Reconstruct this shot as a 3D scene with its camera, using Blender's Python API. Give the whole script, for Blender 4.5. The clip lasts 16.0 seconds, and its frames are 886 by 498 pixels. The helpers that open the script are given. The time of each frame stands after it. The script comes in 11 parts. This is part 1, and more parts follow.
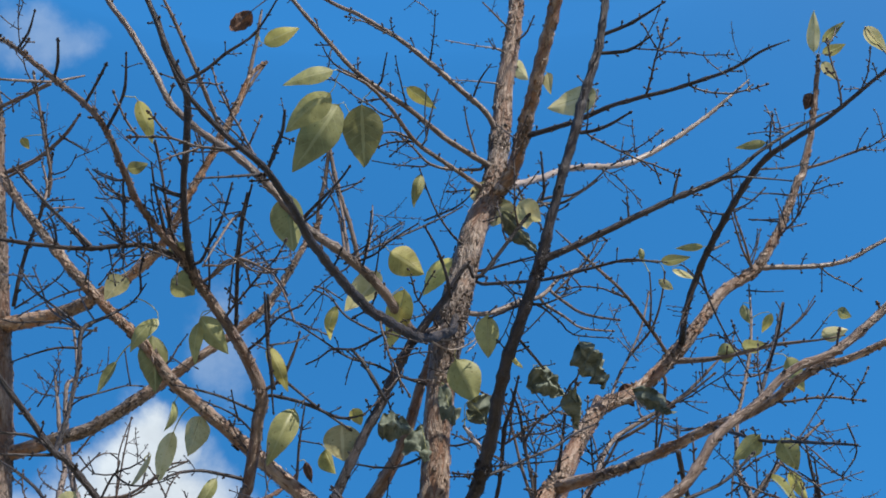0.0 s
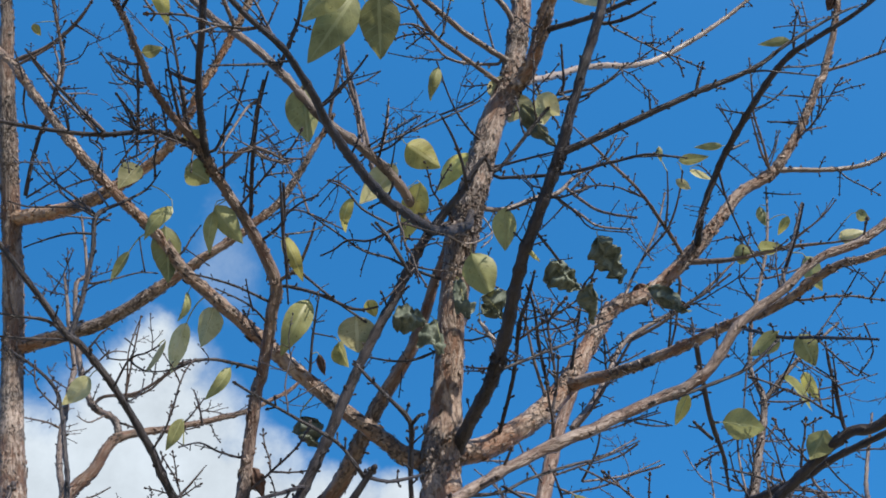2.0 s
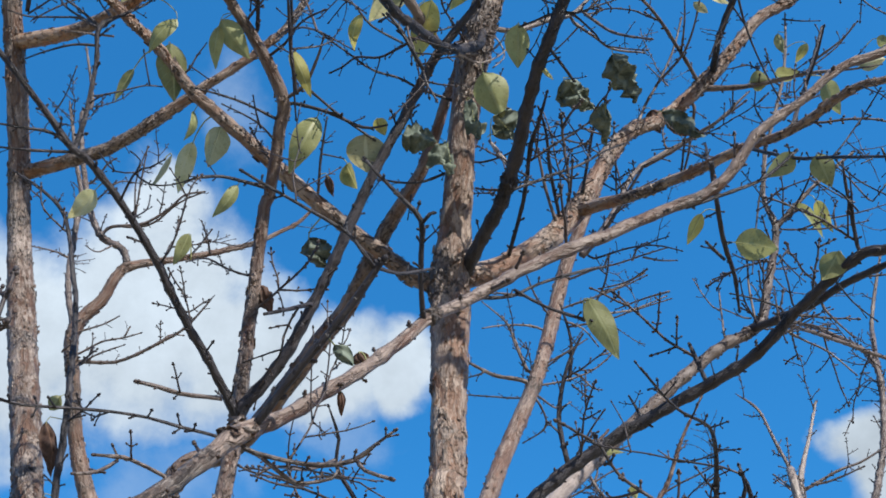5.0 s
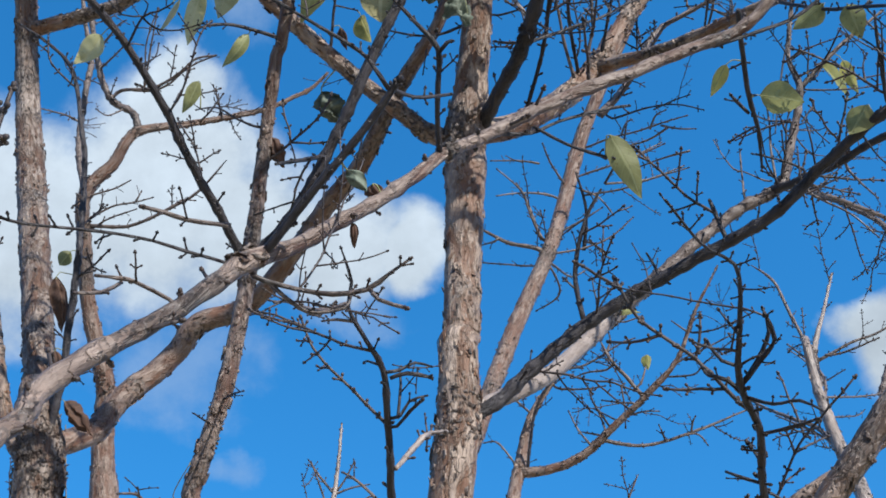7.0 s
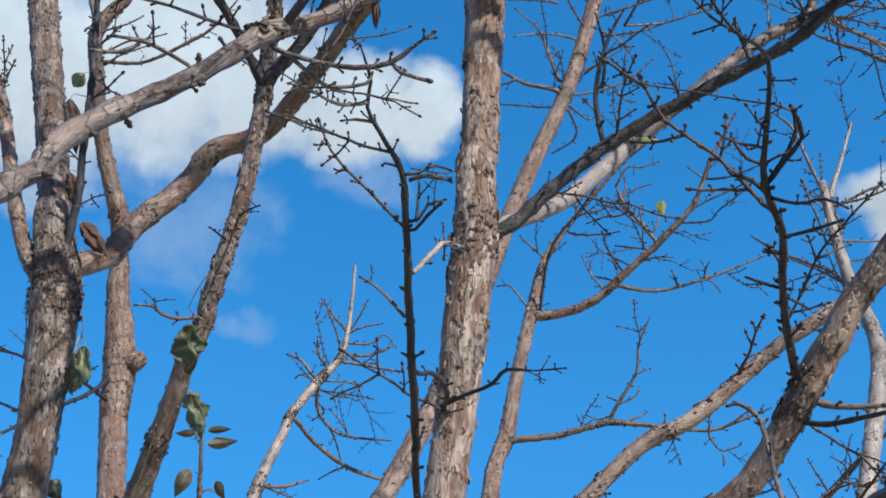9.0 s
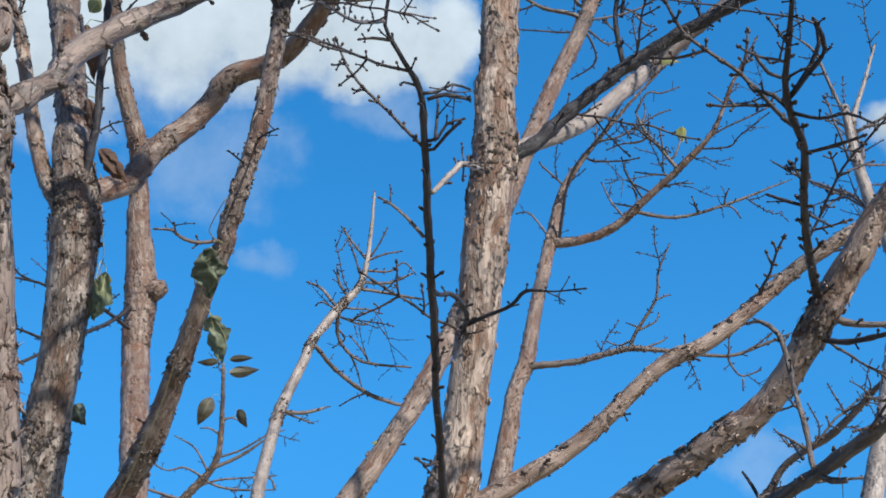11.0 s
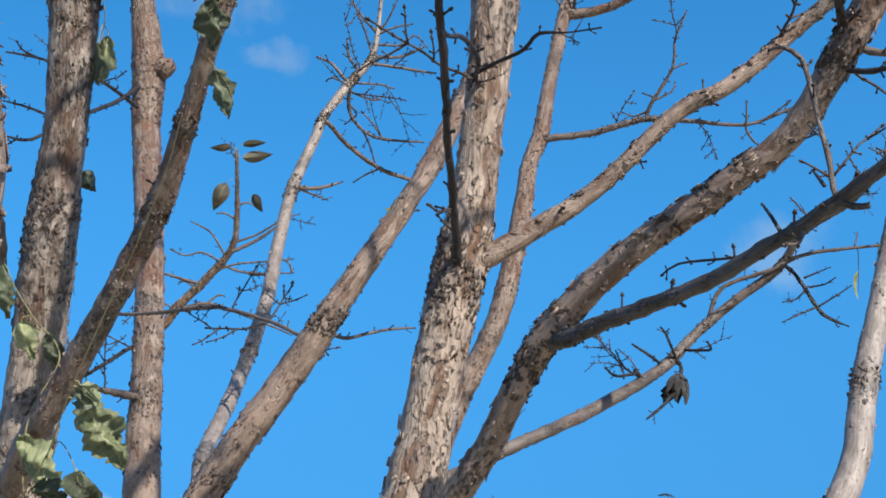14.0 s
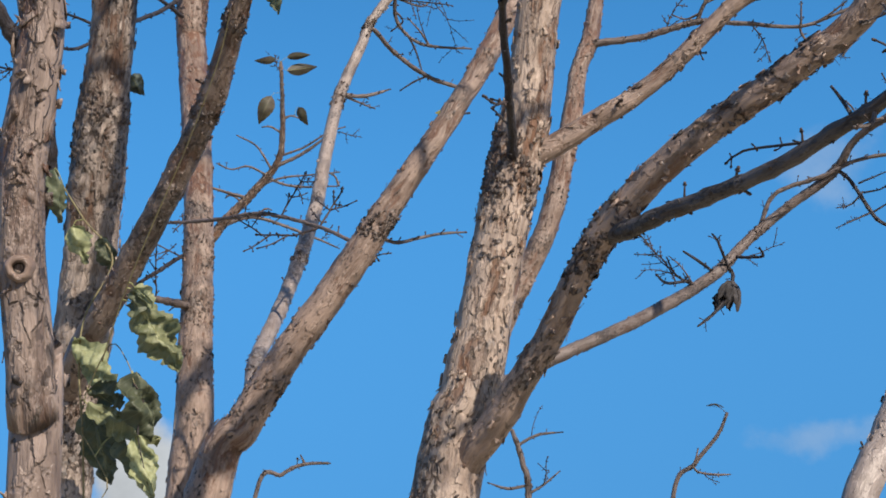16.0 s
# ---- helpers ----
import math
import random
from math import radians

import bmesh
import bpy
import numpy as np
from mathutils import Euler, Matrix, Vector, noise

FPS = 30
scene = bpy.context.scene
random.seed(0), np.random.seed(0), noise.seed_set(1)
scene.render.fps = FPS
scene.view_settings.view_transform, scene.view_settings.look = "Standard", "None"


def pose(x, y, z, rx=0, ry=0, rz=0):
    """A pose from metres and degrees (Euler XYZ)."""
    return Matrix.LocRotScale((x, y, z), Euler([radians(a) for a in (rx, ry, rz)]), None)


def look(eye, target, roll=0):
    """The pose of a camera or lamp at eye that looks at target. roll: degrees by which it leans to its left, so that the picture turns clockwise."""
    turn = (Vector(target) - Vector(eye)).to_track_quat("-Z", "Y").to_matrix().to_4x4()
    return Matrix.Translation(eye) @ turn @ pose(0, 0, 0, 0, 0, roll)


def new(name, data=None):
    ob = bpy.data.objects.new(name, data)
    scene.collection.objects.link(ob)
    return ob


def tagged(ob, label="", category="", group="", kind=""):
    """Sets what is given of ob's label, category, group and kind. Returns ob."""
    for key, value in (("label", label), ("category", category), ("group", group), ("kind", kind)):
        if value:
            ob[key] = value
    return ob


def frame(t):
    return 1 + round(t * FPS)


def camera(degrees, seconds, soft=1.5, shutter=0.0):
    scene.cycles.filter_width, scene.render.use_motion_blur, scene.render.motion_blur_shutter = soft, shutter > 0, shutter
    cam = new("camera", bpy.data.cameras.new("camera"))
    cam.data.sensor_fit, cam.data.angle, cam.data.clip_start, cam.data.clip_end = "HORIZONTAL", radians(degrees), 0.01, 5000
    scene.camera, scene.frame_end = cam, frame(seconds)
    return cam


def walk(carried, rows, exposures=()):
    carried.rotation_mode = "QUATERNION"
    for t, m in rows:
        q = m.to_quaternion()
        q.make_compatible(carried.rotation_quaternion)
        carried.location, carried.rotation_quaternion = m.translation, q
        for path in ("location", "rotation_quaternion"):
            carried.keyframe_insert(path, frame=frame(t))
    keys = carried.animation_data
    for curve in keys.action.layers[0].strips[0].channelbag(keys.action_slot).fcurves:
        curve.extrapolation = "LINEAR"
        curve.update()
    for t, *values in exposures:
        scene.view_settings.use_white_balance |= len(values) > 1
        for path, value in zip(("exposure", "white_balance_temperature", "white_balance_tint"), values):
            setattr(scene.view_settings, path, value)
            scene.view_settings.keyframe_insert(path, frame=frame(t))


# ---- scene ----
cam = camera(35.59, 16.0, soft=1.75)
PATH = [
    (0.0, look((0.0501, -0.3243, 1.7009), (0.0968, 1.0139, 3.1865), -3.413)),
    (0.5, look((0.0484, -0.3250, 1.6865), (0.0901, 1.0356, 3.1518), -3.168)),
    (1.0, look((0.0395, -0.3063, 1.6917), (0.0811, 1.0888, 3.1241), -2.964)),
    (1.5, look((0.0343, -0.2929, 1.6918), (0.0690, 1.1216, 3.1053), -2.441)),
    (2.0, look((0.0291, -0.2781, 1.6932), (0.0649, 1.1493, 3.0936), -2.169)),
    (2.5, look((0.0251, -0.2668, 1.6871), (0.0592, 1.1809, 3.0666), -1.892)),
    (3.0, look((0.0236, -0.2548, 1.6885), (0.0566, 1.2055, 3.0546), -1.739)),
    (3.5, look((0.0251, -0.2513, 1.6884), (0.0548, 1.2250, 3.0374), -1.635)),
    (4.0, look((0.0242, -0.2507, 1.6861), (0.0520, 1.2498, 3.0081), -1.488)),
    (4.2, look((0.0265, -0.2445, 1.6827), (0.0524, 1.2740, 2.9840), -1.496)),
    (6.3, look((0.0208, -0.1851, 1.6776), (0.0285, 1.4485, 2.8314), -0.370)),
    (6.5, look((0.0225, -0.1766, 1.6765), (0.0276, 1.4682, 2.8143), -0.284)),
    (7.0, look((0.0211, -0.1551, 1.6719), (0.0224, 1.5182, 2.7675), -0.168)),
    (7.5, look((0.0131, -0.1337, 1.6562), (0.0133, 1.5816, 2.6847), 0.005)),
    (8.0, look((0.0165, -0.1141, 1.6468), (0.0074, 1.6239, 2.6365), 0.558)),
    (8.5, look((0.0132, -0.1067, 1.6320), (0.0019, 1.6535, 2.5814), 0.829)),
    (11.0, look((0.0135, -0.0954, 1.6143), (-0.0291, 1.7216, 2.4490), 0.995)),
    (11.5, look((0.0087, -0.0867, 1.6056), (-0.0394, 1.7581, 2.3767), 0.797)),
    (12.0, look((0.0056, -0.0855, 1.5981), (-0.0477, 1.7728, 2.3357), 0.765)),
    (12.5, look((0.0056, -0.0666, 1.5911), (-0.0557, 1.8116, 2.2757), 0.872)),
    (13.0, look((0.0040, -0.0431, 1.5826), (-0.0610, 1.8559, 2.2065), 0.906)),
    (13.5, look((0.0123, -0.0357, 1.5777), (-0.0525, 1.8728, 2.1721), 0.538)),
    (14.0, look((0.0172, -0.0328, 1.5719), (-0.0468, 1.8871, 2.1287), 0.219)),
    (14.5, look((0.0086, -0.0338, 1.5640), (-0.0601, 1.8961, 2.0842), 0.352)),
    (15.0, look((0.0036, -0.0299, 1.5616), (-0.0721, 1.9063, 2.0574), 0.524)),
    (15.5, look((-0.0004, -0.0186, 1.5533), (-0.0902, 1.9259, 2.0124), 0.527)),
    (16.0, look((0.0000, 0.0000, 1.5500), (-0.1277, 1.9463, 1.9923), 0.196)),
]
walk(cam, PATH, [(0.0, 0.83, 6350, 10), (4.0, 0.82, 6150, 9), (6.5, 0.79, 5950, 8), (7.0, 0.77, 5950, 8), (8.5, 0.735, 5950, 7), (11.0, 0.785, 6000, 6), (13.5, 0.79, 6100, 6), (14.5, 0.73, 6400, 8), (15.0, 0.69, 6550, 10), (16.0, 0.63, 6700, 12)])

# ---- light ----
SUN_ELEVATION, SUN_AZIMUTH = radians(38), radians(142)  # azimuth clockwise from +y
sun_way = Vector((math.sin(SUN_AZIMUTH) * math.cos(SUN_ELEVATION), math.cos(SUN_AZIMUTH) * math.cos(SUN_ELEVATION), math.sin(SUN_ELEVATION)))
sun_data = bpy.data.lights.new("sun", "SUN")
sun_data.energy, sun_data.angle, sun_data.color = 5.0, radians(0.6), (1.0, 0.90, 0.77)
sun = new("sun", sun_data)
sun.matrix_world = look(sun_way * 20, (0, 0, 0))

SKY_STRENGTH = 0.118
CLOUD_LIGHT = 0.475
# clouds: azimuth, elevation, half width, half height, all in degrees
CLOUDS = [(-14.5, 34.6, 6.6, 5.4), (-20.5, 32.8, 5.5, 4.6), (-9.5, 33.2, 5.0, 3.6), (-5.2, 32.2, 4.6, 2.8), (-1.2, 32.6, 2.4, 2.2),
          (-14.2, 38.2, 3.2, 1.8), (20.9, 27.2, 2.2, 2.2), (23.4, 27.4, 2.5, 2.5), (-16.5, 3.2, 2.6, 2.4)]
# thin veils of cloud
VEILS = [(-11.0, 43.5, 2.5, 3.5), (-9.2, 24.4, 1.6, 1.2), (12.7, 16.0, 2.5, 2.0), (11.5, 5.2, 3.0, 1.0), (-25.5, 54.5, 4.5, 1.8), (-12.5, 28.0, 5.0, 2.5), (-4.0, 29.6, 4.0, 1.4)]


def make_world():
    world = bpy.data.worlds.new("sky")
    scene.world = world
    world.use_nodes = True
    nt = world.node_tree
    nt.nodes.clear()
    N, K = nt.nodes.new, nt.links.new

    def val(op, a, b=None, clamp=False):
        n = N("ShaderNodeMath")
        n.operation, n.use_clamp = op, clamp
        for i, v in enumerate((a, b)):
            if v is None:
                continue
            if isinstance(v, (int, float)):
                n.inputs[i].default_value = v
            else:
                K(v, n.inputs[i])
        return n.outputs[0]

    tc = N("ShaderNodeTexCoord").outputs["Generated"]
    warp = N("ShaderNodeTexNoise")
    warp.inputs["Scale"].default_value, warp.inputs["Detail"].default_value = 9.0, 6.0
    K(tc, warp.inputs["Vector"])
    sep = N("ShaderNodeSeparateXYZ")
    K(tc, sep.inputs[0])
    wsep = N("ShaderNodeSeparateColor")
    K(warp.outputs["Color"], wsep.inputs[0])
    az = val("MULTIPLY", val("ARCTAN2", sep.outputs[0], sep.outputs[1]), 57.2958)
    el = val("MULTIPLY", val("ARCSINE", sep.outputs[2]), 57.2958)
    az = val("ADD", az, val("MULTIPLY", val("SUBTRACT", wsep.outputs[0], 0.5), 7.0))
    el = val("ADD", el, val("MULTIPLY", val("SUBTRACT", wsep.outputs[1], 0.5), 7.0))

    def blobs(rows):
        total = None
        for a, e, w, h in rows:
            dx = val("DIVIDE", val("SUBTRACT", az, a), w)
            dy = val("DIVIDE", val("SUBTRACT", el, e), h)
            g = val("SUBTRACT", 1.0, val("ADD", val("MULTIPLY", dx, dx), val("MULTIPLY", dy, dy)))
            total = g if total is None else val("MAXIMUM", total, g)
        return total

    fine = N("ShaderNodeTexNoise")
    fine.inputs["Scale"].default_value, fine.inputs["Detail"].default_value, fine.inputs["Roughness"].default_value = 22.0, 8.0, 0.6
    K(tc, fine.inputs["Vector"])
    puff = val("ADD", blobs(CLOUDS), val("MULTIPLY", val("SUBTRACT", fine.outputs["Fac"], 0.5), 1.0))
    ramp = N("ShaderNodeMapRange")
    ramp.interpolation_type = "SMOOTHSTEP"
    ramp.inputs["From Min"].default_value, ramp.inputs["From Max"].default_value = -0.16, 0.72
    K(puff, ramp.inputs["Value"])
    thin = val("ADD", blobs(VEILS), val("MULTIPLY", val("SUBTRACT", fine.outputs["Fac"], 0.5), 2.2))
    ramp2 = N("ShaderNodeMapRange")
    ramp2.interpolation_type = "SMOOTHSTEP"
    ramp2.inputs["From Min"].default_value, ramp2.inputs["From Max"].default_value, ramp2.inputs["To Max"].default_value = 0.0, 1.2, 0.28
    K(thin, ramp2.inputs["Value"])
    cover = val("MAXIMUM", ramp.outputs[0], ramp2.outputs[0], True)
    # cloud bodies: bright edges, greyer middles
    body = N("ShaderNodeMapRange")
    body.inputs["From Min"].default_value, body.inputs["From Max"].default_value = 0.3, 0.7
    body.inputs["To Min"].default_value, body.inputs["To Max"].default_value = 0.82, 1.05
    K(fine.outputs["Fac"], body.inputs["Value"])

    sky = N("ShaderNodeTexSky")
    sky.sky_type, sky.sun_disc = "NISHITA", False
    sky.sun_elevation, sky.sun_rotation = SUN_ELEVATION, SUN_AZIMUTH
    sky.altitude, sky.air_density, sky.dust_density, sky.ozone_density = 200, 1.0, 0.3, 2.2
    # clear air: the milky band stays low over the horizon
    level = val("SMOOTH_MAX", sep.outputs[2], 0.28)
    level.node.inputs[2].default_value = 0.2
    lift = N("ShaderNodeCombineXYZ")
    K(sep.outputs[0], lift.inputs[0]), K(sep.outputs[1], lift.inputs[1]), K(val("ADD", level, SKY_LIFT), lift.inputs[2])
    K(lift.outputs[0], sky.inputs["Vector"])
    tone = N("ShaderNodeMix")
    tone.data_type, tone.blend_type = "RGBA", "MULTIPLY"
    tone.inputs[0].default_value = 1.0
    K(sky.outputs[0], tone.inputs[6])
    # the glare round the sun is whiter than the far side of the sky
    dot = N("ShaderNodeVectorMath")
    dot.operation = "DOT_PRODUCT"
    dot.inputs[1].default_value = tuple(sun_way)
    K(tc, dot.inputs[0])
    glare = N("ShaderNodeMapRange")
    glare.interpolation_type = "SMOOTHSTEP"
    glare.inputs["From Min"].default_value, glare.inputs["From Max"].default_value = 0.15, 0.85
    K(dot.outputs["Value"], glare.inputs["Value"])
    tint = N("ShaderNodeMix")
    tint.data_type = "RGBA"
    tint.inputs[7].default_value = (0.95, 0.97, 0.95, 1)
    haze = N("ShaderNodeMix")
    haze.data_type = "RGBA"
    haze.inputs[6].default_value, haze.inputs[7].default_value = (*LOW_TINT, 1), (*SKY_TINT, 1)
    K(val("MULTIPLY", sep.outputs[2], 1.8, True), haze.inputs[0])
    K(haze.outputs[2], tint.inputs[6])
    K(glare.outputs[0], tint.inputs[0])
    K(tint.outputs[2], tone.inputs[7])
    back = N("ShaderNodeBackground")
    back.inputs["Strength"].default_value = SKY_STRENGTH
    K(tone.outputs[2], back.inputs["Color"])
    cloud = N("ShaderNodeBackground")
    cloud.inputs["Color"].default_value = (0.86, 0.94, 1.0, 1)
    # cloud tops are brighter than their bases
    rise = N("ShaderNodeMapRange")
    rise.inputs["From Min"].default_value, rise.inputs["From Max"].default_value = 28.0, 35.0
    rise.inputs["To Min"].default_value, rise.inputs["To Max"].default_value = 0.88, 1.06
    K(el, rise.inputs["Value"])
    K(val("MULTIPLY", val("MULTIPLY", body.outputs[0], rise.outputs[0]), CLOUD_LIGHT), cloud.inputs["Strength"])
    mix = N("ShaderNodeMixShader")
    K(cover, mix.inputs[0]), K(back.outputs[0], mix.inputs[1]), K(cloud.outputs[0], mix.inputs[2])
    K(mix.outputs[0], N("ShaderNodeOutputWorld").inputs[0])


SKY_LIFT, SKY_TINT, LOW_TINT = 0.17, (0.28, 0.98, 1.30), (0.37, 0.98, 1.20)
make_world()


# ---- materials ----
def material(name, rough=0.85):
    m = bpy.data.materials.new(name)
    m.use_nodes = True
    nt = m.node_tree
    b = nt.nodes["Principled BSDF"]
    b.inputs["Roughness"].default_value = rough
    b.inputs["Specular IOR Level"].default_value = 0.25
    return m, nt, b


def node(nt, kind, **inputs):
    n = nt.nodes.new("ShaderNode" + kind)
    for k, v in inputs.items():
        n.inputs[k.replace("_", " ")].default_value = v
    return n


def ramp(nt, fac, stops):
    r = nt.nodes.new("ShaderNodeValToRGB")
    els = r.color_ramp.elements
    while len(els) < len(stops):
        els.new(0.5)
    for e, (p, c) in zip(els, stops):
        e.position, e.color = p, (*c, 1)
    nt.links.new(fac, r.inputs[0])
    return r.outputs[0]


def mix(nt, fac, a, b, kind="MIX"):
    m = nt.nodes.new("ShaderNodeMix")
    m.data_type, m.blend_type = "RGBA", kind
    for sock, v in ((m.inputs[0], fac), (m.inputs[6], a), (m.inputs[7], b)):
        if isinstance(v, (int, float)):
            sock.default_value = v
        elif isinstance(v, tuple):
            sock.default_value = (*v, 1)
        else:
            nt.links.new(v, sock)
    return m.outputs[2]


def bark(name, light, tan, dark, rust, peel=0.5, scale=1.0, bump=0.6, cracks=0.6, gloss=0.52, foot=0.0, sheen=0.25, crusted=0.0):
    """Flaking bark. u runs round the limb and v along it, in metres. peel: how much of the pale outer skin is gone;
    cracks: how many flakes have dark rims;
    foot: how far stronger sunlight is painted into the skin, paler low down and darker above."""
    m, nt, b = material(name, gloss)
    b.inputs["Specular IOR Level"].default_value = sheen
    uv = nt.nodes.new("ShaderNodeUVMap")
    uv.uv_map = "bark"
    geo = nt.nodes.new("ShaderNodeTexCoord")

    def calc(op, x, y=0.0, z=0.0):
        k = nt.nodes.new("ShaderNodeMath")
        k.operation = op
        for i, q in enumerate((x, y, z)):
            if isinstance(q, (int, float)):
                k.inputs[i].default_value = q
            else:
                nt.links.new(q, k.inputs[i])
        return k.outputs[0]

    def step(x, low, high):
        k = node(nt, "MapRange", From_Min=low, From_Max=high)
        nt.links.new(x, k.inputs["Value"])
        return k.outputs[0]

    # the flakes' outlines wander
    wander = node(nt, "TexNoise", Scale=70.0 * scale, Detail=3.0, Roughness=0.6)
    nt.links.new(geo.outputs["Object"], wander.inputs["Vector"])
    shift = nt.nodes.new("ShaderNodeVectorMath")
    shift.operation = "MULTIPLY_ADD"
    shift.inputs[1].default_value = (0.013 / scale, 0.022 / scale, 0)
    nt.links.new(wander.outputs["Color"], shift.inputs[0])
    nt.links.new(uv.outputs[0], shift.inputs[2])

    def along(su, sv, detail=5.0, rough=0.6, bent=0.4):
        mp = node(nt, "Mapping")
        mp.inputs["Scale"].default_value = (su * scale, sv * scale, 1)
        nt.links.new(uv.outputs[0], mp.inputs["Vector"])
        n = node(nt, "TexNoise", Scale=1.0, Detail=detail, Roughness=rough, Distortion=bent)
        nt.links.new(mp.outputs[0], n.inputs["Vector"])
        return n.outputs["Fac"]

    def cells(su, sv, feature="F1"):
        mp = node(nt, "Mapping")
        mp.inputs["Scale"].default_value = (su * scale, sv * scale, 1)
        nt.links.new(shift.outputs[0], mp.inputs["Vector"])
        v = node(nt, "TexVoronoi", Scale=1.0)
        v.voronoi_dimensions, v.feature = "2D", feature
        nt.links.new(mp.outputs[0], v.inputs["Vector"])
        if feature == "DISTANCE_TO_EDGE":
            return v.outputs["Distance"]
        c = nt.nodes.new("ShaderNodeSeparateColor")
        nt.links.new(v.outputs["Color"], c.inputs[0])
        return c.outputs[0], c.outputs[1]

    def solid(size, detail=3.0, rough=0.5):
        n = node(nt, "TexNoise", Scale=size * scale, Detail=detail, Roughness=rough)
        nt.links.new(geo.outputs["Object"], n.inputs["Vector"])
        return n.outputs["Fac"]

    plates = along(34, 9, 6.0, 0.62, 0.7)
    streak = along(85, 16, 5.0, 0.6, 0.5)
    fibre = along(380, 34, 4.0, 0.65)
    tone = solid(17, 5.0, 0.62)
    broad = solid(6.0, 3.0)
    one, two = cells(120, 46)
    rim = cells(120, 46, "DISTANCE_TO_EDGE")
    small, other = cells(270, 170)
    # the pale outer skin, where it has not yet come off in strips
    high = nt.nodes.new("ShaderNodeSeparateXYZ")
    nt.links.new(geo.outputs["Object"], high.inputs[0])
    # sunlight painted in by height: paler skin low down, darker higher up
    painted_sun = calc("MULTIPLY", step(high.outputs[2], 2.85, 1.85), 2 * foot)
    painted_sun = calc("SUBTRACT", painted_sun, foot)
    level = calc("ADD", calc("MULTIPLY_ADD", calc("SUBTRACT", one, 0.5), 0.12, plates), painted_sun)
    skin = step(level, peel - 0.05, peel + 0.06)
    pale = tuple(min(1, c * 1.28) for c in light)
    shade = tuple(0.55 * x + 0.45 * y for x, y in zip(tan, light))
    outer = ramp(nt, calc("ADD", calc("MULTIPLY_ADD", streak, 0.45, calc("MULTIPLY", tone, 0.55)), painted_sun), [(0.36, tan), (0.44, shade), (0.51, light), (0.60, pale)])
    outer = mix(nt, 0.6, outer, ramp(nt, two, [(0.0, (0.86, 0.85, 0.84)), (1.0, (1.08, 1.08, 1.08))]), "MULTIPLY")
    inner = ramp(nt, calc("MULTIPLY_ADD", streak, 0.5, calc("MULTIPLY", broad, 0.5)), [(0.38, tuple(c * 0.65 for c in rust)), (0.46, rust), (0.53, tan), (0.62, shade)])
    col = mix(nt, skin, inner, outer)
    col = mix(nt, 0.5, col, ramp(nt, fibre, [(0.30, (0.52, 0.48, 0.46)), (0.56, (1, 1, 1))]), "MULTIPLY")
    # dark gaps under the torn edges of a few flakes
    gap = calc("MULTIPLY", step(rim, 0.13, 0.02), step(calc("MULTIPLY_ADD", calc("SUBTRACT", streak, 0.5), 2.6, two), 1.05 - 0.5 * cracks, 1.25 - 0.5 * cracks))
    col = mix(nt, calc("MULTIPLY", gap, 0.5), col, dark)
    # rough grey crust in clusters
    crust = step(calc("MULTIPLY_ADD", calc("SUBTRACT", small, 0.5), 0.12, broad), 0.585 - crusted, 0.620 - crusted)
    grey = tuple(0.35 * x + 0.32 * sum(light) / 3 for x in light)
    crusty = ramp(nt, other, [(0.12, dark), (0.5, tuple(0.6 * c for c in tan)), (0.9, grey)])
    col = mix(nt, calc("MULTIPLY", crust, 0.9), col, crusty)
    # small raised chips and pits, here and there
    chip = calc("MULTIPLY", step(small, 0.86, 0.89), step(tone, 0.45, 0.55))
    col = mix(nt, calc("MULTIPLY", chip, 0.5), col, ramp(nt, other, [(0.5, dark), (0.65, pale)]))
    nt.links.new(col, b.inputs["Base Color"])
    h = calc("MULTIPLY_ADD", skin, 0.5, calc("MULTIPLY", one, 0.28))
    h = calc("MULTIPLY_ADD", plates, 0.6, h)
    h = calc("MULTIPLY_ADD", streak, 0.8, h)
    h = calc("MULTIPLY_ADD", fibre, 0.16, h)
    h = calc("MULTIPLY_ADD", calc("MULTIPLY", crust, other), 0.9, h)
    h = calc("MULTIPLY_ADD", chip, 0.6, h)
    h = calc("SUBTRACT", h, calc("MULTIPLY", gap, 0.35))
    bp = node(nt, "Bump", Strength=bump, Distance=0.011 / scale)
    nt.links.new(h, bp.inputs["Height"])
    nt.links.new(bp.outputs[0], b.inputs["Normal"])
    return m


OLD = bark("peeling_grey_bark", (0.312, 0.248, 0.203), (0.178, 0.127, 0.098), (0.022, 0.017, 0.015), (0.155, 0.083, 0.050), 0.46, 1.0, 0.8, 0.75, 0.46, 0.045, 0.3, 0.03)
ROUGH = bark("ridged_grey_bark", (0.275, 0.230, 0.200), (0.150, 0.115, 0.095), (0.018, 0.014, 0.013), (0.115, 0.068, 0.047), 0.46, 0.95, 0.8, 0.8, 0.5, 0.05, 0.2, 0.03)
PALE = bark("pale_bark", (0.225, 0.192, 0.175), (0.160, 0.128, 0.111), (0.04, 0.033, 0.03), (0.145, 0.102, 0.080), 0.30, 1.0, 0.4, 0.35, 0.42, 0.0, 0.35, -0.01)
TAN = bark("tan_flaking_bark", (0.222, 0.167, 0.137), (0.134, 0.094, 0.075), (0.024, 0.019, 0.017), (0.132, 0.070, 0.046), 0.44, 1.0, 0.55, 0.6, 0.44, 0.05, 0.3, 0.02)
MID = bark("brown_bark", (0.119, 0.096, 0.088), (0.082, 0.064, 0.057), (0.022, 0.018, 0.019), (0.085, 0.052, 0.040), 0.36, 1.4, 0.6, 0.45, 0.45, 0.0, 0.3)
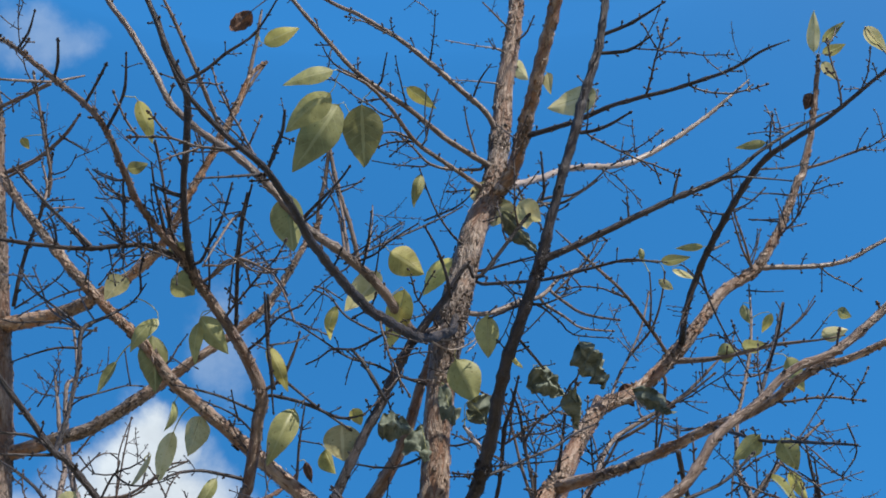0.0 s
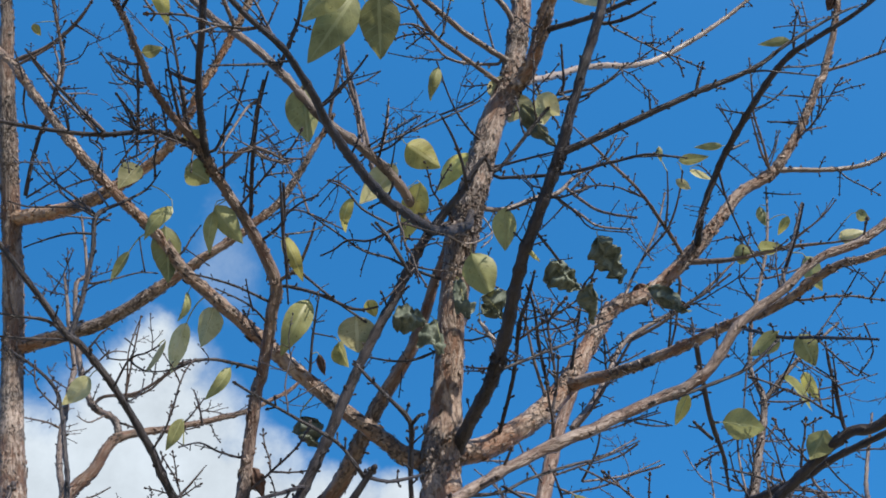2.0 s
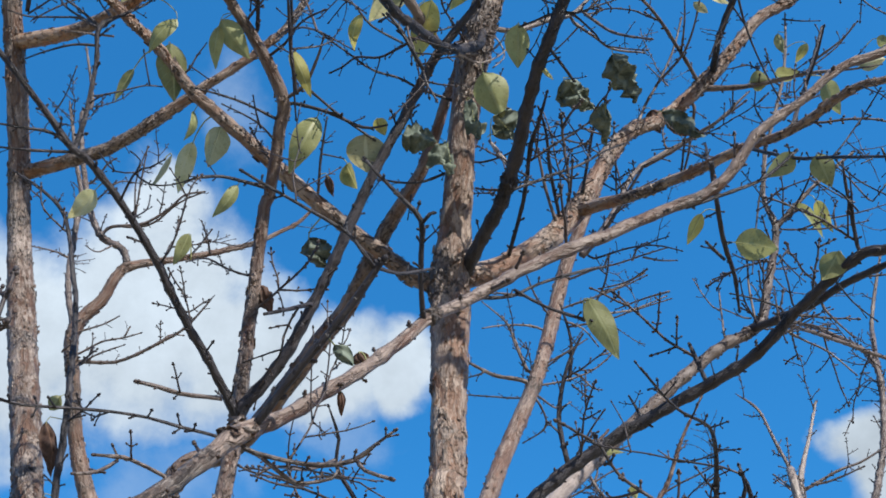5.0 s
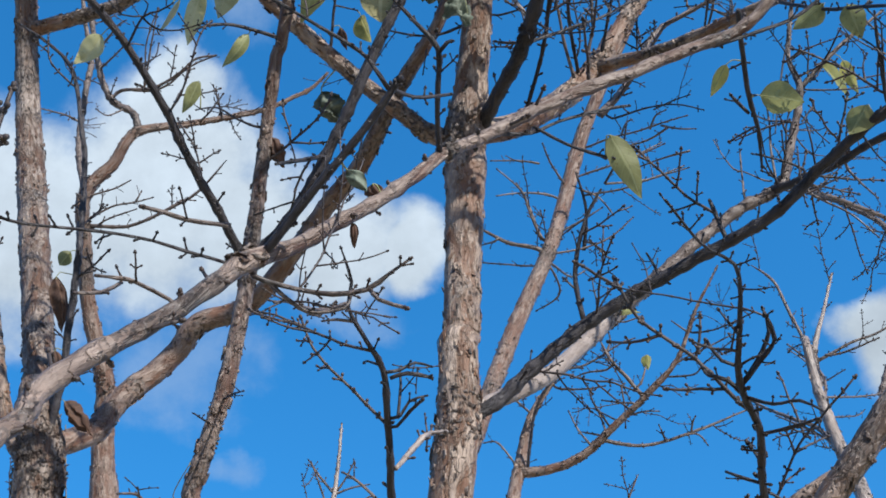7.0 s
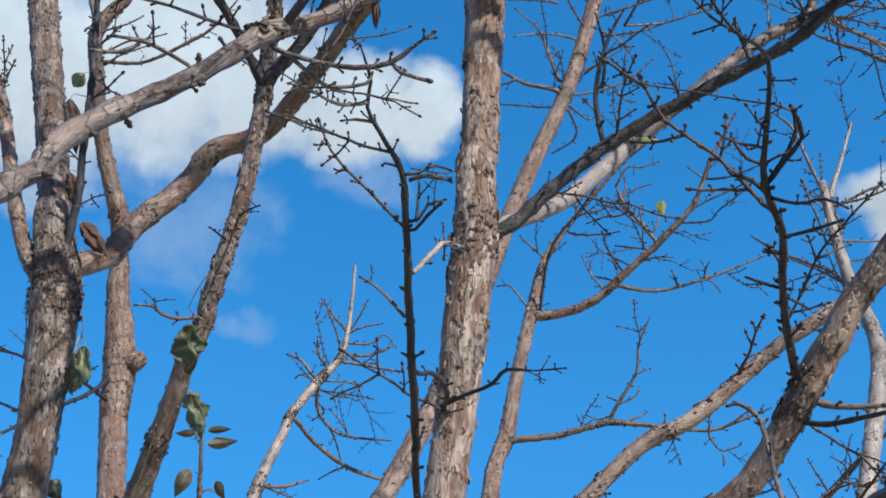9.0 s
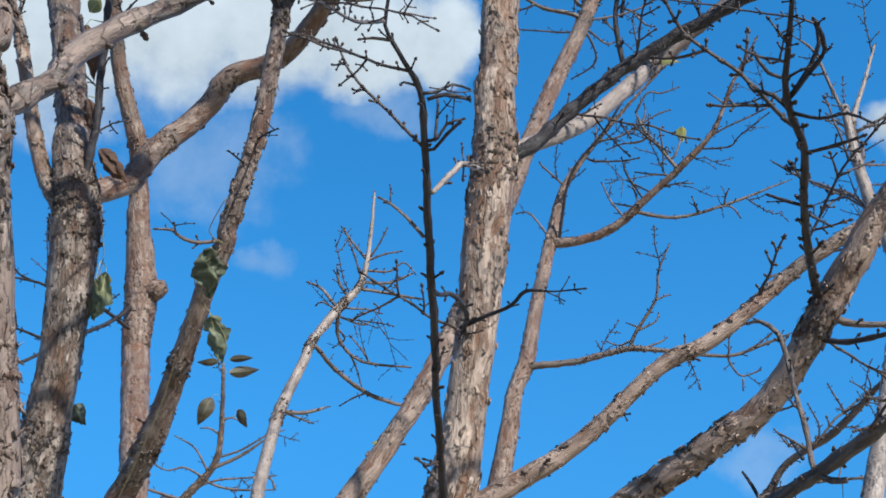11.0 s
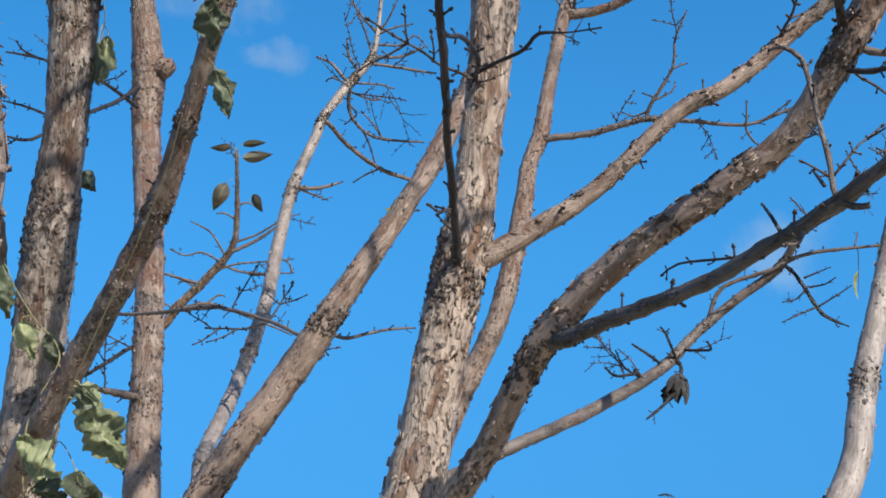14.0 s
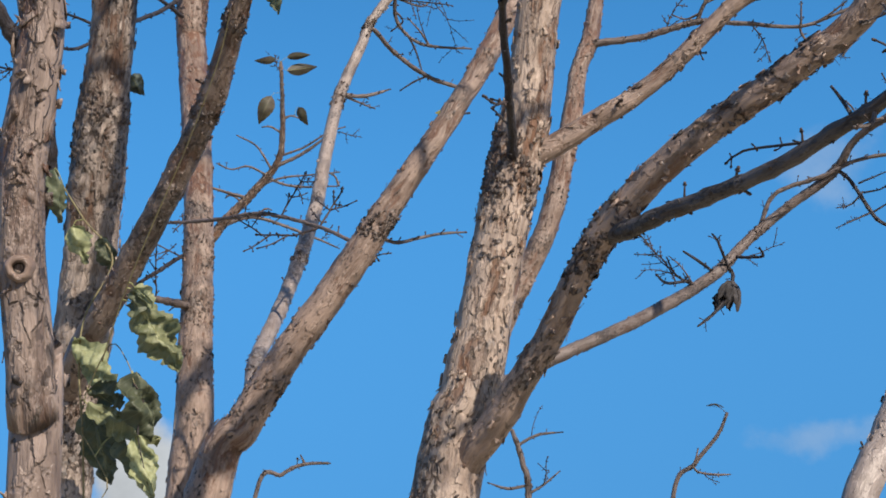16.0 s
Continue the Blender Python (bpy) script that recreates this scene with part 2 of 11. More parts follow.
# its bluish cast paints the sky's reflection into the base colour
YOUNG = bark("dark_young_bark", (0.034, 0.031, 0.036), (0.021, 0.019, 0.022), (0.008, 0.007, 0.008), (0.031, 0.023, 0.022), 0.42, 2.0, 0.8, 0.4, 0.5, 0.0, 0.3)
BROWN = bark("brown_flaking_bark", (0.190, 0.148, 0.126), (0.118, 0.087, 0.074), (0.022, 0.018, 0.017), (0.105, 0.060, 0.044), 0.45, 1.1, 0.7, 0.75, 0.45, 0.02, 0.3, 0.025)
GREY = bark("dark_grey_bark", (0.074, 0.068, 0.070), (0.050, 0.045, 0.046), (0.014, 0.012, 0.013), (0.054, 0.040, 0.036), 0.42, 1.6, 0.7, 0.5, 0.45, 0.0, 0.3)
RUST = bark("rust_peeling_bark", (0.31, 0.232, 0.175), (0.22, 0.142, 0.094), (0.05, 0.034, 0.028), (0.25, 0.128, 0.068), 0.52, 1.0, 1.0, 0.55)
BUD = bark("twig_bark", (0.056, 0.048, 0.050), (0.035, 0.030, 0.031), (0.013, 0.011, 0.012), (0.05, 0.034, 0.029), 0.5, 3.0, 0.3, 0.4, 0.5, 0.0, 0.3)
SCALE = bark("scaly_dark_bark", (0.165, 0.140, 0.127), (0.070, 0.056, 0.050), (0.017, 0.014, 0.013), (0.075, 0.045, 0.032), 0.5, 2.2, 0.9, 0.8)


def leaf_material(name, main, second, vein, through_light=0.45, rough=0.5):
    m, nt, b = material(name, rough)
    b.inputs["Specular IOR Level"].default_value = 0.4
    uv = nt.nodes.new("ShaderNodeUVMap")
    uv.uv_map = "bark"
    info = nt.nodes.new("ShaderNodeObjectInfo")
    tc = nt.nodes.new("ShaderNodeTexCoord")
    n1 = node(nt, "TexNoise", Scale=38.0, Detail=4.0)
    nt.links.new(tc.outputs["Object"], n1.inputs["Vector"])
    n2 = node(nt, "TexNoise", Scale=240.0, Detail=2.0)
    nt.links.new(tc.outputs["Object"], n2.inputs["Vector"])
    col = ramp(nt, n1.outputs["Fac"], [(0.36, second), (0.56, main)])
    spots = ramp(nt, n2.outputs["Fac"], [(0.28, (0.35, 0.25, 0.15)), (0.36, (1, 1, 1))])
    col = mix(nt, 0.7, col, spots, "MULTIPLY")
    hsv = node(nt, "HueSaturation")
    vary = nt.nodes.new("ShaderNodeMapRange")
    vary.inputs["To Min"].default_value, vary.inputs["To Max"].default_value = 0.72, 1.25
    nt.links.new(info.outputs["Random"], vary.inputs["Value"])
    nt.links.new(vary.outputs[0], hsv.inputs["Value"])
    nt.links.new(col, hsv.inputs["Color"])
    # veins: the midrib along u = 0 and side veins running forward
    sep = nt.nodes.new("ShaderNodeSeparateXYZ")
    nt.links.new(uv.outputs[0], sep.inputs[0])

    def m2(op, a, c):
        k = nt.nodes.new("ShaderNodeMath")
        k.operation = op
        for i, v in enumerate((a, c)):
            if isinstance(v, (int, float)):
                k.inputs[i].default_value = v
            else:
                nt.links.new(v, k.inputs[i])
        return k.outputs[0]

    across = m2("ABSOLUTE", sep.outputs[0], 0)
    rib = m2("LESS_THAN", across, 0.045)
    side = m2("LESS_THAN", m2("FRACT", m2("ADD", m2("MULTIPLY", sep.outputs[1], 7.0), m2("MULTIPLY", across, -2.6)), 0), 0.09)
    veins = m2("MAXIMUM", rib, m2("MULTIPLY", side, 0.45))
    col2 = mix(nt, m2("MULTIPLY", veins, 0.6), hsv.outputs[0], vein)
    nt.links.new(col2, b.inputs["Base Color"])
    bp = node(nt, "Bump", Strength=0.4, Distance=0.001)
    nt.links.new(m2("SUBTRACT", n1.outputs["Fac"], veins), bp.inputs["Height"])
    nt.links.new(bp.outputs[0], b.inputs["Normal"])
    tr = nt.nodes.new("ShaderNodeBsdfTranslucent")
    nt.links.new(col2, tr.inputs[0])
    ms = nt.nodes.new("ShaderNodeMixShader")
    ms.inputs[0].default_value = through_light
    nt.links.new(b.outputs[0], ms.inputs[1])
    nt.links.new(tr.outputs[0], ms.inputs[2])
    nt.links.new(ms.outputs[0], nt.nodes["Material Output"].inputs[0])
    return m


LEAF = {
    "g": leaf_material("green_leaf", (0.255, 0.262, 0.108), (0.18, 0.186, 0.075), (0.34, 0.35, 0.17)),
    "y": leaf_material("yellow_green_leaf", (0.42, 0.395, 0.12), (0.30, 0.275, 0.085), (0.48, 0.46, 0.2)),
    "p": leaf_material("pale_leaf_underside", (0.44, 0.42, 0.23), (0.34, 0.33, 0.16), (0.52, 0.5, 0.31)),
    "k": leaf_material("dark_withered_leaf", (0.070, 0.088, 0.066), (0.125, 0.148, 0.115), (0.17, 0.195, 0.15), 0.15, 0.75),
    "o": leaf_material("dark_olive_leaf", (0.065, 0.060, 0.036), (0.055, 0.043, 0.028), (0.10, 0.09, 0.055), 0.25),
    "w": leaf_material("grey_shrivelled_leaf", (0.048, 0.045, 0.048), (0.030, 0.027, 0.028), (0.06, 0.057, 0.06), 0.12, 0.85),
    "b": leaf_material("brown_dry_leaf", (0.105, 0.056, 0.038), (0.06, 0.036, 0.027), (0.16, 0.09, 0.055), 0.25, 0.8),
    "v": leaf_material("pale_vine_leaf", (0.30, 0.32, 0.175), (0.19, 0.215, 0.11), (0.45, 0.47, 0.28)),
    "d": leaf_material("dark_vine_leaf", (0.095, 0.112, 0.068), (0.130, 0.150, 0.090), (0.20, 0.22, 0.14)),
}
LEAF_WORDS = {"g": "green", "y": "yellowing green", "p": "pale green", "k": "grey-green withered curled", "o": "dark olive-brown", "w": "grey shrivelled dead", "b": "brown dried", "v": "pale green vine", "d": "dark green vine"}


def plain_stalk(name, colour):
    m, nt, b = material(name, 0.6)
    tc = nt.nodes.new("ShaderNodeTexCoord")
    n = node(nt, "TexNoise", Scale=90.0, Detail=3.0)
    nt.links.new(tc.outputs["Object"], n.inputs["Vector"])
    nt.links.new(ramp(nt, n.outputs["Fac"], [(0.3, tuple(c * 0.6 for c in colour)), (0.65, colour)]), b.inputs["Base Color"])
    return m


STALK = plain_stalk("leaf_stalk", (0.26, 0.27, 0.12))
VINE = plain_stalk("vine_stem", (0.19, 0.165, 0.085))


def ground_material():
    m, nt, b = material("dry_grass_soil", 0.95)
    tc = nt.nodes.new("ShaderNodeTexCoord")
    n = node(nt, "TexNoise", Scale=1.3, Detail=8.0)
    n2 = node(nt, "TexNoise", Scale=30.0, Detail=6.0)
    nt.links.new(tc.outputs["Object"], n.inputs["Vector"])
    nt.links.new(tc.outputs["Object"], n2.inputs["Vector"])
    # unseen ground, made pale to bounce light up at the limbs
    col = ramp(nt, n.outputs["Fac"], [(0.35, (0.30, 0.255, 0.195)), (0.5, (0.37, 0.315, 0.225)), (0.65, (0.26, 0.235, 0.155))])
    col = mix(nt, 0.6, col, ramp(nt, n2.outputs["Fac"], [(0.3, (0.5, 0.5, 0.5)), (0.7, (1.2, 1.2, 1.1))]), "MULTIPLY")
    nt.links.new(col, b.inputs["Base Color"])
    bp = node(nt, "Bump", Strength=0.6, Distance=0.03)
    nt.links.new(n2.outputs["Fac"], bp.inputs["Height"])
    nt.links.new(bp.outputs[0], b.inputs["Normal"])
    return m


# ---- building ----
rng = np.random.default_rng(7)


def link_mesh(name, verts, faces, mat, parent, uv=None, label="", kind="", smooth=True):
    me = bpy.data.meshes.new(name)
    me.from_pydata([tuple(v) for v in verts], [], faces)
    if uv is not None:
        lay = me.uv_layers.new(name="bark")
        idx = np.empty(len(me.loops), np.int32)
        me.loops.foreach_get("vertex_index", idx)
        lay.data.foreach_set("uv", np.asarray(uv, np.float32)[idx].ravel())
    if smooth:
        me.polygons.foreach_set("use_smooth", [True] * len(me.polygons))
    me.materials.append(mat)
    me.update()
    ob = new(name, me)
    ob.parent = parent
    return tagged(ob, label=label, kind=kind)


def spline(rows, step):
    """A smooth line of places and radii through the rows."""
    p = np.array(rows, float)
    out = []
    for i in range(len(p) - 1):
        a, b, c, d = p[max(i - 1, 0)], p[i], p[i + 1], p[min(i + 2, len(p) - 1)]
        n = max(2, int(np.linalg.norm(c[:3] - b[:3]) / step))
        s = np.linspace(0, 1, n, endpoint=False)[:, None]
        q = 0.5 * (2 * b + (c - a) * s + (2 * a - 5 * b + 4 * c - d) * s ** 2 + (3 * b - a - 3 * c + d) * s ** 3)
        q[:, 3] = (b[3] + (c[3] - b[3]) * (3 * s ** 2 - 2 * s ** 3)[:, 0])
        out.append(q)
    out.append(p[-1:])
    return np.concatenate(out)


def frames(line):
    """Tangent and two side axes along a line, without twist."""
    t = np.gradient(line[:, :3], axis=0)
    t /= np.linalg.norm(t, axis=1)[:, None] + 1e-12
    u = np.cross(t[0], (0.31, 0.17, 0.93))
    if np.linalg.norm(u) < 0.05:
        u = np.cross(t[0], (1, 0, 0))
    us = []
    for k in t:
        u = u - k * (u @ k)
        u /= np.linalg.norm(u)
        us.append(u)
    us = np.array(us)
    return t, us, np.cross(t, us)


def wave(p, scale, seed):
    """Cheap smooth noise from sums of sines."""
    r = np.random.default_rng(seed)
    w = np.zeros(len(p))
    for k in range(7):
        d = r.normal(size=3) * scale * (1 + 0.5 * k)
        w += np.sin(p @ d + r.uniform(0, 6.28)) / (1 + 0.5 * k)
    return w / 2.6


def tube(line, sides, rough=0.0, seed=0, cap=True):
    """A round skin on a line of places and radii. rough: relief as a share of the radius."""
    t, u, v = frames(line)
    n = len(line)
    # the seam lies on the north side
    north = np.unwrap(np.arctan2(v[:, 1], u[:, 1]))
    ang = north[:, None] + np.linspace(0, 2 * math.pi, sides + 1)[None, :]
    ring = np.cos(ang)[:, :, None] * u[:, None, :] + np.sin(ang)[:, :, None] * v[:, None, :]
    rad = line[:, 3][:, None].repeat(sides + 1, 1)
    if rough:
        flat = (line[:, None, :3] + ring * 0.02).reshape(-1, 3)
        rel = wave(flat, 26, seed) * 0.5 + wave(flat, 95, seed + 1) * 0.4 + wave(flat * np.array((1.0, 1.0, 0.3)), 320, seed + 2) * 0.35
        rad = rad * (1 + rough * rel.reshape(n, sides + 1))
    verts = (line[:, None, :3] + ring * rad[:, :, None]).reshape(-1, 3)
    length = np.concatenate([[0], np.cumsum(np.linalg.norm(np.diff(line[:, :3], axis=0), axis=1))])
    girth = float(np.mean(line[:, 3])) * 2 * math.pi
    round_way = np.linspace(0, girth, sides + 1) + seed * 0.61
    uv = np.stack([round_way[None, :].repeat(n, 0), length[:, None].repeat(sides + 1, 1) + seed * 0.37], -1).reshape(-1, 2)
    i, j = np.meshgrid(np.arange(n - 1), np.arange(sides), indexing="ij")
    a = i * (sides + 1) + j
    faces = np.stack([a, a + 1, a + sides + 2, a + sides + 1], -1).reshape(-1, 4).tolist()
    if cap:
        faces.append(list(range(sides))[::-1])
        faces.append(list(range((n - 1) * (sides + 1), n * (sides + 1) - 1)))
    return verts, faces, uv


class Bag:
    """Gathers pieces of one mesh."""

    def __init__(self):
        self.v, self.f, self.uv, self.n = [], [], [], 0

    def add(self, v, f, uv):
        self.v.append(np.asarray(v))
        self.uv.append(np.asarray(uv))
        self.f += [[k + self.n for k in q] for q in f]
        self.n += len(v)

    def link(self, name, mat, parent, label="", kind=""):
        if not self.n:
            return None
        return link_mesh(name, np.concatenate(self.v), self.f, mat, parent, np.concatenate(self.uv), label, kind)


def bud(bag, place, way, size):
    """A blunt bud: a five-sided spindle."""
    way = np.array(way) / (np.linalg.norm(way) + 1e-9)
    s = np.array([0, 0.3, 0.75, 1.0]) * size * 2.2
    r = np.array([0.6, 1.0, 0.95, 0.45]) * size
    line = np.concatenate([np.array(place)[None] + way[None] * s[:, None], r[:, None]], 1)
    bag.add(*tube(line, 5))


def tip_buds(bag, place, way, side, size):
    """An end bud between two side buds."""
    bud(bag, place, way, size)
    for s in (1, -1):
        bud(bag, place - np.array(way) * size * 0.6, np.array(way) * 0.7 + np.array(side) * s, size * 0.75)


def twig_line(start, way, length, radius, bend, r):
    n = max(4, int(length / 0.010))
    pts, p, d = [], np.array(start, float), np.array(way, float) / np.linalg.norm(way)
    for k in range(n + 1):
        pts.append((*p, radius * (1 - 0.32 * k / n)))
        d = d + r.normal(size=3) * 0.085 + np.array((0, 0, bend))
        d /= np.linalg.norm(d)
        p = p + d * length / n
    return np.array(pts)


def grow_twig(bag, start, way, length, radius, r, depth=0):
    line = twig_line(start, way, length, radius, 0.02, r)
    t, u, v = frames(line)
    bag.add(*tube(line, 6 if radius > 0.0014 else 5))
    if length > 0.012:
        # opposite pairs of buds, spurs and side twigs at swollen joints
        every = max(2, int(0.026 / (length / (len(line) - 1))))
        turn = r.uniform(0, 3.14)
        for k in range(every - 1, len(line) - 1, every):
            turn += 1.57 + r.uniform(-0.3, 0.3)
            side = math.cos(turn) * u[k] + math.sin(turn) * v[k]
            bud(bag, line[k, :3] - t[k] * radius, t[k], radius * 1.25)
            for s in (1, -1):
                x = r.random()
                if depth == 0 and length > 0.05 and x < 0.24:
                    grow_twig(bag, line[k, :3], t[k] * 0.7 + side * s, length * r.uniform(0.18, 0.5), radius * 0.8, r, 1)
                elif x < 0.80:
                    grow_twig(bag, line[k, :3], t[k] * 0.6 + side * s, r.uniform(0.003, 0.008), radius * 0.75, r, 2)
    if depth == 2:
        bud(bag, line[-1, :3], t[-1], radius * 1.25)
    else:
        tip_buds(bag, line[-1, :3], t[-1], u[-1], radius * 1.1)


def flakes(line, count, seed, wide=(0.003, 0.009), tall=(0.005, 0.018), lift=(0.0005, 0.0036), grid=4, sunk=1.01):
    """Curled plates of peeling bark on a limb."""
    r = np.random.default_rng(seed)
    t, u, v = frames(line)
    k, a0 = r.integers(0, len(line), 2 * count), r.uniform(0, 6.28, 2 * count)
    # they come in clusters: the best half of twice as many places
    spot = line[k, :3] + (np.cos(a0)[:, None] * u[k] + np.sin(a0)[:, None] * v[k]) * line[k, 3:4]
    best = np.argsort(wave(spot, 22, seed + 7) + r.normal(0, 0.35, 2 * count))[:count]
    k, a0 = k[best], a0[best]
    rad = line[k, 3]
    skew, notch = r.uniform(-0.5, 0.5, count), r.uniform(0, 6.28, count)
    w = np.minimum(r.uniform(*wide, count) / rad, 0.9)
    h, up, mode = r.uniform(*tall, count), r.uniform(*lift, count), r.integers(0, 4, count)
    q, s = np.meshgrid(np.linspace(0, 1, grid), np.linspace(0, 1, grid))
    s, q = s.ravel()[None], q.ravel()[None]
    c = lambda x: x[:, None]
    taper = 1 - 0.7 * np.abs(s - 0.45) + 0.25 * np.sin(c(notch) + 7 * s)
    a = c(a0) + (q - 0.5) * c(w) * taper + 0.25 * c(w) * np.sin(4 * s + c(notch)) + c(skew * w) * s
    s = s + 0.16 * np.sin(c(notch) + 9 * q)
    rise = np.choose(c(mode), [np.clip(s, 0, 2) ** 2, np.clip(1 - s, 0, 2) ** 2, q ** 2 + 0 * s, (1 - q) ** 2 + 0 * s])
    rr = c(rad) * sunk + 0.0004 + c(up) * rise
    out = np.cos(a)[..., None] * u[k][:, None] + np.sin(a)[..., None] * v[k][:, None]
    top = line[k, :3][:, None] + t[k][:, None] * ((s - 0.5) * c(h))[..., None] + out * rr[..., None]
    under = top - out * 0.0006
    uvs = np.stack([a * c(rad) + 3.1, s * c(h) + c(k) * 0.05], -1)
    n = grid * grid
    f = []
    for i in range(grid - 1):
        for j in range(grid - 1):
            o = i * grid + j
            f += [(o, o + 1, o + grid + 1, o + grid), (n + o, n + o + grid, n + o + grid + 1, n + o + 1)]
    edge = list(range(grid)) + [i * grid + grid - 1 for i in range(1, grid)] + [n - 1 - j for j in range(1, grid)] + [i * grid for i in range(grid - 2, 0, -1)]
    f += [(y, x, n + x, n + y) for x, y in zip(edge, edge[1:] + edge[:1])]
    faces = (np.array(f)[None] + (np.arange(count) * 2 * n)[:, None, None]).reshape(-1, 4).tolist()
    bag = Bag()
    bag.add(np.concatenate([top, under], 1).reshape(-1, 3), faces, np.concatenate([uvs, uvs], 1).reshape(-1, 2))
    return bag


def collar(line, k, seed):
    """Rough scaly bark round a fork."""
    near = int(max(4, line[k, 3] * 1.3 / 0.007))
    piece = line[max(0, k - near):k + near + 1]
    return flakes(piece, int(50 + line[k, 3] * 3600), seed, (0.002, 0.006), (0.003, 0.009), (0.0006, 0.0032), 3, 0.995)


BARK_WORDS = {"dark_grey_bark": "dark grey limb with small bumps", "brown_flaking_bark": "brown limb with small flakes of bark", "peeling_grey_bark": "grey-tan limb with peeling bark", "pale_bark": "pale tan limb with flaking bark", "tan_flaking_bark": "tan limb with flaking bark", "brown_bark": "brown bark branch",
              "ridged_grey_bark": "grey limb with ridged flaking bark", "dark_young_bark": "dark smooth young branch", "rust_peeling_bark": "rust-brown limb with peeling bark"}
made = [0]
grown = []


def even(values, length, reach):
    """The mean of values along a line, over a stretch of about that reach."""
    d = np.exp(-((length[:, None] - length[None]) / reach) ** 2)
    return (d * values[None]).sum(1) / d.sum(1)


def limb(tree, name, mat, twiggy, rows):
    """A limb of a tree with its bark flakes, scaly fork and twigs."""
    made[0] += 1
    seed = made[0]
    r = np.random.default_rng(seed)
    big = max(q[3] for q in rows)
    fine = big < 0.006
    close = min(math.dist(q[:3], (0, -0.1, 1.65)) for q in rows)
    line = spline(rows, 0.007 if big > 0.012 else 0.010)
    n = len(line)
    length = np.concatenate([[0], np.cumsum(np.linalg.norm(np.diff(line[:, :3], axis=0), axis=1))])
    total = length[-1]
    if big > 0.012:
        line[:, 3] = even(line[:, 3], length, 0.09 if name == "trunk" else 0.06)
    # small bends and joints
    wob = np.stack([wave(line[:, :3] + k, 30, seed * 3 + k) for k in range(3)], 1)
    ends = np.minimum(1, np.minimum(length, total - length) / 0.05)[:, None]
    line[:, :3] += wob * ends * np.minimum(0.0018, line[:, 3:4] * 0.25)
    joints = np.arange(0.015 + 0.02 * r.random(), total - 0.010, (0.019 if close < 1.35 else 0.030) if fine else 0.042 if big < 0.014 else 0.13)
    for s in joints:
        amp = r.uniform(0.12, 0.30) if big < 0.014 else r.uniform(0.01, 0.07)
        line[:, 3] *= 1 + amp * np.exp(-((length - s) / (0.5 * np.interp(s, length, line[:, 3]) + 0.002)) ** 2)
    if fine:
        line[:, 3] = np.maximum(line[:, 3], 0.0012)
    else:
        line[:, 3] *= 1 - 0.4 * np.clip(1 - (total - length) / 0.025, 0, 1) * (name != "trunk")
    old = mat in (OLD, PALE, TAN, RUST, ROUGH, BROWN)
    sides = 22 if big > 0.02 else 14 if big > 0.010 else 9 if big > 0.005 else 7
    v, f, uv = tube(line, sides, 0.07 if mat is ROUGH else 0.05 if old else 0.06, seed)
    ob = link_mesh(name, v, f, mat, tree, uv, BARK_WORDS[mat.name] if name != "trunk" else "")
    if old and big > 0.009:
        seen = line[line[:, 2] > 1.2]
        share = (2.6 if big > 0.02 else 1.3) * {PALE: 0.2, TAN: 0.4, BROWN: 0.25}.get(mat, 0.8)
        if len(seen) > 8:
            flakes(seen, int(len(seen) * share * 0.9), seed).link("flaking_bark", mat, ob, "curled flakes of peeling bark", "stuff")
            flakes(seen, int(len(seen) * share * 0.12), seed + 900).link("flaking_bark", SCALE, ob, "dark curled flakes of peeling bark", "stuff")
    if mat in (MID, BROWN, TAN, PALE, GREY) and big > 0.011:
        seen = line[line[:, 2] > 1.2]
        flakes(seen, int(len(seen) * (3.5 if close < 1 else 1.4 if mat in (MID, BROWN) else 0.8)), seed, (0.002, 0.005), (0.002, 0.006), (0.0008, 0.0028), 3).link("chipped_bark", mat, ob, "small raised chips on smooth bark", "stuff")
    # rough scaly bark on the limb that this one grows from
    if name != "trunk" and big > 0.005:
        best = None
        for trunk, host, host_mat in grown:
            if host.parent is tree:
                d = np.linalg.norm(trunk[:, :3] - line[0, :3], axis=1)
                k = int(np.argmin(d))
                if trunk[k, 3] > 0.008 and trunk[k, 2] > 1.3 and d[k] < trunk[k, 3] + 0.02 and (best is None or d[k] < best[0]):
                    best = (d[k], trunk, k, host, host_mat)
        if best:
            collar(best[1], best[2], seed * 50).link("scaly_bark", YOUNG if best[4] is YOUNG else SCALE, best[3], "rough scaly bark round a fork", "stuff")
    if big > 0.008:
        grown.append((line, ob, mat))
    # twigs in opposite pairs at the joints
    t, u, w = frames(line)
    spurs = Bag()
    for j, s in enumerate(joints):
        k = min(int(np.searchsorted(length, s)), n - 1)
        rad = line[k, 3]
        if rad > 0.0135 or line[k, 2] < 1.5:
            if rad < 0.03 and r.random() < 0.25 and line[k, 2] > 1.5:
                a = r.uniform(0, 6.28)
                side = math.cos(a) * u[k] + math.sin(a) * w[k]
                grow_twig(spurs, line[k, :3] + side * rad * 0.8, side + t[k] * 0.4, r.uniform(0.006, 0.014), 0.0022, r, 1)
            continue
        a = (j % 2) * 1.57 + r.uniform(-0.4, 0.4)
        side = math.cos(a) * u[k] + math.sin(a) * w[k]
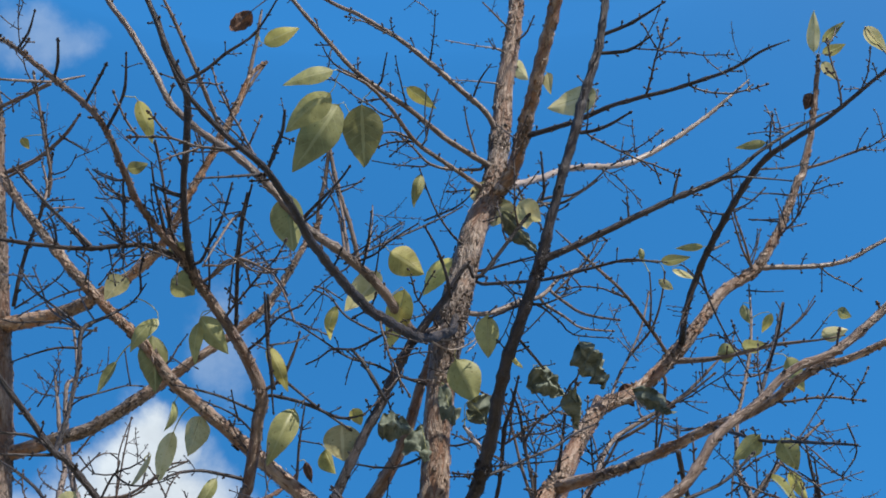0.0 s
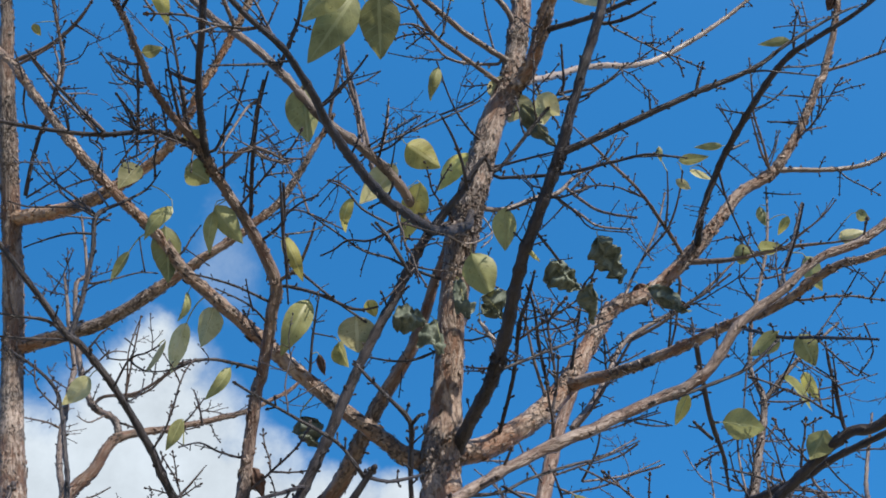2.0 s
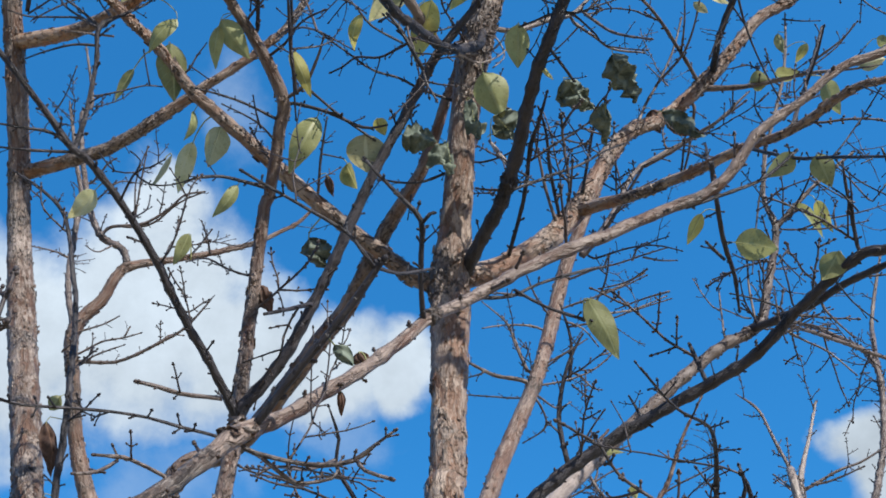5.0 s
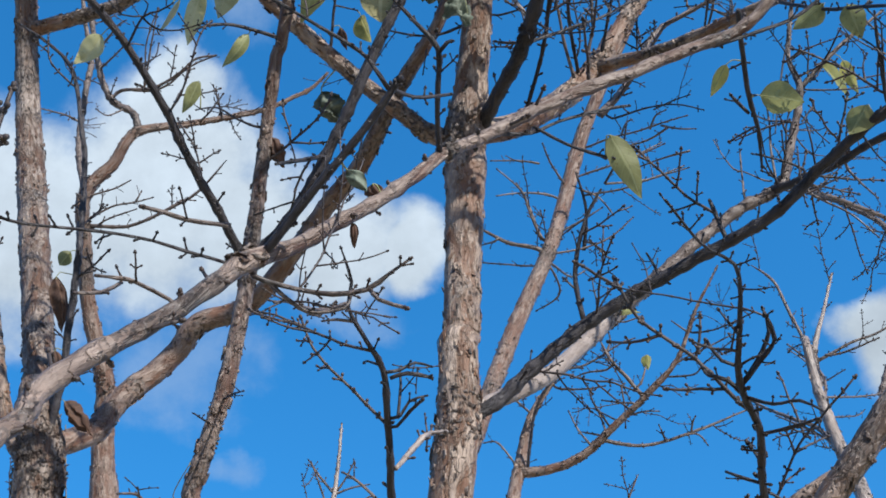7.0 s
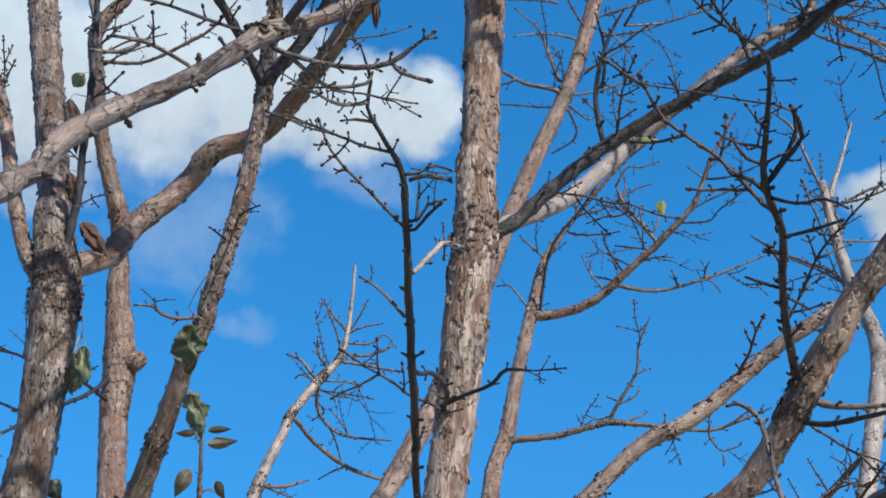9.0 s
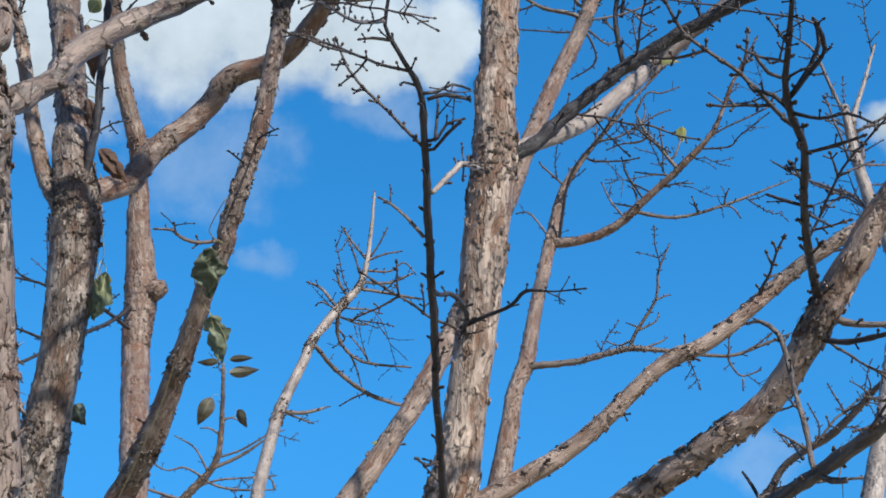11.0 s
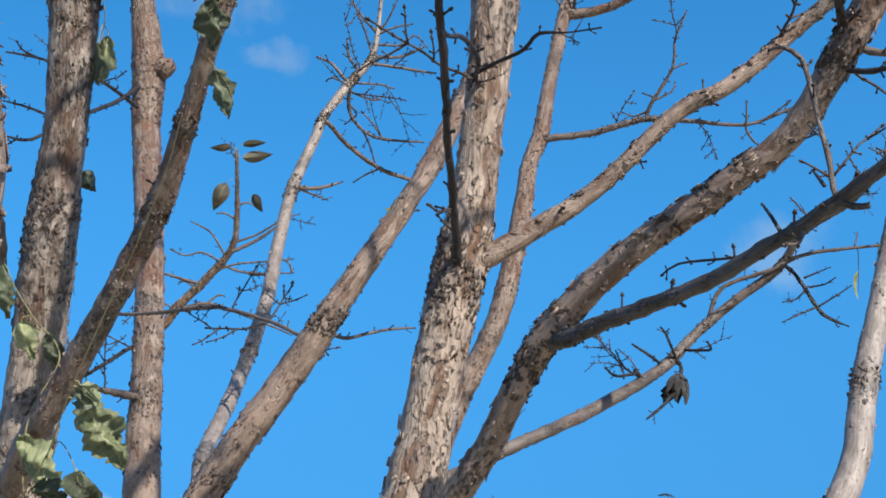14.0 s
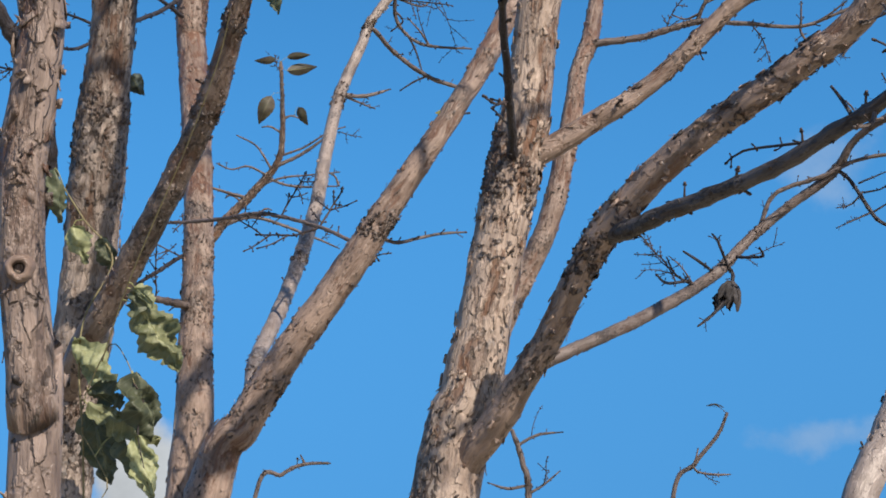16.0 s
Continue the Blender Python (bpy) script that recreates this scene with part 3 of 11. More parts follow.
        for sign in (1, -1):
            x = r.random()
            way = side * sign + t[k] * r.uniform(0.35, 0.9) + np.array((0, 0, 0.25))
            start = line[k, :3] + side * sign * rad * 0.6
            thick = min(0.0024, max(rad * 0.6, 0.0011)) * r.uniform(0.75, 1.05)
            if x < twiggy * (0.45 if fine else 0.65 if big < 0.014 else 1.0):
                bag = Bag()
                grow_twig(bag, start, way, r.uniform(0.05, 0.20), thick, r)
                bag.link("twig", BUD, ob)
            elif x < 0.72:
                grow_twig(spurs, start, way, r.uniform(0.003, 0.009) if r.random() < 0.75 else r.uniform(0.012, 0.03), max(thick * 0.8, 0.0010), r, 1)
    # the tip
    if line[-1, 3] < 0.006:
        tip_buds(spurs, line[-1, :3], t[-1], u[-1], min(max(line[-1, 3] * 1.15, 0.0014), 0.0028))
    spurs.link("spur_growth", BUD if mat is not YOUNG else YOUNG, ob, "short knobbly spurs with buds", "stuff")
    return ob


def knot(tree, place, reach=0.03, rise=0.0045):
    """A rough dark knot on the limb nearest to the place."""
    made[0] += 1
    best = None
    for line, host, _ in grown:
        if host.parent is tree:
            d = np.linalg.norm(line[:, :3] - np.array(place), axis=1)
            if best is None or d.min() < best[0]:
                best = (d.min(), line, int(d.argmin()), host)
    _, line, k, host = best
    piece = line[np.linalg.norm(line[:, :3] - line[k, :3], axis=1) < reach]
    count = int(30 + 4.5e4 * reach * line[k, 3])
    flakes(piece, count, made[0] * 31, (0.003, 0.009), (0.003, 0.010), (0.0006, 0.8 * rise), 3, 0.99).link("knot", SCALE, host, "rough dark knot in the bark", "stuff")


def leaf(tree, kind, root, base, tip, width):
    """A leaf on its stalk. It hangs by its base from the root of the stalk."""
    made[0] += 1
    r = np.random.default_rng(made[0] * 11)
    root, base, tip = (np.array(q, float) for q in (root, base, tip))
    axis = tip - base
    long = np.linalg.norm(axis)
    axis /= long
    face = -base + np.array((0.05, -0.2, 1.65))
    face = face / np.linalg.norm(face) + r.normal(size=3) * 0.36
    side = np.cross(axis, face)
    side /= np.linalg.norm(side)
    face = np.cross(side, axis)
    rows, cols = (31, 15) if kind in "vdkwb" else (17, 9)
    wither = {"k": 0.36, "w": 0.2, "b": 0.20, "v": 0.22, "d": 0.22}.get(kind, 0.035)
    bend = r.uniform(-0.10, 0.26)
    fold = r.uniform(0.12, 0.55) if kind not in "kbwvd" else r.uniform(0.4, 0.9)
    verts, uv = [], []
    for i in range(rows):
        s = i / (rows - 1)
        if kind in "vd":
            prof = 1.15 * math.sin(math.pi * min(1, s * 0.95 + 0.05)) ** 0.7 * (1.1 - 0.5 * s)
        else:
            prof = 1.30 * math.sin(math.pi * s ** 0.78) ** 0.85 * (1 - 0.28 * s) + 0.004
        if i in (0, rows - 1):
            prof = 0.02
        for j in range(cols):
            q = (j / (cols - 1) - 0.5) * 2
            x = q * prof * width * 0.5
            if kind in "vd":
                # lobes with toothed edges
                cut = abs(math.sin(math.pi * (2.4 * s + (0.15 if q > 0 else 0.5)))) ** 0.6
                x *= 0.62 + 0.38 * cut + 0.05 * math.sin(44 * s + 3 * q) * abs(q)
            z = -abs(q) * prof * width * 0.5 * fold + bend * long * math.sin(math.pi * s) + (0.13 if kind in "vdkw" else 0.02) * width * math.sin(9 * s + (4.5 if kind in "vdkw" else 2) * q + made[0])
            if kind in "bw":
                # pleats that run from the stalk to the tip
                z += 0.09 * width * prof * math.sin(8.5 * q + 1.5 * s + made[0])
            verts.append(base + axis * s * long + side * x + face * z)
            uv.append((q * 0.5, s))
    verts = np.array(verts)
    d1, d2 = wave(verts, 60, made[0]), wave(verts, 150, made[0] + 500)
    grip = np.repeat(np.minimum(1, np.linspace(0, 1, rows) * 4), cols)
    verts += (face[None] * (d1 + 0.5 * d2)[:, None] + side[None] * (d2 * 0.5)[:, None]) * width * wither * grip[:, None]
    f = []
    for i in range(rows - 1):
        for j in range(cols - 1):
            q = i * cols + j
            f.append((q, q + 1, q + cols + 1, q + cols))
    ob = link_mesh("leaf", verts, f, LEAF[kind], tree, uv, LEAF_WORDS[kind] + " leaf on a thin stalk")
    gap = np.linalg.norm(base - root)
    mid = (root + base) / 2 + np.array((0, 0, 0.18 * gap)) + r.normal(size=3) * 0.05 * gap
    thick = 0.0009 if gap < 0.06 else 0.0014
    stalk = spline([(*root, thick * 1.3), (*mid, thick), (*base, thick * 0.8), (*(base + axis * long * 0.8), thick * 0.25)], 0.008)
    sv, sf, suv = tube(stalk, 6)
    link_mesh("stalk", sv, sf, STALK if gap < 0.07 else BUD, ob, suv)
    return ob


def curled_leaf(tree, top, foot, width):
    """A dead leaf rolled into a ragged cup that hangs mouth down."""
    made[0] += 1
    r = np.random.default_rng(made[0] * 11)
    top, foot = np.array(top), np.array(foot)
    axis = foot - top
    u = np.cross(axis, (0.2, 1, 0))
    u /= np.linalg.norm(u)
    v = np.cross(axis / np.linalg.norm(axis), u)
    rows, cols = 16, 40
    verts, uv = [], []
    for i in range(rows):
        for j in range(cols):
            a = 2 * math.pi * j / (cols - 1) * 1.08
            hem = 0.86 + 0.13 * math.sin(3 * a + 1) + 0.07 * math.sin(7 * a)
            q = i / (rows - 1)
            girth = width * math.sin(math.pi * min(0.97, 0.04 + 0.78 * q)) ** 0.7 * (1 + 0.10 * math.sin(5 * a + 3 * q) + 0.05 * math.sin(11 * a) + 0.12 * j / cols)
            verts.append(top + axis * q * hem + (u * math.cos(a) + v * math.sin(a)) * girth)
            uv.append((j / (cols - 1) - 0.5, q))
    verts = np.array(verts)
    verts += np.stack([wave(verts, 60, made[0] + k) + 0.6 * wave(verts, 170, made[0] + 9 + k) for k in range(3)], 1) * width * 0.13
    f = [(i * cols + j, i * cols + j + 1, (i + 1) * cols + j + 1, (i + 1) * cols + j) for i in range(rows - 1) for j in range(cols - 1)]
    return link_mesh("curled_leaf", verts, f, LEAF["w"], tree, uv, "grey dead leaf curled into a ragged cup")


def tree_root(name, label, x, y):
    ob = tagged(new(name), label, "tree")
    ob.location = (0, 0, 0)
    return ob


# ---- the place ----
gv = []
gf = []
GN = 60
for i in range(GN + 1):
    for j in range(GN + 1):
        x, y = ((i / GN - 0.5) * 2), ((j / GN - 0.5) * 2)
        x, y = 900 * x * abs(x) ** 2.2, 900 * y * abs(y) ** 2.2
        gv.append((x, y, 0.02 * math.sin(x * 1.3) * math.cos(y * 1.1)))
for i in range(GN):
    for j in range(GN):
        q = i * (GN + 1) + j
        gf.append((q, q + GN + 1, q + GN + 2, q + 1))
tagged(link_mesh("ground", gv, gf, ground_material(), None), "dry grassy soil under the trees", "ground", kind="structure")

MAIN = tree_root("tree", "tall branching tree with peeling grey bark and sparse leaves", 0, 0)
LEFT = tree_root("tree", "bare forked tree with flaking bark, hung with a vine", 0, 0)
NEAR = tree_root("tree", "grey stem with a sawn-off branch and one long arching limb", 0, 0)
MID_TREE = tree_root("tree", "leaning tree with shadow-banded tan bark, bare", 0, 0)
BACK_LEFT = tree_root("tree", "straight pale flaking stem with rust-brown patches", 0, 0)
BEHIND = tree_root("tree", "slender pale tree standing behind a thicker trunk", 0, 0)
RIGHT = tree_root("tree", "pale leaning tree with smooth bark and a knotty joint", 0, 0)
FAR = tree_root("tree", "small bare tree farther off with a few hanging leaves", 0, 0)
FAR_RIGHT = tree_root("sapling", "thin bare sapling with one small leaf at its tip", 0, 0)
FAR_MID = tree_root("sapling", "thin bare twiggy sapling farther off", 0, 0)
FAR_LOW = tree_root("sapling", "low bare shoot with budded tips", 0, 0)
VINE_PLANT = tagged(new("vine"), "withered climbing vine with limp green leaves on a stem", "vine")


def vine_stem(plant, rows):
    v, f, uv = tube(spline(rows, 0.01), 7)
    return link_mesh("stem", v, f, VINE, plant, uv, "thin yellow-brown vine stem")


limb(MAIN, 'trunk', OLD, 0.16, [(-0.245, 1.772, -0.030, 0.0706), (-0.245, 1.772, 0.120, 0.0540), (-0.227, 1.771, 0.815, 0.0448), (-0.112, 1.763, 1.630, 0.0445), (-0.081, 1.760, 1.758, 0.0368), (-0.053, 1.755, 1.896, 0.0334), (-0.020, 1.750, 2.062, 0.0375), (0.006, 1.744, 2.209, 0.0278), (0.043, 1.724, 2.581, 0.0343), (0.045, 1.721, 2.726, 0.0294), (0.050, 1.732, 2.739, 0.0284), (0.056, 1.753, 2.911, 0.0298), (0.063, 1.763, 3.092, 0.0341), (0.061, 1.758, 3.156, 0.0403), (0.075, 1.737, 3.260, 0.0273), (0.085, 1.697, 3.384, 0.0262), (0.098, 1.657, 3.491, 0.0276), (0.119, 1.615, 3.602, 0.0305), (0.148, 1.581, 3.710, 0.0280), (0.188, 1.546, 3.856, 0.0267), (0.221, 1.539, 3.926, 0.0241), (0.251, 1.504, 4.074, 0.0220), (0.271, 1.459, 4.219, 0.0198), (0.302, 1.405, 4.363, 0.0174), (0.324, 1.340, 4.525, 0.0142), (0.361, 1.220, 4.825, 0.0074)])
limb(MAIN, 'limb', OLD, 0.1, [(0.220, 1.540, 3.919, 0.0139), (0.266, 1.488, 3.945, 0.0138), (0.297, 1.404, 3.999, 0.0137), (0.329, 1.310, 4.065, 0.0132), (0.368, 1.202, 4.151, 0.0121), (0.402, 1.098, 4.245, 0.0084), (0.432, 0.980, 4.359, 0.0042)])
limb(MAIN, 'limb', TAN, 0.05, [(-0.112, 1.763, 1.630, 0.0243), (-0.103, 1.764, 1.651, 0.0243), (-0.040, 1.703, 1.726, 0.0195), (0.022, 1.635, 1.817, 0.0166), (0.071, 1.572, 1.906, 0.0179), (0.092, 1.554, 1.930, 0.0172), (0.107, 1.540, 1.944, 0.0148), (0.121, 1.528, 1.955, 0.0109)])
limb(MAIN, 'limb', TAN, 0.05, [(0.069, 1.573, 1.900, 0.0140), (0.084, 1.560, 1.922, 0.0203), (0.120, 1.534, 1.960, 0.0181), (0.172, 1.501, 2.004, 0.0172), (0.284, 1.441, 2.072, 0.0161), (0.356, 1.398, 2.122, 0.0151), (0.415, 1.339, 2.215, 0.0190), (0.442, 1.315, 2.256, 0.0171), (0.463, 1.296, 2.293, 0.0167), (0.498, 1.275, 2.336, 0.0161), (0.526, 1.261, 2.375, 0.0150), (0.579, 1.240, 2.444, 0.0126), (0.628, 1.223, 2.518, 0.0096)])
limb(MAIN, 'limb', GREY, 0.05, [(0.070, 1.575, 1.901, 0.0116), (0.078, 1.572, 1.916, 0.0116), (0.108, 1.527, 1.918, 0.0102), (0.159, 1.462, 1.924, 0.0093), (0.236, 1.373, 1.936, 0.0083), (0.296, 1.298, 1.959, 0.0074), (0.333, 1.252, 1.974, 0.0068), (0.403, 1.158, 2.013, 0.0072), (0.440, 1.111, 2.031, 0.0058)])
limb(MAIN, 'limb', TAN, 0.09, [(-0.025, 1.750, 2.050, 0.0173), (0.046, 1.743, 2.094, 0.0151), (0.158, 1.733, 2.162, 0.0119), (0.277, 1.717, 2.271, 0.0112), (0.349, 1.716, 2.311, 0.0111), (0.484, 1.709, 2.422, 0.0105), (0.604, 1.705, 2.501, 0.0099), (0.727, 1.699, 2.582, 0.0072)])
limb(MAIN, 'branch', YOUNG, 0.05, [(-0.028, 1.751, 2.021, 0.0072), (-0.022, 1.746, 2.044, 0.0072), (-0.024, 1.644, 2.099, 0.0055), (-0.031, 1.498, 2.179, 0.0046), (-0.029, 1.476, 2.186, 0.0052), (-0.036, 1.350, 2.272, 0.0047), (-0.040, 1.240, 2.359, 0.0040), (-0.045, 1.198, 2.398, 0.0035), (-0.062, 1.173, 2.420, 0.0027), (-0.082, 1.146, 2.447, 0.0022), (-0.078, 1.128, 2.469, 0.0020), (-0.089, 1.103, 2.497, 0.0015)])
limb(MAIN, 'limb', YOUNG, 0.16, [(0.045, 1.723, 2.602, 0.0123), (0.096, 1.731, 2.620, 0.0107), (0.158, 1.731, 2.683, 0.0101), (0.245, 1.720, 2.757, 0.0106), (0.348, 1.696, 2.815, 0.0096), (0.436, 1.661, 2.851, 0.0096), (0.534, 1.601, 2.884, 0.0091), (0.595, 1.534, 2.921, 0.0082), (0.677, 1.438, 2.958, 0.0077), (0.723, 1.406, 2.953, 0.0085), (0.802, 1.322, 2.976, 0.0060)])
limb(MAIN, 'limb', PALE, 0.16, [(0.047, 1.725, 2.604, 0.0124), (0.184, 1.846, 2.727, 0.0143), (0.285, 1.943, 2.865, 0.0144), (0.357, 1.998, 2.959, 0.0134), (0.408, 2.034, 3.026, 0.0123)])
limb(MAIN, 'limb', MID, 0.16, [(0.331, 1.979, 2.926, 0.0086), (0.388, 1.983, 2.983, 0.0118), (0.491, 1.982, 3.083, 0.0116), (0.584, 1.982, 3.160, 0.0109), (0.667, 1.986, 3.215, 0.0101), (0.697, 1.977, 3.303, 0.0079), (0.731, 1.964, 3.434, 0.0071), (0.721, 1.963, 3.522, 0.0048), (0.746, 1.950, 3.664, 0.0040), (0.755, 1.958, 3.679, 0.0036), (0.817, 1.941, 3.867, 0.0032), (0.844, 1.923, 4.034, 0.0022)])
limb(MAIN, 'branch', YOUNG, 0.16, [(0.649, 1.987, 3.205, 0.0086), (0.723, 1.881, 3.177, 0.0075), (0.800, 1.760, 3.161, 0.0067), (0.875, 1.657, 3.141, 0.0046)])
limb(MAIN, 'branch', MID, 0.16, [(0.736, 1.964, 3.441, 0.0052), (0.776, 1.954, 3.487, 0.0048), (0.840, 1.942, 3.548, 0.0039), (0.917, 1.931, 3.614, 0.0024)])
limb(MAIN, 'limb', OLD, 0.1, [(0.082, 1.822, 3.183, 0.0190), (0.065, 1.821, 3.186, 0.0215), (0.013, 1.818, 3.207, 0.0169), (-0.029, 1.810, 3.234, 0.0151), (-0.134, 1.780, 3.313, 0.0148), (-0.242, 1.739, 3.399, 0.0140), (-0.318, 1.703, 3.461, 0.0131), (-0.388, 1.668, 3.511, 0.0126), (-0.426, 1.644, 3.542, 0.0117), (-0.474, 1.603, 3.594, 0.0102), (-0.528, 1.570, 3.638, 0.0098), (-0.612, 1.521, 3.715, 0.0093), (-0.683, 1.484, 3.799, 0.0089), (-0.757, 1.459, 3.901, 0.0086), (-0.791, 1.458, 3.954, 0.0079), (-0.915, 1.449, 4.102, 0.0054)])
limb(MAIN, 'limb', OLD, 0.1, [(0.063, 1.758, 3.165, 0.0237), (0.161, 1.822, 3.239, 0.0219), (0.255, 1.870, 3.341, 0.0218), (0.320, 1.901, 3.436, 0.0215), (0.377, 1.912, 3.549, 0.0174), (0.447, 1.910, 3.657, 0.0157), (0.527, 1.921, 3.707, 0.0148), (0.632, 1.912, 3.807, 0.0157), (0.715, 1.894, 3.912, 0.0131), (0.776, 1.882, 3.981, 0.0127), (0.857, 1.878, 4.042, 0.0117), (0.932, 1.851, 4.149, 0.0101), (1.000, 1.806, 4.279, 0.0091), (1.013, 1.808, 4.294, 0.0093), (1.064, 1.732, 4.443, 0.0070), (1.096, 1.658, 4.582, 0.0045)])
limb(MAIN, 'limb', YOUNG, 0.1, [(0.647, 1.907, 3.824, 0.0081), (0.645, 1.812, 3.826, 0.0069), (0.657, 1.714, 3.830, 0.0068), (0.682, 1.608, 3.837, 0.0071), (0.728, 1.484, 3.853, 0.0065), (0.767, 1.415, 3.866, 0.0064), (0.818, 1.370, 3.869, 0.0054), (0.890, 1.316, 3.878, 0.0045), (0.992, 1.232, 3.908, 0.0035), (1.086, 1.157, 3.937, 0.0022)])
limb(MAIN, 'branch', MID, 0.1, [(0.858, 1.878, 4.043, 0.0068), (0.917, 1.891, 4.055, 0.0062), (1.004, 1.906, 4.071, 0.0057), (1.093, 1.913, 4.097, 0.0052), (1.199, 1.903, 4.152, 0.0046), (1.312, 1.901, 4.196, 0.0029)])
limb(MAIN, 'branch', MID, 0.1, [(0.622, 1.919, 3.793, 0.0074), (0.670, 1.903, 3.780, 0.0063), (0.727, 1.883, 3.768, 0.0052), (0.837, 1.835, 3.753, 0.0041), (0.913, 1.808, 3.736, 0.0025), (0.966, 1.787, 3.727, 0.0015)])
limb(MAIN, 'limb', OLD, 0.1, [(0.322, 1.899, 3.436, 0.0153), (0.409, 1.808, 3.394, 0.0113), (0.501, 1.707, 3.359, 0.0100), (0.578, 1.611, 3.333, 0.0092), (0.655, 1.532, 3.308, 0.0081), (0.741, 1.438, 3.312, 0.0071), (0.792, 1.405, 3.305, 0.0065), (0.851, 1.367, 3.306, 0.0060), (0.922, 1.318, 3.315, 0.0038)])
limb(MAIN, 'limb', YOUNG, 0.1, [(0.089, 1.775, 3.183, 0.0131), (0.095, 1.740, 3.179, 0.0122), (0.124, 1.662, 3.194, 0.0115), (0.160, 1.577, 3.219, 0.0121), (0.199, 1.416, 3.300, 0.0099), (0.218, 1.368, 3.333, 0.0102), (0.252, 1.305, 3.389, 0.0098), (0.276, 1.256, 3.445, 0.0098), (0.297, 1.216, 3.500, 0.0076), (0.348, 1.134, 3.635, 0.0087), (0.373, 1.098, 3.702, 0.0080), (0.403, 1.057, 3.783, 0.0073), (0.420, 1.022, 3.858, 0.0062), (0.444, 0.971, 3.971, 0.0042)])
limb(MAIN, 'limb', YOUNG, 0.1, [(0.269, 1.268, 3.430, 0.0066), (0.332, 1.248, 3.444, 0.0058), (0.411, 1.221, 3.467, 0.0054), (0.509, 1.192, 3.495, 0.0050), (0.600, 1.171, 3.526, 0.0043), (0.663, 1.148, 3.564, 0.0031), (0.750, 1.128, 3.613, 0.0024), (0.800, 1.122, 3.636, 0.0012)])
limb(MAIN, 'branch', YOUNG, 0.1, [(0.170, 1.824, 3.248, 0.0038), (0.199, 1.697, 3.299, 0.0037), (0.209, 1.608, 3.345, 0.0037), (0.225, 1.558, 3.368, 0.0032), (0.236, 1.515, 3.389, 0.0020)])
limb(MAIN, 'limb', MID, 0.1, [(0.251, 1.503, 4.075, 0.0078), (0.223, 1.462, 4.121, 0.0063), (0.152, 1.418, 4.178, 0.0058), (0.057, 1.369, 4.253, 0.0053), (-0.029, 1.338, 4.312, 0.0048), (-0.116, 1.319, 4.367, 0.0043), (-0.218, 1.288, 4.443, 0.0027)])
limb(MAIN, 'limb', MID, 0.1, [(0.235, 1.527, 3.982, 0.0066), (0.230, 1.514, 3.993, 0.0066), (0.133, 1.455, 4.025, 0.0061), (0.052, 1.397, 4.061, 0.0056), (-0.041, 1.342, 4.101, 0.0050), (-0.098, 1.296, 4.141, 0.0045), (-0.178, 1.222, 4.214, 0.0045), (-0.234, 1.162, 4.276, 0.0025)])
limb(MAIN, 'branch', MID, 0.1, [(0.224, 1.537, 3.936, 0.0056), (0.210, 1.530, 3.943, 0.0056), (0.130, 1.464, 3.951, 0.0045), (0.067, 1.408, 3.959, 0.0044), (0.017, 1.335, 3.979, 0.0039), (-0.026, 1.286, 3.991, 0.0034), (-0.081, 1.252, 3.993, 0.0019)])
limb(MAIN, 'branch', PALE, 0.1, [(0.241, 1.519, 3.929, 0.0080), (0.253, 1.516, 3.930, 0.0080), (0.352, 1.638, 4.108, 0.0074), (0.438, 1.738, 4.263, 0.0073), (0.605, 1.858, 4.423, 0.0071), (0.722, 1.872, 4.517, 0.0066), (0.840, 1.856, 4.607, 0.0054), (0.968, 1.817, 4.712, 0.0027)])
limb(MAIN, 'branch', YOUNG, 0.1, [(0.291, 1.425, 3.984, 0.0061), (0.385, 1.370, 3.952, 0.0051), (0.470, 1.313, 3.933, 0.0045), (0.585, 1.258, 3.908, 0.0040), (0.678, 1.213, 3.896, 0.0035), (0.738, 1.171, 3.899, 0.0026), (0.783, 1.148, 3.896, 0.0013)])
limb(MAIN, 'branch', YOUNG, 0.1, [(0.394, 1.072, 3.760, 0.0036), (0.447, 1.059, 3.747, 0.0032), (0.485, 1.032, 3.748, 0.0016)])
limb(MAIN, 'branch', YOUNG, 0.1, [(0.407, 1.055, 3.793, 0.0037), (0.459, 1.024, 3.784, 0.0032), (0.510, 0.982, 3.780, 0.0016)])
limb(MAIN, 'branch', YOUNG, 0.05, [(0.344, 1.139, 3.626, 0.0032), (0.356, 1.143, 3.622, 0.0032), (0.393, 1.121, 3.607, 0.0031), (0.433, 1.085, 3.598, 0.0019)])
limb(MAIN, 'limb', YOUNG, 0.1, [(0.133, 1.597, 3.652, 0.0063), (0.124, 1.553, 3.554, 0.0082), (0.063, 1.465, 3.449, 0.0090), (0.010, 1.353, 3.381, 0.0085), (-0.034, 1.262, 3.338, 0.0082), (-0.092, 1.067, 3.256, 0.0068), (-0.117, 0.965, 3.229, 0.0059), (-0.147, 0.880, 3.214, 0.0047), (-0.194, 0.804, 3.197, 0.0040), (-0.236, 0.726, 3.188, 0.0032), (-0.251, 0.677, 3.189, 0.0023)])
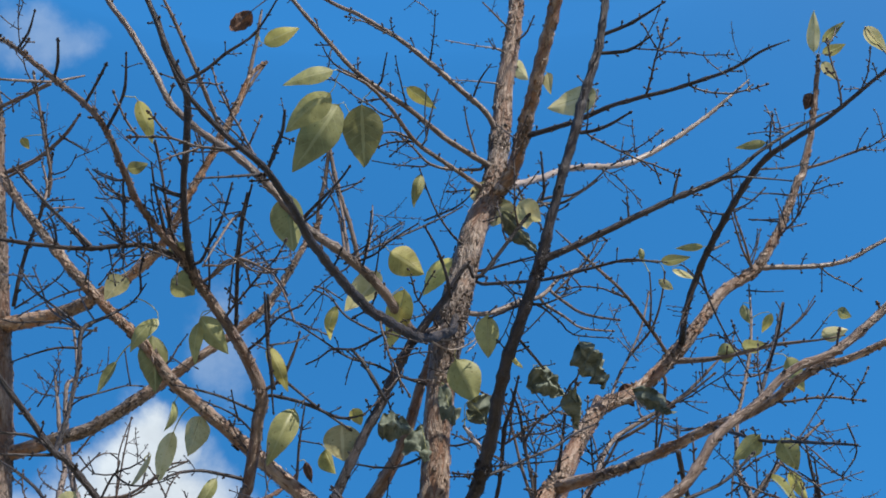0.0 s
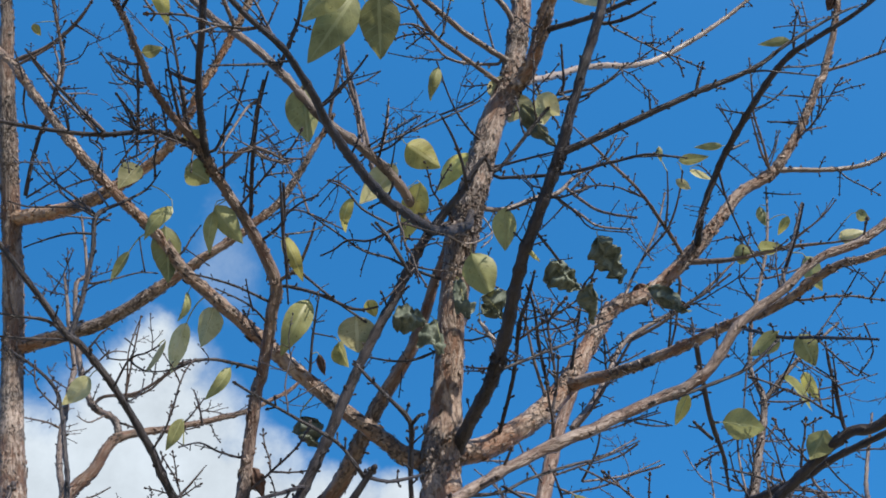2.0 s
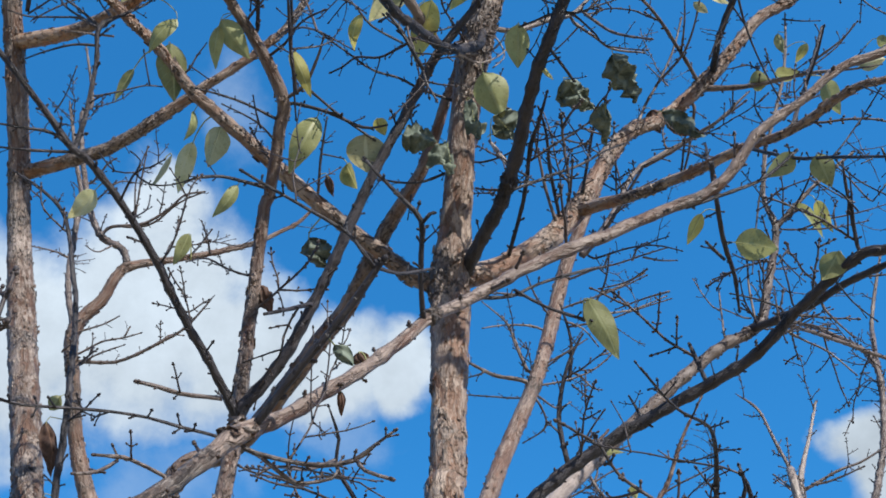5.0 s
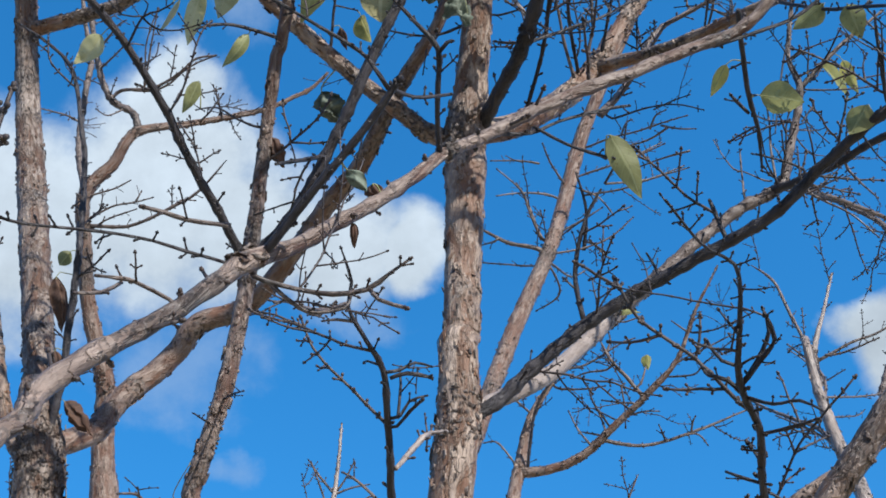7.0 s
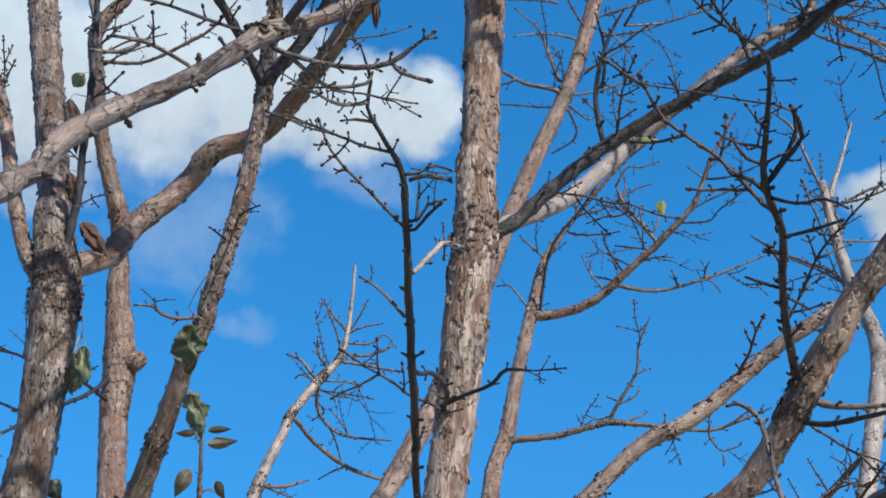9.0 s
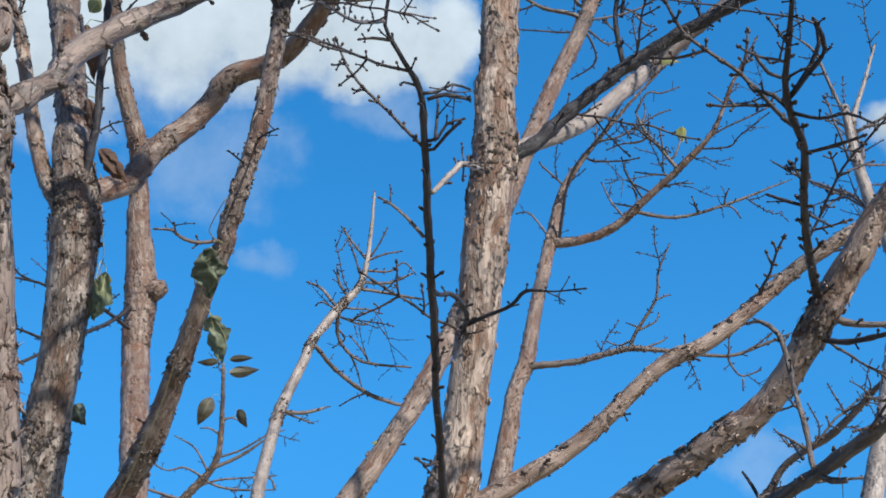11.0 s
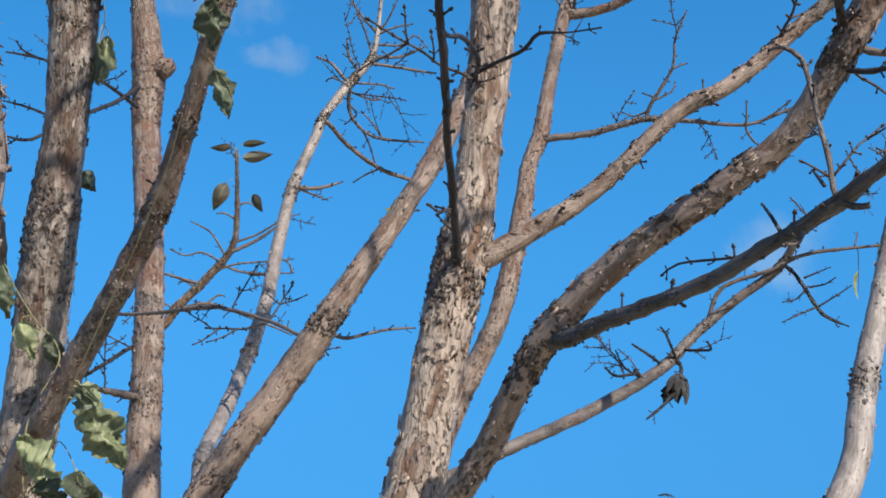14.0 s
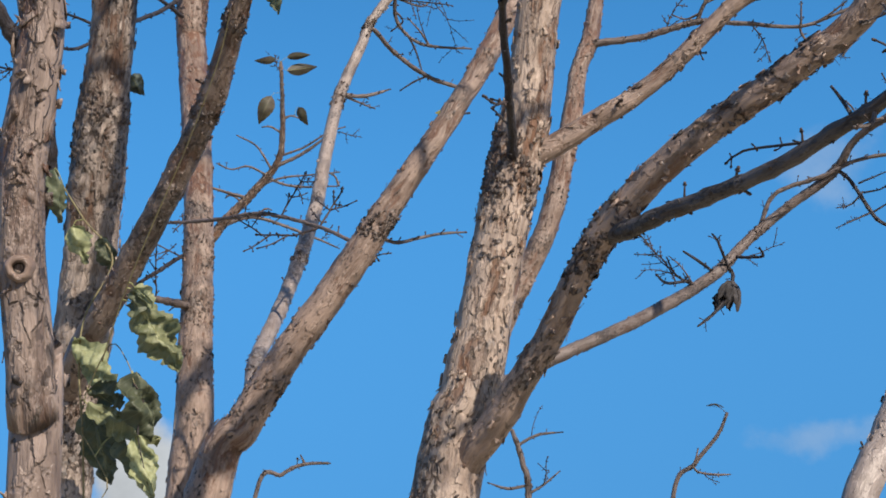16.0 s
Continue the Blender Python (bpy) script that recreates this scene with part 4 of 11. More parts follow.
limb(MAIN, 'limb', MID, 0.1, [(0.122, 1.609, 3.619, 0.0104), (0.053, 1.576, 3.571, 0.0097), (-0.013, 1.477, 3.605, 0.0091), (-0.085, 1.418, 3.639, 0.0086), (-0.148, 1.383, 3.675, 0.0082), (-0.254, 1.319, 3.779, 0.0078), (-0.354, 1.288, 3.860, 0.0065), (-0.412, 1.264, 3.922, 0.0061), (-0.449, 1.232, 3.994, 0.0057), (-0.498, 1.197, 4.074, 0.0058), (-0.547, 1.165, 4.143, 0.0054), (-0.611, 1.117, 4.243, 0.0035)])
limb(MAIN, 'branch', MID, 0.1, [(0.134, 1.599, 3.654, 0.0056), (0.199, 1.638, 3.679, 0.0052), (0.271, 1.656, 3.730, 0.0053), (0.320, 1.671, 3.762, 0.0044), (0.372, 1.671, 3.822, 0.0030), (0.450, 1.689, 3.876, 0.0015)])
limb(LEFT, 'trunk', ROUGH, 0.16, [(-0.855, 2.428, -0.030, 0.0838), (-0.855, 2.428, 0.120, 0.0641), (-0.849, 2.420, 0.829, 0.0532), (-0.815, 2.375, 1.657, 0.0493), (-0.788, 2.340, 1.888, 0.0496), (-0.767, 2.304, 2.071, 0.0459), (-0.748, 2.256, 2.252, 0.0476), (-0.724, 2.215, 2.402, 0.0370), (-0.716, 2.195, 2.484, 0.0371), (-0.708, 2.165, 2.637, 0.0420), (-0.714, 2.157, 2.742, 0.0463), (-0.744, 2.167, 2.871, 0.0299), (-0.753, 2.211, 2.900, 0.0305), (-0.884, 2.417, 3.345, 0.0329), (-0.973, 2.532, 3.664, 0.0345), (-1.032, 2.546, 3.952, 0.0290), (-1.055, 2.471, 4.181, 0.0284), (-1.074, 2.355, 4.385, 0.0261), (-1.090, 2.227, 4.585, 0.0243), (-1.111, 2.105, 4.800, 0.0211), (-1.125, 2.027, 4.960, 0.0161), (-1.198, 1.862, 5.306, 0.0091)])
limb(LEFT, 'limb', BROWN, 0.16, [(-0.800, 2.356, 1.814, 0.0258), (-0.769, 2.271, 1.873, 0.0243), (-0.652, 2.158, 2.019, 0.0227), (-0.571, 2.078, 2.120, 0.0213), (-0.491, 1.989, 2.229, 0.0206), (-0.443, 1.913, 2.318, 0.0172), (-0.394, 1.830, 2.421, 0.0153), (-0.359, 1.789, 2.487, 0.0152), (-0.356, 1.778, 2.513, 0.0134), (-0.312, 1.738, 2.663, 0.0137), (-0.294, 1.719, 2.794, 0.0133), (-0.287, 1.706, 2.903, 0.0124), (-0.272, 1.667, 3.080, 0.0112), (-0.256, 1.609, 3.215, 0.0105), (-0.250, 1.605, 3.232, 0.0105), (-0.230, 1.533, 3.326, 0.0105), (-0.224, 1.500, 3.363, 0.0118), (-0.266, 1.426, 3.429, 0.0096), (-0.303, 1.377, 3.464, 0.0092), (-0.325, 1.346, 3.481, 0.0091), (-0.341, 1.304, 3.499, 0.0082), (-0.370, 1.259, 3.506, 0.0061), (-0.398, 1.198, 3.506, 0.0056), (-0.408, 1.154, 3.496, 0.0056), (-0.418, 0.979, 3.446, 0.0049), (-0.429, 0.890, 3.399, 0.0043), (-0.448, 0.802, 3.340, 0.0041), (-0.468, 0.727, 3.294, 0.0033), (-0.489, 0.661, 3.249, 0.0022)])
limb(LEFT, 'limb', YOUNG, 0.1, [(-0.335, 1.317, 3.492, 0.0070), (-0.338, 1.237, 3.523, 0.0061), (-0.335, 1.165, 3.553, 0.0056), (-0.325, 1.103, 3.588, 0.0062), (-0.322, 1.036, 3.635, 0.0061), (-0.347, 0.991, 3.671, 0.0057), (-0.365, 0.951, 3.715, 0.0054), (-0.382, 0.927, 3.748, 0.0046), (-0.405, 0.886, 3.810, 0.0031)])
limb(LEFT, 'limb', YOUNG, 0.1, [(-0.331, 1.332, 3.488, 0.0055), (-0.375, 1.297, 3.514, 0.0050), (-0.422, 1.282, 3.520, 0.0046), (-0.517, 1.279, 3.513, 0.0042), (-0.583, 1.270, 3.515, 0.0038), (-0.648, 1.260, 3.520, 0.0035), (-0.714, 1.248, 3.529, 0.0023)])
limb(LEFT, 'limb', YOUNG, 0.16, [(-0.288, 1.710, 2.852, 0.0080), (-0.321, 1.652, 2.900, 0.0072), (-0.369, 1.573, 2.964, 0.0067), (-0.407, 1.502, 3.019, 0.0066), (-0.451, 1.430, 3.071, 0.0058), (-0.503, 1.365, 3.114, 0.0054), (-0.518, 1.356, 3.120, 0.0060), (-0.574, 1.293, 3.172, 0.0049), (-0.623, 1.239, 3.219, 0.0045), (-0.671, 1.192, 3.258, 0.0031)])
limb(LEFT, 'branch', YOUNG, 0.1, [(-0.519, 1.358, 3.118, 0.0049), (-0.507, 1.344, 3.183, 0.0039), (-0.499, 1.321, 3.273, 0.0036), (-0.498, 1.303, 3.336, 0.0041), (-0.466, 1.311, 3.375, 0.0026), (-0.430, 1.320, 3.416, 0.0019), (-0.411, 1.317, 3.457, 0.0012)])
limb(LEFT, 'branch', YOUNG, 0.05, [(-0.497, 1.302, 3.335, 0.0026), (-0.534, 1.288, 3.365, 0.0022), (-0.578, 1.273, 3.398, 0.0019), (-0.614, 1.251, 3.444, 0.0011)])
limb(LEFT, 'limb', OLD, 0.1, [(-1.044, 2.509, 4.090, 0.0201), (-0.893, 2.471, 4.108, 0.0180), (-0.787, 2.441, 4.128, 0.0173), (-0.637, 2.377, 4.191, 0.0160), (-0.534, 2.336, 4.248, 0.0120), (-0.431, 2.305, 4.310, 0.0108), (-0.336, 2.269, 4.389, 0.0102), (-0.254, 2.207, 4.510, 0.0082), (-0.194, 2.160, 4.605, 0.0048)])
limb(LEFT, 'limb', RUST, 0.1, [(-1.076, 2.344, 4.401, 0.0207), (-1.068, 2.340, 4.409, 0.0220), (-0.909, 2.268, 4.367, 0.0195), (-0.793, 2.206, 4.359, 0.0166), (-0.698, 2.149, 4.375, 0.0145), (-0.621, 2.101, 4.407, 0.0118), (-0.561, 2.039, 4.467, 0.0105), (-0.525, 1.990, 4.531, 0.0098), (-0.435, 1.912, 4.691, 0.0089), (-0.378, 1.854, 4.842, 0.0070), (-0.334, 1.843, 4.905, 0.0035)])
limb(LEFT, 'limb', TAN, 0.16, [(-0.714, 2.159, 2.753, 0.0241), (-0.650, 2.256, 2.832, 0.0232), (-0.620, 2.295, 2.918, 0.0228), (-0.536, 2.327, 3.031, 0.0224), (-0.484, 2.315, 3.104, 0.0238), (-0.403, 2.306, 3.132, 0.0204), (-0.343, 2.269, 3.164, 0.0192), (-0.256, 2.166, 3.221, 0.0183), (-0.195, 2.083, 3.260, 0.0180), (-0.136, 2.013, 3.292, 0.0177), (-0.079, 1.915, 3.354, 0.0158), (-0.024, 1.841, 3.418, 0.0136), (0.020, 1.795, 3.476, 0.0114), (0.062, 1.733, 3.580, 0.0101), (0.086, 1.703, 3.644, 0.0076), (0.105, 1.666, 3.736, 0.0041)])
limb(LEFT, 'limb', OLD, 0.09, [(-0.708, 2.160, 2.675, 0.0169), (-0.725, 2.143, 2.700, 0.0169), (-0.784, 2.155, 2.804, 0.0147), (-0.830, 2.175, 2.936, 0.0141), (-0.872, 2.200, 3.079, 0.0135), (-0.910, 2.221, 3.186, 0.0121), (-0.973, 2.238, 3.280, 0.0090), (-1.038, 2.250, 3.374, 0.0046)])
limb(LEFT, 'branch', YOUNG, 0.16, [(-0.711, 2.157, 2.723, 0.0066), (-0.702, 2.141, 2.762, 0.0066), (-0.687, 2.124, 2.847, 0.0075), (-0.681, 2.095, 2.988, 0.0072), (-0.682, 2.081, 3.131, 0.0064), (-0.704, 2.099, 3.343, 0.0055), (-0.726, 2.105, 3.450, 0.0052), (-0.764, 2.101, 3.599, 0.0043), (-0.822, 2.095, 3.673, 0.0034), (-0.905, 2.092, 3.737, 0.0020)])
limb(LEFT, 'limb', YOUNG, 0.09, [(-0.845, 2.237, 2.087, 0.0115), (-0.806, 2.190, 2.193, 0.0114), (-0.816, 2.110, 2.325, 0.0127), (-0.847, 2.051, 2.401, 0.0117), (-0.892, 1.987, 2.472, 0.0093)])
limb(NEAR, 'trunk', BROWN, 0.05, [(-0.222, 0.715, -0.030, 0.0217), (-0.222, 0.715, 0.120, 0.0166), (-0.224, 0.706, 0.789, 0.0138), (-0.237, 0.651, 1.579, 0.0127), (-0.238, 0.644, 1.614, 0.0120), (-0.240, 0.637, 1.653, 0.0112), (-0.243, 0.630, 1.690, 0.0118), (-0.242, 0.622, 1.733, 0.0105), (-0.238, 0.617, 1.774, 0.0114), (-0.236, 0.611, 1.815, 0.0103), (-0.248, 0.589, 1.924, 0.0099), (-0.254, 0.581, 1.972, 0.0095), (-0.259, 0.578, 2.010, 0.0093), (-0.275, 0.577, 2.058, 0.0080), (-0.270, 0.598, 2.079, 0.0068), (-0.334, 0.654, 2.272, 0.0060), (-0.378, 0.695, 2.417, 0.0036)])
limb(NEAR, 'limb', BROWN, 0.05, [(-0.260, 0.581, 2.008, 0.0075), (-0.251, 0.598, 2.029, 0.0074), (-0.239, 0.617, 2.055, 0.0070), (-0.239, 0.630, 2.075, 0.0080), (-0.223, 0.652, 2.107, 0.0078), (-0.200, 0.681, 2.145, 0.0070), (-0.177, 0.707, 2.181, 0.0069), (-0.151, 0.733, 2.221, 0.0073), (-0.130, 0.752, 2.254, 0.0086), (-0.095, 0.784, 2.293, 0.0065), (-0.057, 0.819, 2.343, 0.0063), (-0.021, 0.851, 2.395, 0.0064), (0.010, 0.873, 2.438, 0.0061), (0.025, 0.884, 2.460, 0.0062), (0.070, 0.909, 2.504, 0.0061), (0.123, 0.930, 2.553, 0.0061), (0.184, 0.949, 2.598, 0.0071), (0.274, 0.965, 2.655, 0.0067), (0.353, 0.971, 2.700, 0.0063), (0.411, 0.952, 2.768, 0.0060), (0.464, 0.941, 2.807, 0.0051), (0.518, 0.929, 2.850, 0.0052), (0.577, 0.927, 2.877, 0.0057), (0.653, 0.913, 2.935, 0.0052), (0.718, 0.901, 2.987, 0.0036)])
limb(LEFT, 'limb', YOUNG, 0.1, [(-0.290, 1.714, 2.846, 0.0108), (-0.282, 1.705, 2.868, 0.0109), (-0.218, 1.676, 2.938, 0.0095), (-0.146, 1.621, 3.068, 0.0088), (-0.110, 1.589, 3.148, 0.0089), (-0.055, 1.547, 3.265, 0.0083), (-0.010, 1.518, 3.348, 0.0087), (0.044, 1.470, 3.440, 0.0084), (0.111, 1.427, 3.510, 0.0061), (0.153, 1.392, 3.560, 0.0041), (0.176, 1.415, 3.552, 0.0037), (0.284, 1.361, 3.673, 0.0034), (0.346, 1.364, 3.698, 0.0026), (0.421, 1.349, 3.748, 0.0017)])
limb(NEAR, 'limb', YOUNG, 0.05, [(-0.120, 0.758, 2.265, 0.0039), (-0.077, 0.722, 2.305, 0.0034), (-0.041, 0.695, 2.337, 0.0032), (-0.019, 0.676, 2.361, 0.0030), (-0.013, 0.670, 2.367, 0.0025)])
limb(NEAR, 'branch', YOUNG, 0.05, [(0.019, 0.875, 2.452, 0.0031), (0.017, 0.846, 2.476, 0.0024), (0.018, 0.824, 2.494, 0.0024), (0.018, 0.799, 2.515, 0.0028), (-0.002, 0.780, 2.530, 0.0020), (-0.023, 0.762, 2.543, 0.0017), (-0.034, 0.752, 2.552, 0.0013)])
limb(NEAR, 'branch', YOUNG, 0.05, [(0.018, 0.802, 2.512, 0.0020), (0.026, 0.794, 2.518, 0.0020), (0.030, 0.793, 2.519, 0.0011)])
limb(NEAR, 'branch', YOUNG, 0.05, [(-0.020, 0.673, 2.364, 0.0019), (0.000, 0.699, 2.376, 0.0015), (0.028, 0.726, 2.401, 0.0014)])
limb(NEAR, 'branch', YOUNG, 0.05, [(-0.020, 0.674, 2.363, 0.0019), (-0.036, 0.660, 2.382, 0.0015), (-0.050, 0.656, 2.393, 0.0017), (-0.083, 0.643, 2.408, 0.0013), (-0.111, 0.632, 2.420, 0.0013), (-0.127, 0.629, 2.430, 0.0009)])
limb(NEAR, 'branch', MID, 0.05, [(-0.130, 0.752, 2.254, 0.0023), (-0.126, 0.758, 2.245, 0.0023), (-0.103, 0.761, 2.238, 0.0019), (-0.064, 0.764, 2.232, 0.0021), (-0.037, 0.762, 2.235, 0.0022), (-0.020, 0.755, 2.245, 0.0015), (-0.004, 0.748, 2.254, 0.0007)])
limb(NEAR, 'branch', MID, 0.05, [(-0.035, 0.762, 2.235, 0.0019), (-0.028, 0.756, 2.222, 0.0017), (-0.007, 0.750, 2.211, 0.0016)])
limb(NEAR, 'branch', MID, 0.05, [(-0.112, 0.761, 2.238, 0.0019), (-0.091, 0.775, 2.226, 0.0017), (-0.078, 0.781, 2.225, 0.0015), (-0.056, 0.784, 2.231, 0.0015), (-0.052, 0.784, 2.240, 0.0010)])
limb(NEAR, 'branch', MID, 0.05, [(-0.172, 0.711, 2.188, 0.0016), (-0.178, 0.707, 2.193, 0.0016), (-0.200, 0.691, 2.198, 0.0016), (-0.208, 0.681, 2.195, 0.0017), (-0.222, 0.671, 2.191, 0.0008)])
limb(NEAR, 'branch', MID, 0.05, [(-0.208, 0.683, 2.193, 0.0015), (-0.217, 0.669, 2.176, 0.0015), (-0.229, 0.650, 2.164, 0.0010)])
limb(NEAR, 'branch', MID, 0.05, [(-0.148, 0.760, 2.294, 0.0023), (-0.161, 0.757, 2.294, 0.0019), (-0.182, 0.752, 2.294, 0.0019), (-0.200, 0.745, 2.297, 0.0019), (-0.215, 0.741, 2.299, 0.0017)])
limb(NEAR, 'branch', YOUNG, 0.025, [(-0.139, 0.743, 2.240, 0.0014), (-0.145, 0.739, 2.245, 0.0014), (-0.172, 0.720, 2.243, 0.0014), (-0.195, 0.703, 2.242, 0.0012), (-0.221, 0.687, 2.238, 0.0012), (-0.246, 0.672, 2.232, 0.0010), (-0.277, 0.655, 2.225, 0.0010), (-0.289, 0.643, 2.222, 0.0007)])
limb(NEAR, 'branch', YOUNG, 0.05, [(0.070, 0.912, 2.505, 0.0022), (0.110, 0.931, 2.521, 0.0018), (0.140, 0.939, 2.542, 0.0016), (0.195, 0.958, 2.574, 0.0019), (0.216, 0.969, 2.586, 0.0014)])
limb(NEAR, 'branch', YOUNG, 0.025, [(0.113, 0.930, 2.528, 0.0018), (0.143, 0.928, 2.505, 0.0016), (0.175, 0.923, 2.487, 0.0018), (0.187, 0.916, 2.478, 0.0013)])
limb(LEFT, 'branch', YOUNG, 0.16, [(-0.168, 1.637, 3.025, 0.0044), (-0.193, 1.573, 2.970, 0.0035), (-0.226, 1.505, 2.912, 0.0027)])
limb(MID_TREE, 'trunk', TAN, 0.09, [(-0.829, 2.703, -0.030, 0.0795), (-0.829, 2.703, 0.120, 0.0608), (-0.805, 2.699, 0.836, 0.0505), (-0.632, 2.679, 1.671, 0.0430), (-0.562, 2.668, 1.812, 0.0340), (-0.482, 2.657, 1.943, 0.0320), (-0.401, 2.648, 2.053, 0.0313), (-0.334, 2.640, 2.153, 0.0314), (-0.246, 2.641, 2.291, 0.0246), (-0.158, 2.666, 2.439, 0.0217), (-0.072, 2.744, 2.622, 0.0238), (0.006, 2.881, 2.867, 0.0231), (0.105, 3.067, 3.214, 0.0239), (0.187, 3.198, 3.506, 0.0248), (0.258, 3.283, 3.722, 0.0243), (0.363, 3.376, 4.019, 0.0222), (0.416, 3.459, 4.234, 0.0246), (0.485, 3.463, 4.489, 0.0227), (0.583, 3.435, 4.733, 0.0186), (0.705, 3.388, 4.999, 0.0133)])
limb(MID_TREE, 'limb', PALE, 0.09, [(-0.540, 2.666, 1.858, 0.0177), (-0.562, 2.743, 1.933, 0.0168), (-0.563, 2.979, 2.079, 0.0170), (-0.554, 3.198, 2.254, 0.0179), (-0.541, 3.351, 2.434, 0.0180), (-0.528, 3.567, 2.762, 0.0167), (-0.476, 3.680, 2.984, 0.0146), (-0.453, 3.706, 3.066, 0.0122), (-0.386, 3.745, 3.181, 0.0148), (-0.324, 3.773, 3.277, 0.0100), (-0.304, 3.785, 3.416, 0.0060), (-0.297, 3.792, 3.597, 0.0035)])
limb(MID_TREE, 'branch', MID, 0.09, [(-0.461, 3.701, 3.046, 0.0064), (-0.443, 3.705, 3.039, 0.0064), (-0.396, 3.765, 2.999, 0.0064), (-0.316, 3.846, 2.957, 0.0065), (-0.217, 3.923, 2.939, 0.0059), (-0.184, 3.943, 2.946, 0.0037)])
limb(MID_TREE, 'branch', MID, 0.09, [(-0.307, 2.641, 2.195, 0.0043), (-0.349, 2.722, 2.183, 0.0039), (-0.432, 2.799, 2.231, 0.0041), (-0.517, 2.866, 2.272, 0.0042), (-0.603, 2.919, 2.298, 0.0048), (-0.720, 2.989, 2.302, 0.0044), (-0.871, 3.068, 2.315, 0.0034)])
limb(MID_TREE, 'branch', MID, 0.045, [(-0.314, 2.639, 2.184, 0.0038), (-0.271, 2.648, 2.166, 0.0038), (-0.228, 2.670, 2.179, 0.0034), (-0.184, 2.692, 2.193, 0.0029), (-0.134, 2.718, 2.202, 0.0020)])
limb(BACK_LEFT, 'trunk', TAN, 0.09, [(-0.866, 3.335, -0.030, 0.0855), (-0.866, 3.335, 0.120, 0.0654), (-0.862, 3.335, 0.849, 0.0543), (-0.837, 3.334, 1.698, 0.0503), (-0.824, 3.334, 1.864, 0.0468), (-0.831, 3.334, 2.030, 0.0419), (-0.838, 3.355, 2.233, 0.0386), (-0.862, 3.424, 2.473, 0.0371), (-0.979, 3.741, 2.985, 0.0405), (-0.997, 3.775, 3.087, 0.0412), (-1.002, 3.793, 3.251, 0.0522), (-1.029, 3.771, 3.462, 0.0351), (-1.036, 3.744, 3.596, 0.0283), (-1.044, 3.709, 3.717, 0.0311), (-1.099, 3.636, 3.901, 0.0244), (-1.127, 3.553, 4.105, 0.0220), (-1.135, 3.486, 4.269, 0.0231), (-1.055, 3.471, 4.383, 0.0197), (-0.991, 3.450, 4.495, 0.0163), (-0.838, 3.500, 4.570, 0.0111), (-0.679, 3.550, 4.646, 0.0094), (-0.570, 3.579, 4.707, 0.0086), (-0.449, 3.597, 4.797, 0.0067), (-0.383, 3.594, 4.872, 0.0039)])
limb(BACK_LEFT, 'limb', TAN, 0.0, [(-1.000, 3.793, 3.230, 0.0300), (-0.970, 3.780, 3.240, 0.0350), (-0.940, 3.772, 3.252, 0.0330), (-0.922, 3.768, 3.258, 0.0260)])
limb(BACK_LEFT, 'limb', MID, 0.16, [(-0.982, 3.451, 4.504, 0.0127), (-1.009, 3.445, 4.575, 0.0112), (-1.081, 3.445, 4.624, 0.0113), (-1.128, 3.430, 4.710, 0.0105), (-1.173, 3.398, 4.884, 0.0091), (-1.205, 3.356, 5.109, 0.0075), (-1.177, 3.358, 5.181, 0.0061), (-1.223, 3.303, 5.421, 0.0036)])
limb(BACK_LEFT, 'branch', MID, 0.16, [(-1.136, 3.486, 4.274, 0.0109), (-1.191, 3.504, 4.502, 0.0104), (-1.202, 3.519, 4.837, 0.0100), (-1.201, 3.538, 4.853, 0.0085), (-1.250, 3.521, 5.054, 0.0079), (-1.309, 3.500, 5.321, 0.0045)])
limb(BACK_LEFT, 'branch', MID, 0.16, [(-1.135, 3.527, 4.165, 0.0070), (-1.130, 3.523, 4.173, 0.0070), (-0.983, 3.519, 4.170, 0.0054), (-0.855, 3.484, 4.212, 0.0054), (-0.763, 3.452, 4.255, 0.0046), (-0.671, 3.390, 4.333, 0.0023)])
limb(BACK_LEFT, 'branch', MID, 0.09, [(-0.835, 3.342, 2.162, 0.0096), (-0.871, 3.263, 2.164, 0.0094), (-0.891, 3.206, 2.160, 0.0081), (-0.913, 3.138, 2.161, 0.0028)])
limb(BACK_LEFT, 'branch', YOUNG, 0.09, [(-0.841, 3.365, 2.300, 0.0051), (-0.875, 3.356, 2.304, 0.0051), (-0.918, 3.263, 2.241, 0.0050), (-0.959, 3.176, 2.182, 0.0032)])
limb(BEHIND, 'trunk', TAN, 0.09, [(-0.366, 3.685, -0.030, 0.0566), (-0.366, 3.685, 0.120, 0.0433), (-0.345, 3.685, 0.873, 0.0360), (-0.270, 3.687, 1.746, 0.0333), (-0.150, 3.688, 2.000, 0.0316), (-0.058, 3.689, 2.230, 0.0312), (0.050, 3.696, 2.468, 0.0302), (0.114, 3.722, 2.752, 0.0293), (0.139, 3.760, 2.915, 0.0233), (0.179, 3.807, 3.038, 0.0255), (0.207, 3.906, 3.224, 0.0214), (0.269, 4.088, 3.541, 0.0219), (0.319, 4.117, 3.768, 0.0141), (0.409, 4.106, 3.916, 0.0085), (0.528, 4.075, 4.056, 0.0057), (0.657, 4.035, 4.193, 0.0029)])
limb(BEHIND, 'limb', TAN, 0.09, [(0.276, 4.095, 3.563, 0.0177), (0.378, 4.078, 3.568, 0.0160), (0.489, 4.044, 3.605, 0.0144), (0.580, 3.995, 3.676, 0.0127), (0.689, 3.938, 3.762, 0.0103), (0.798, 3.880, 3.869, 0.0079), (0.863, 3.821, 4.017, 0.0055), (0.948, 3.766, 4.168, 0.0024)])
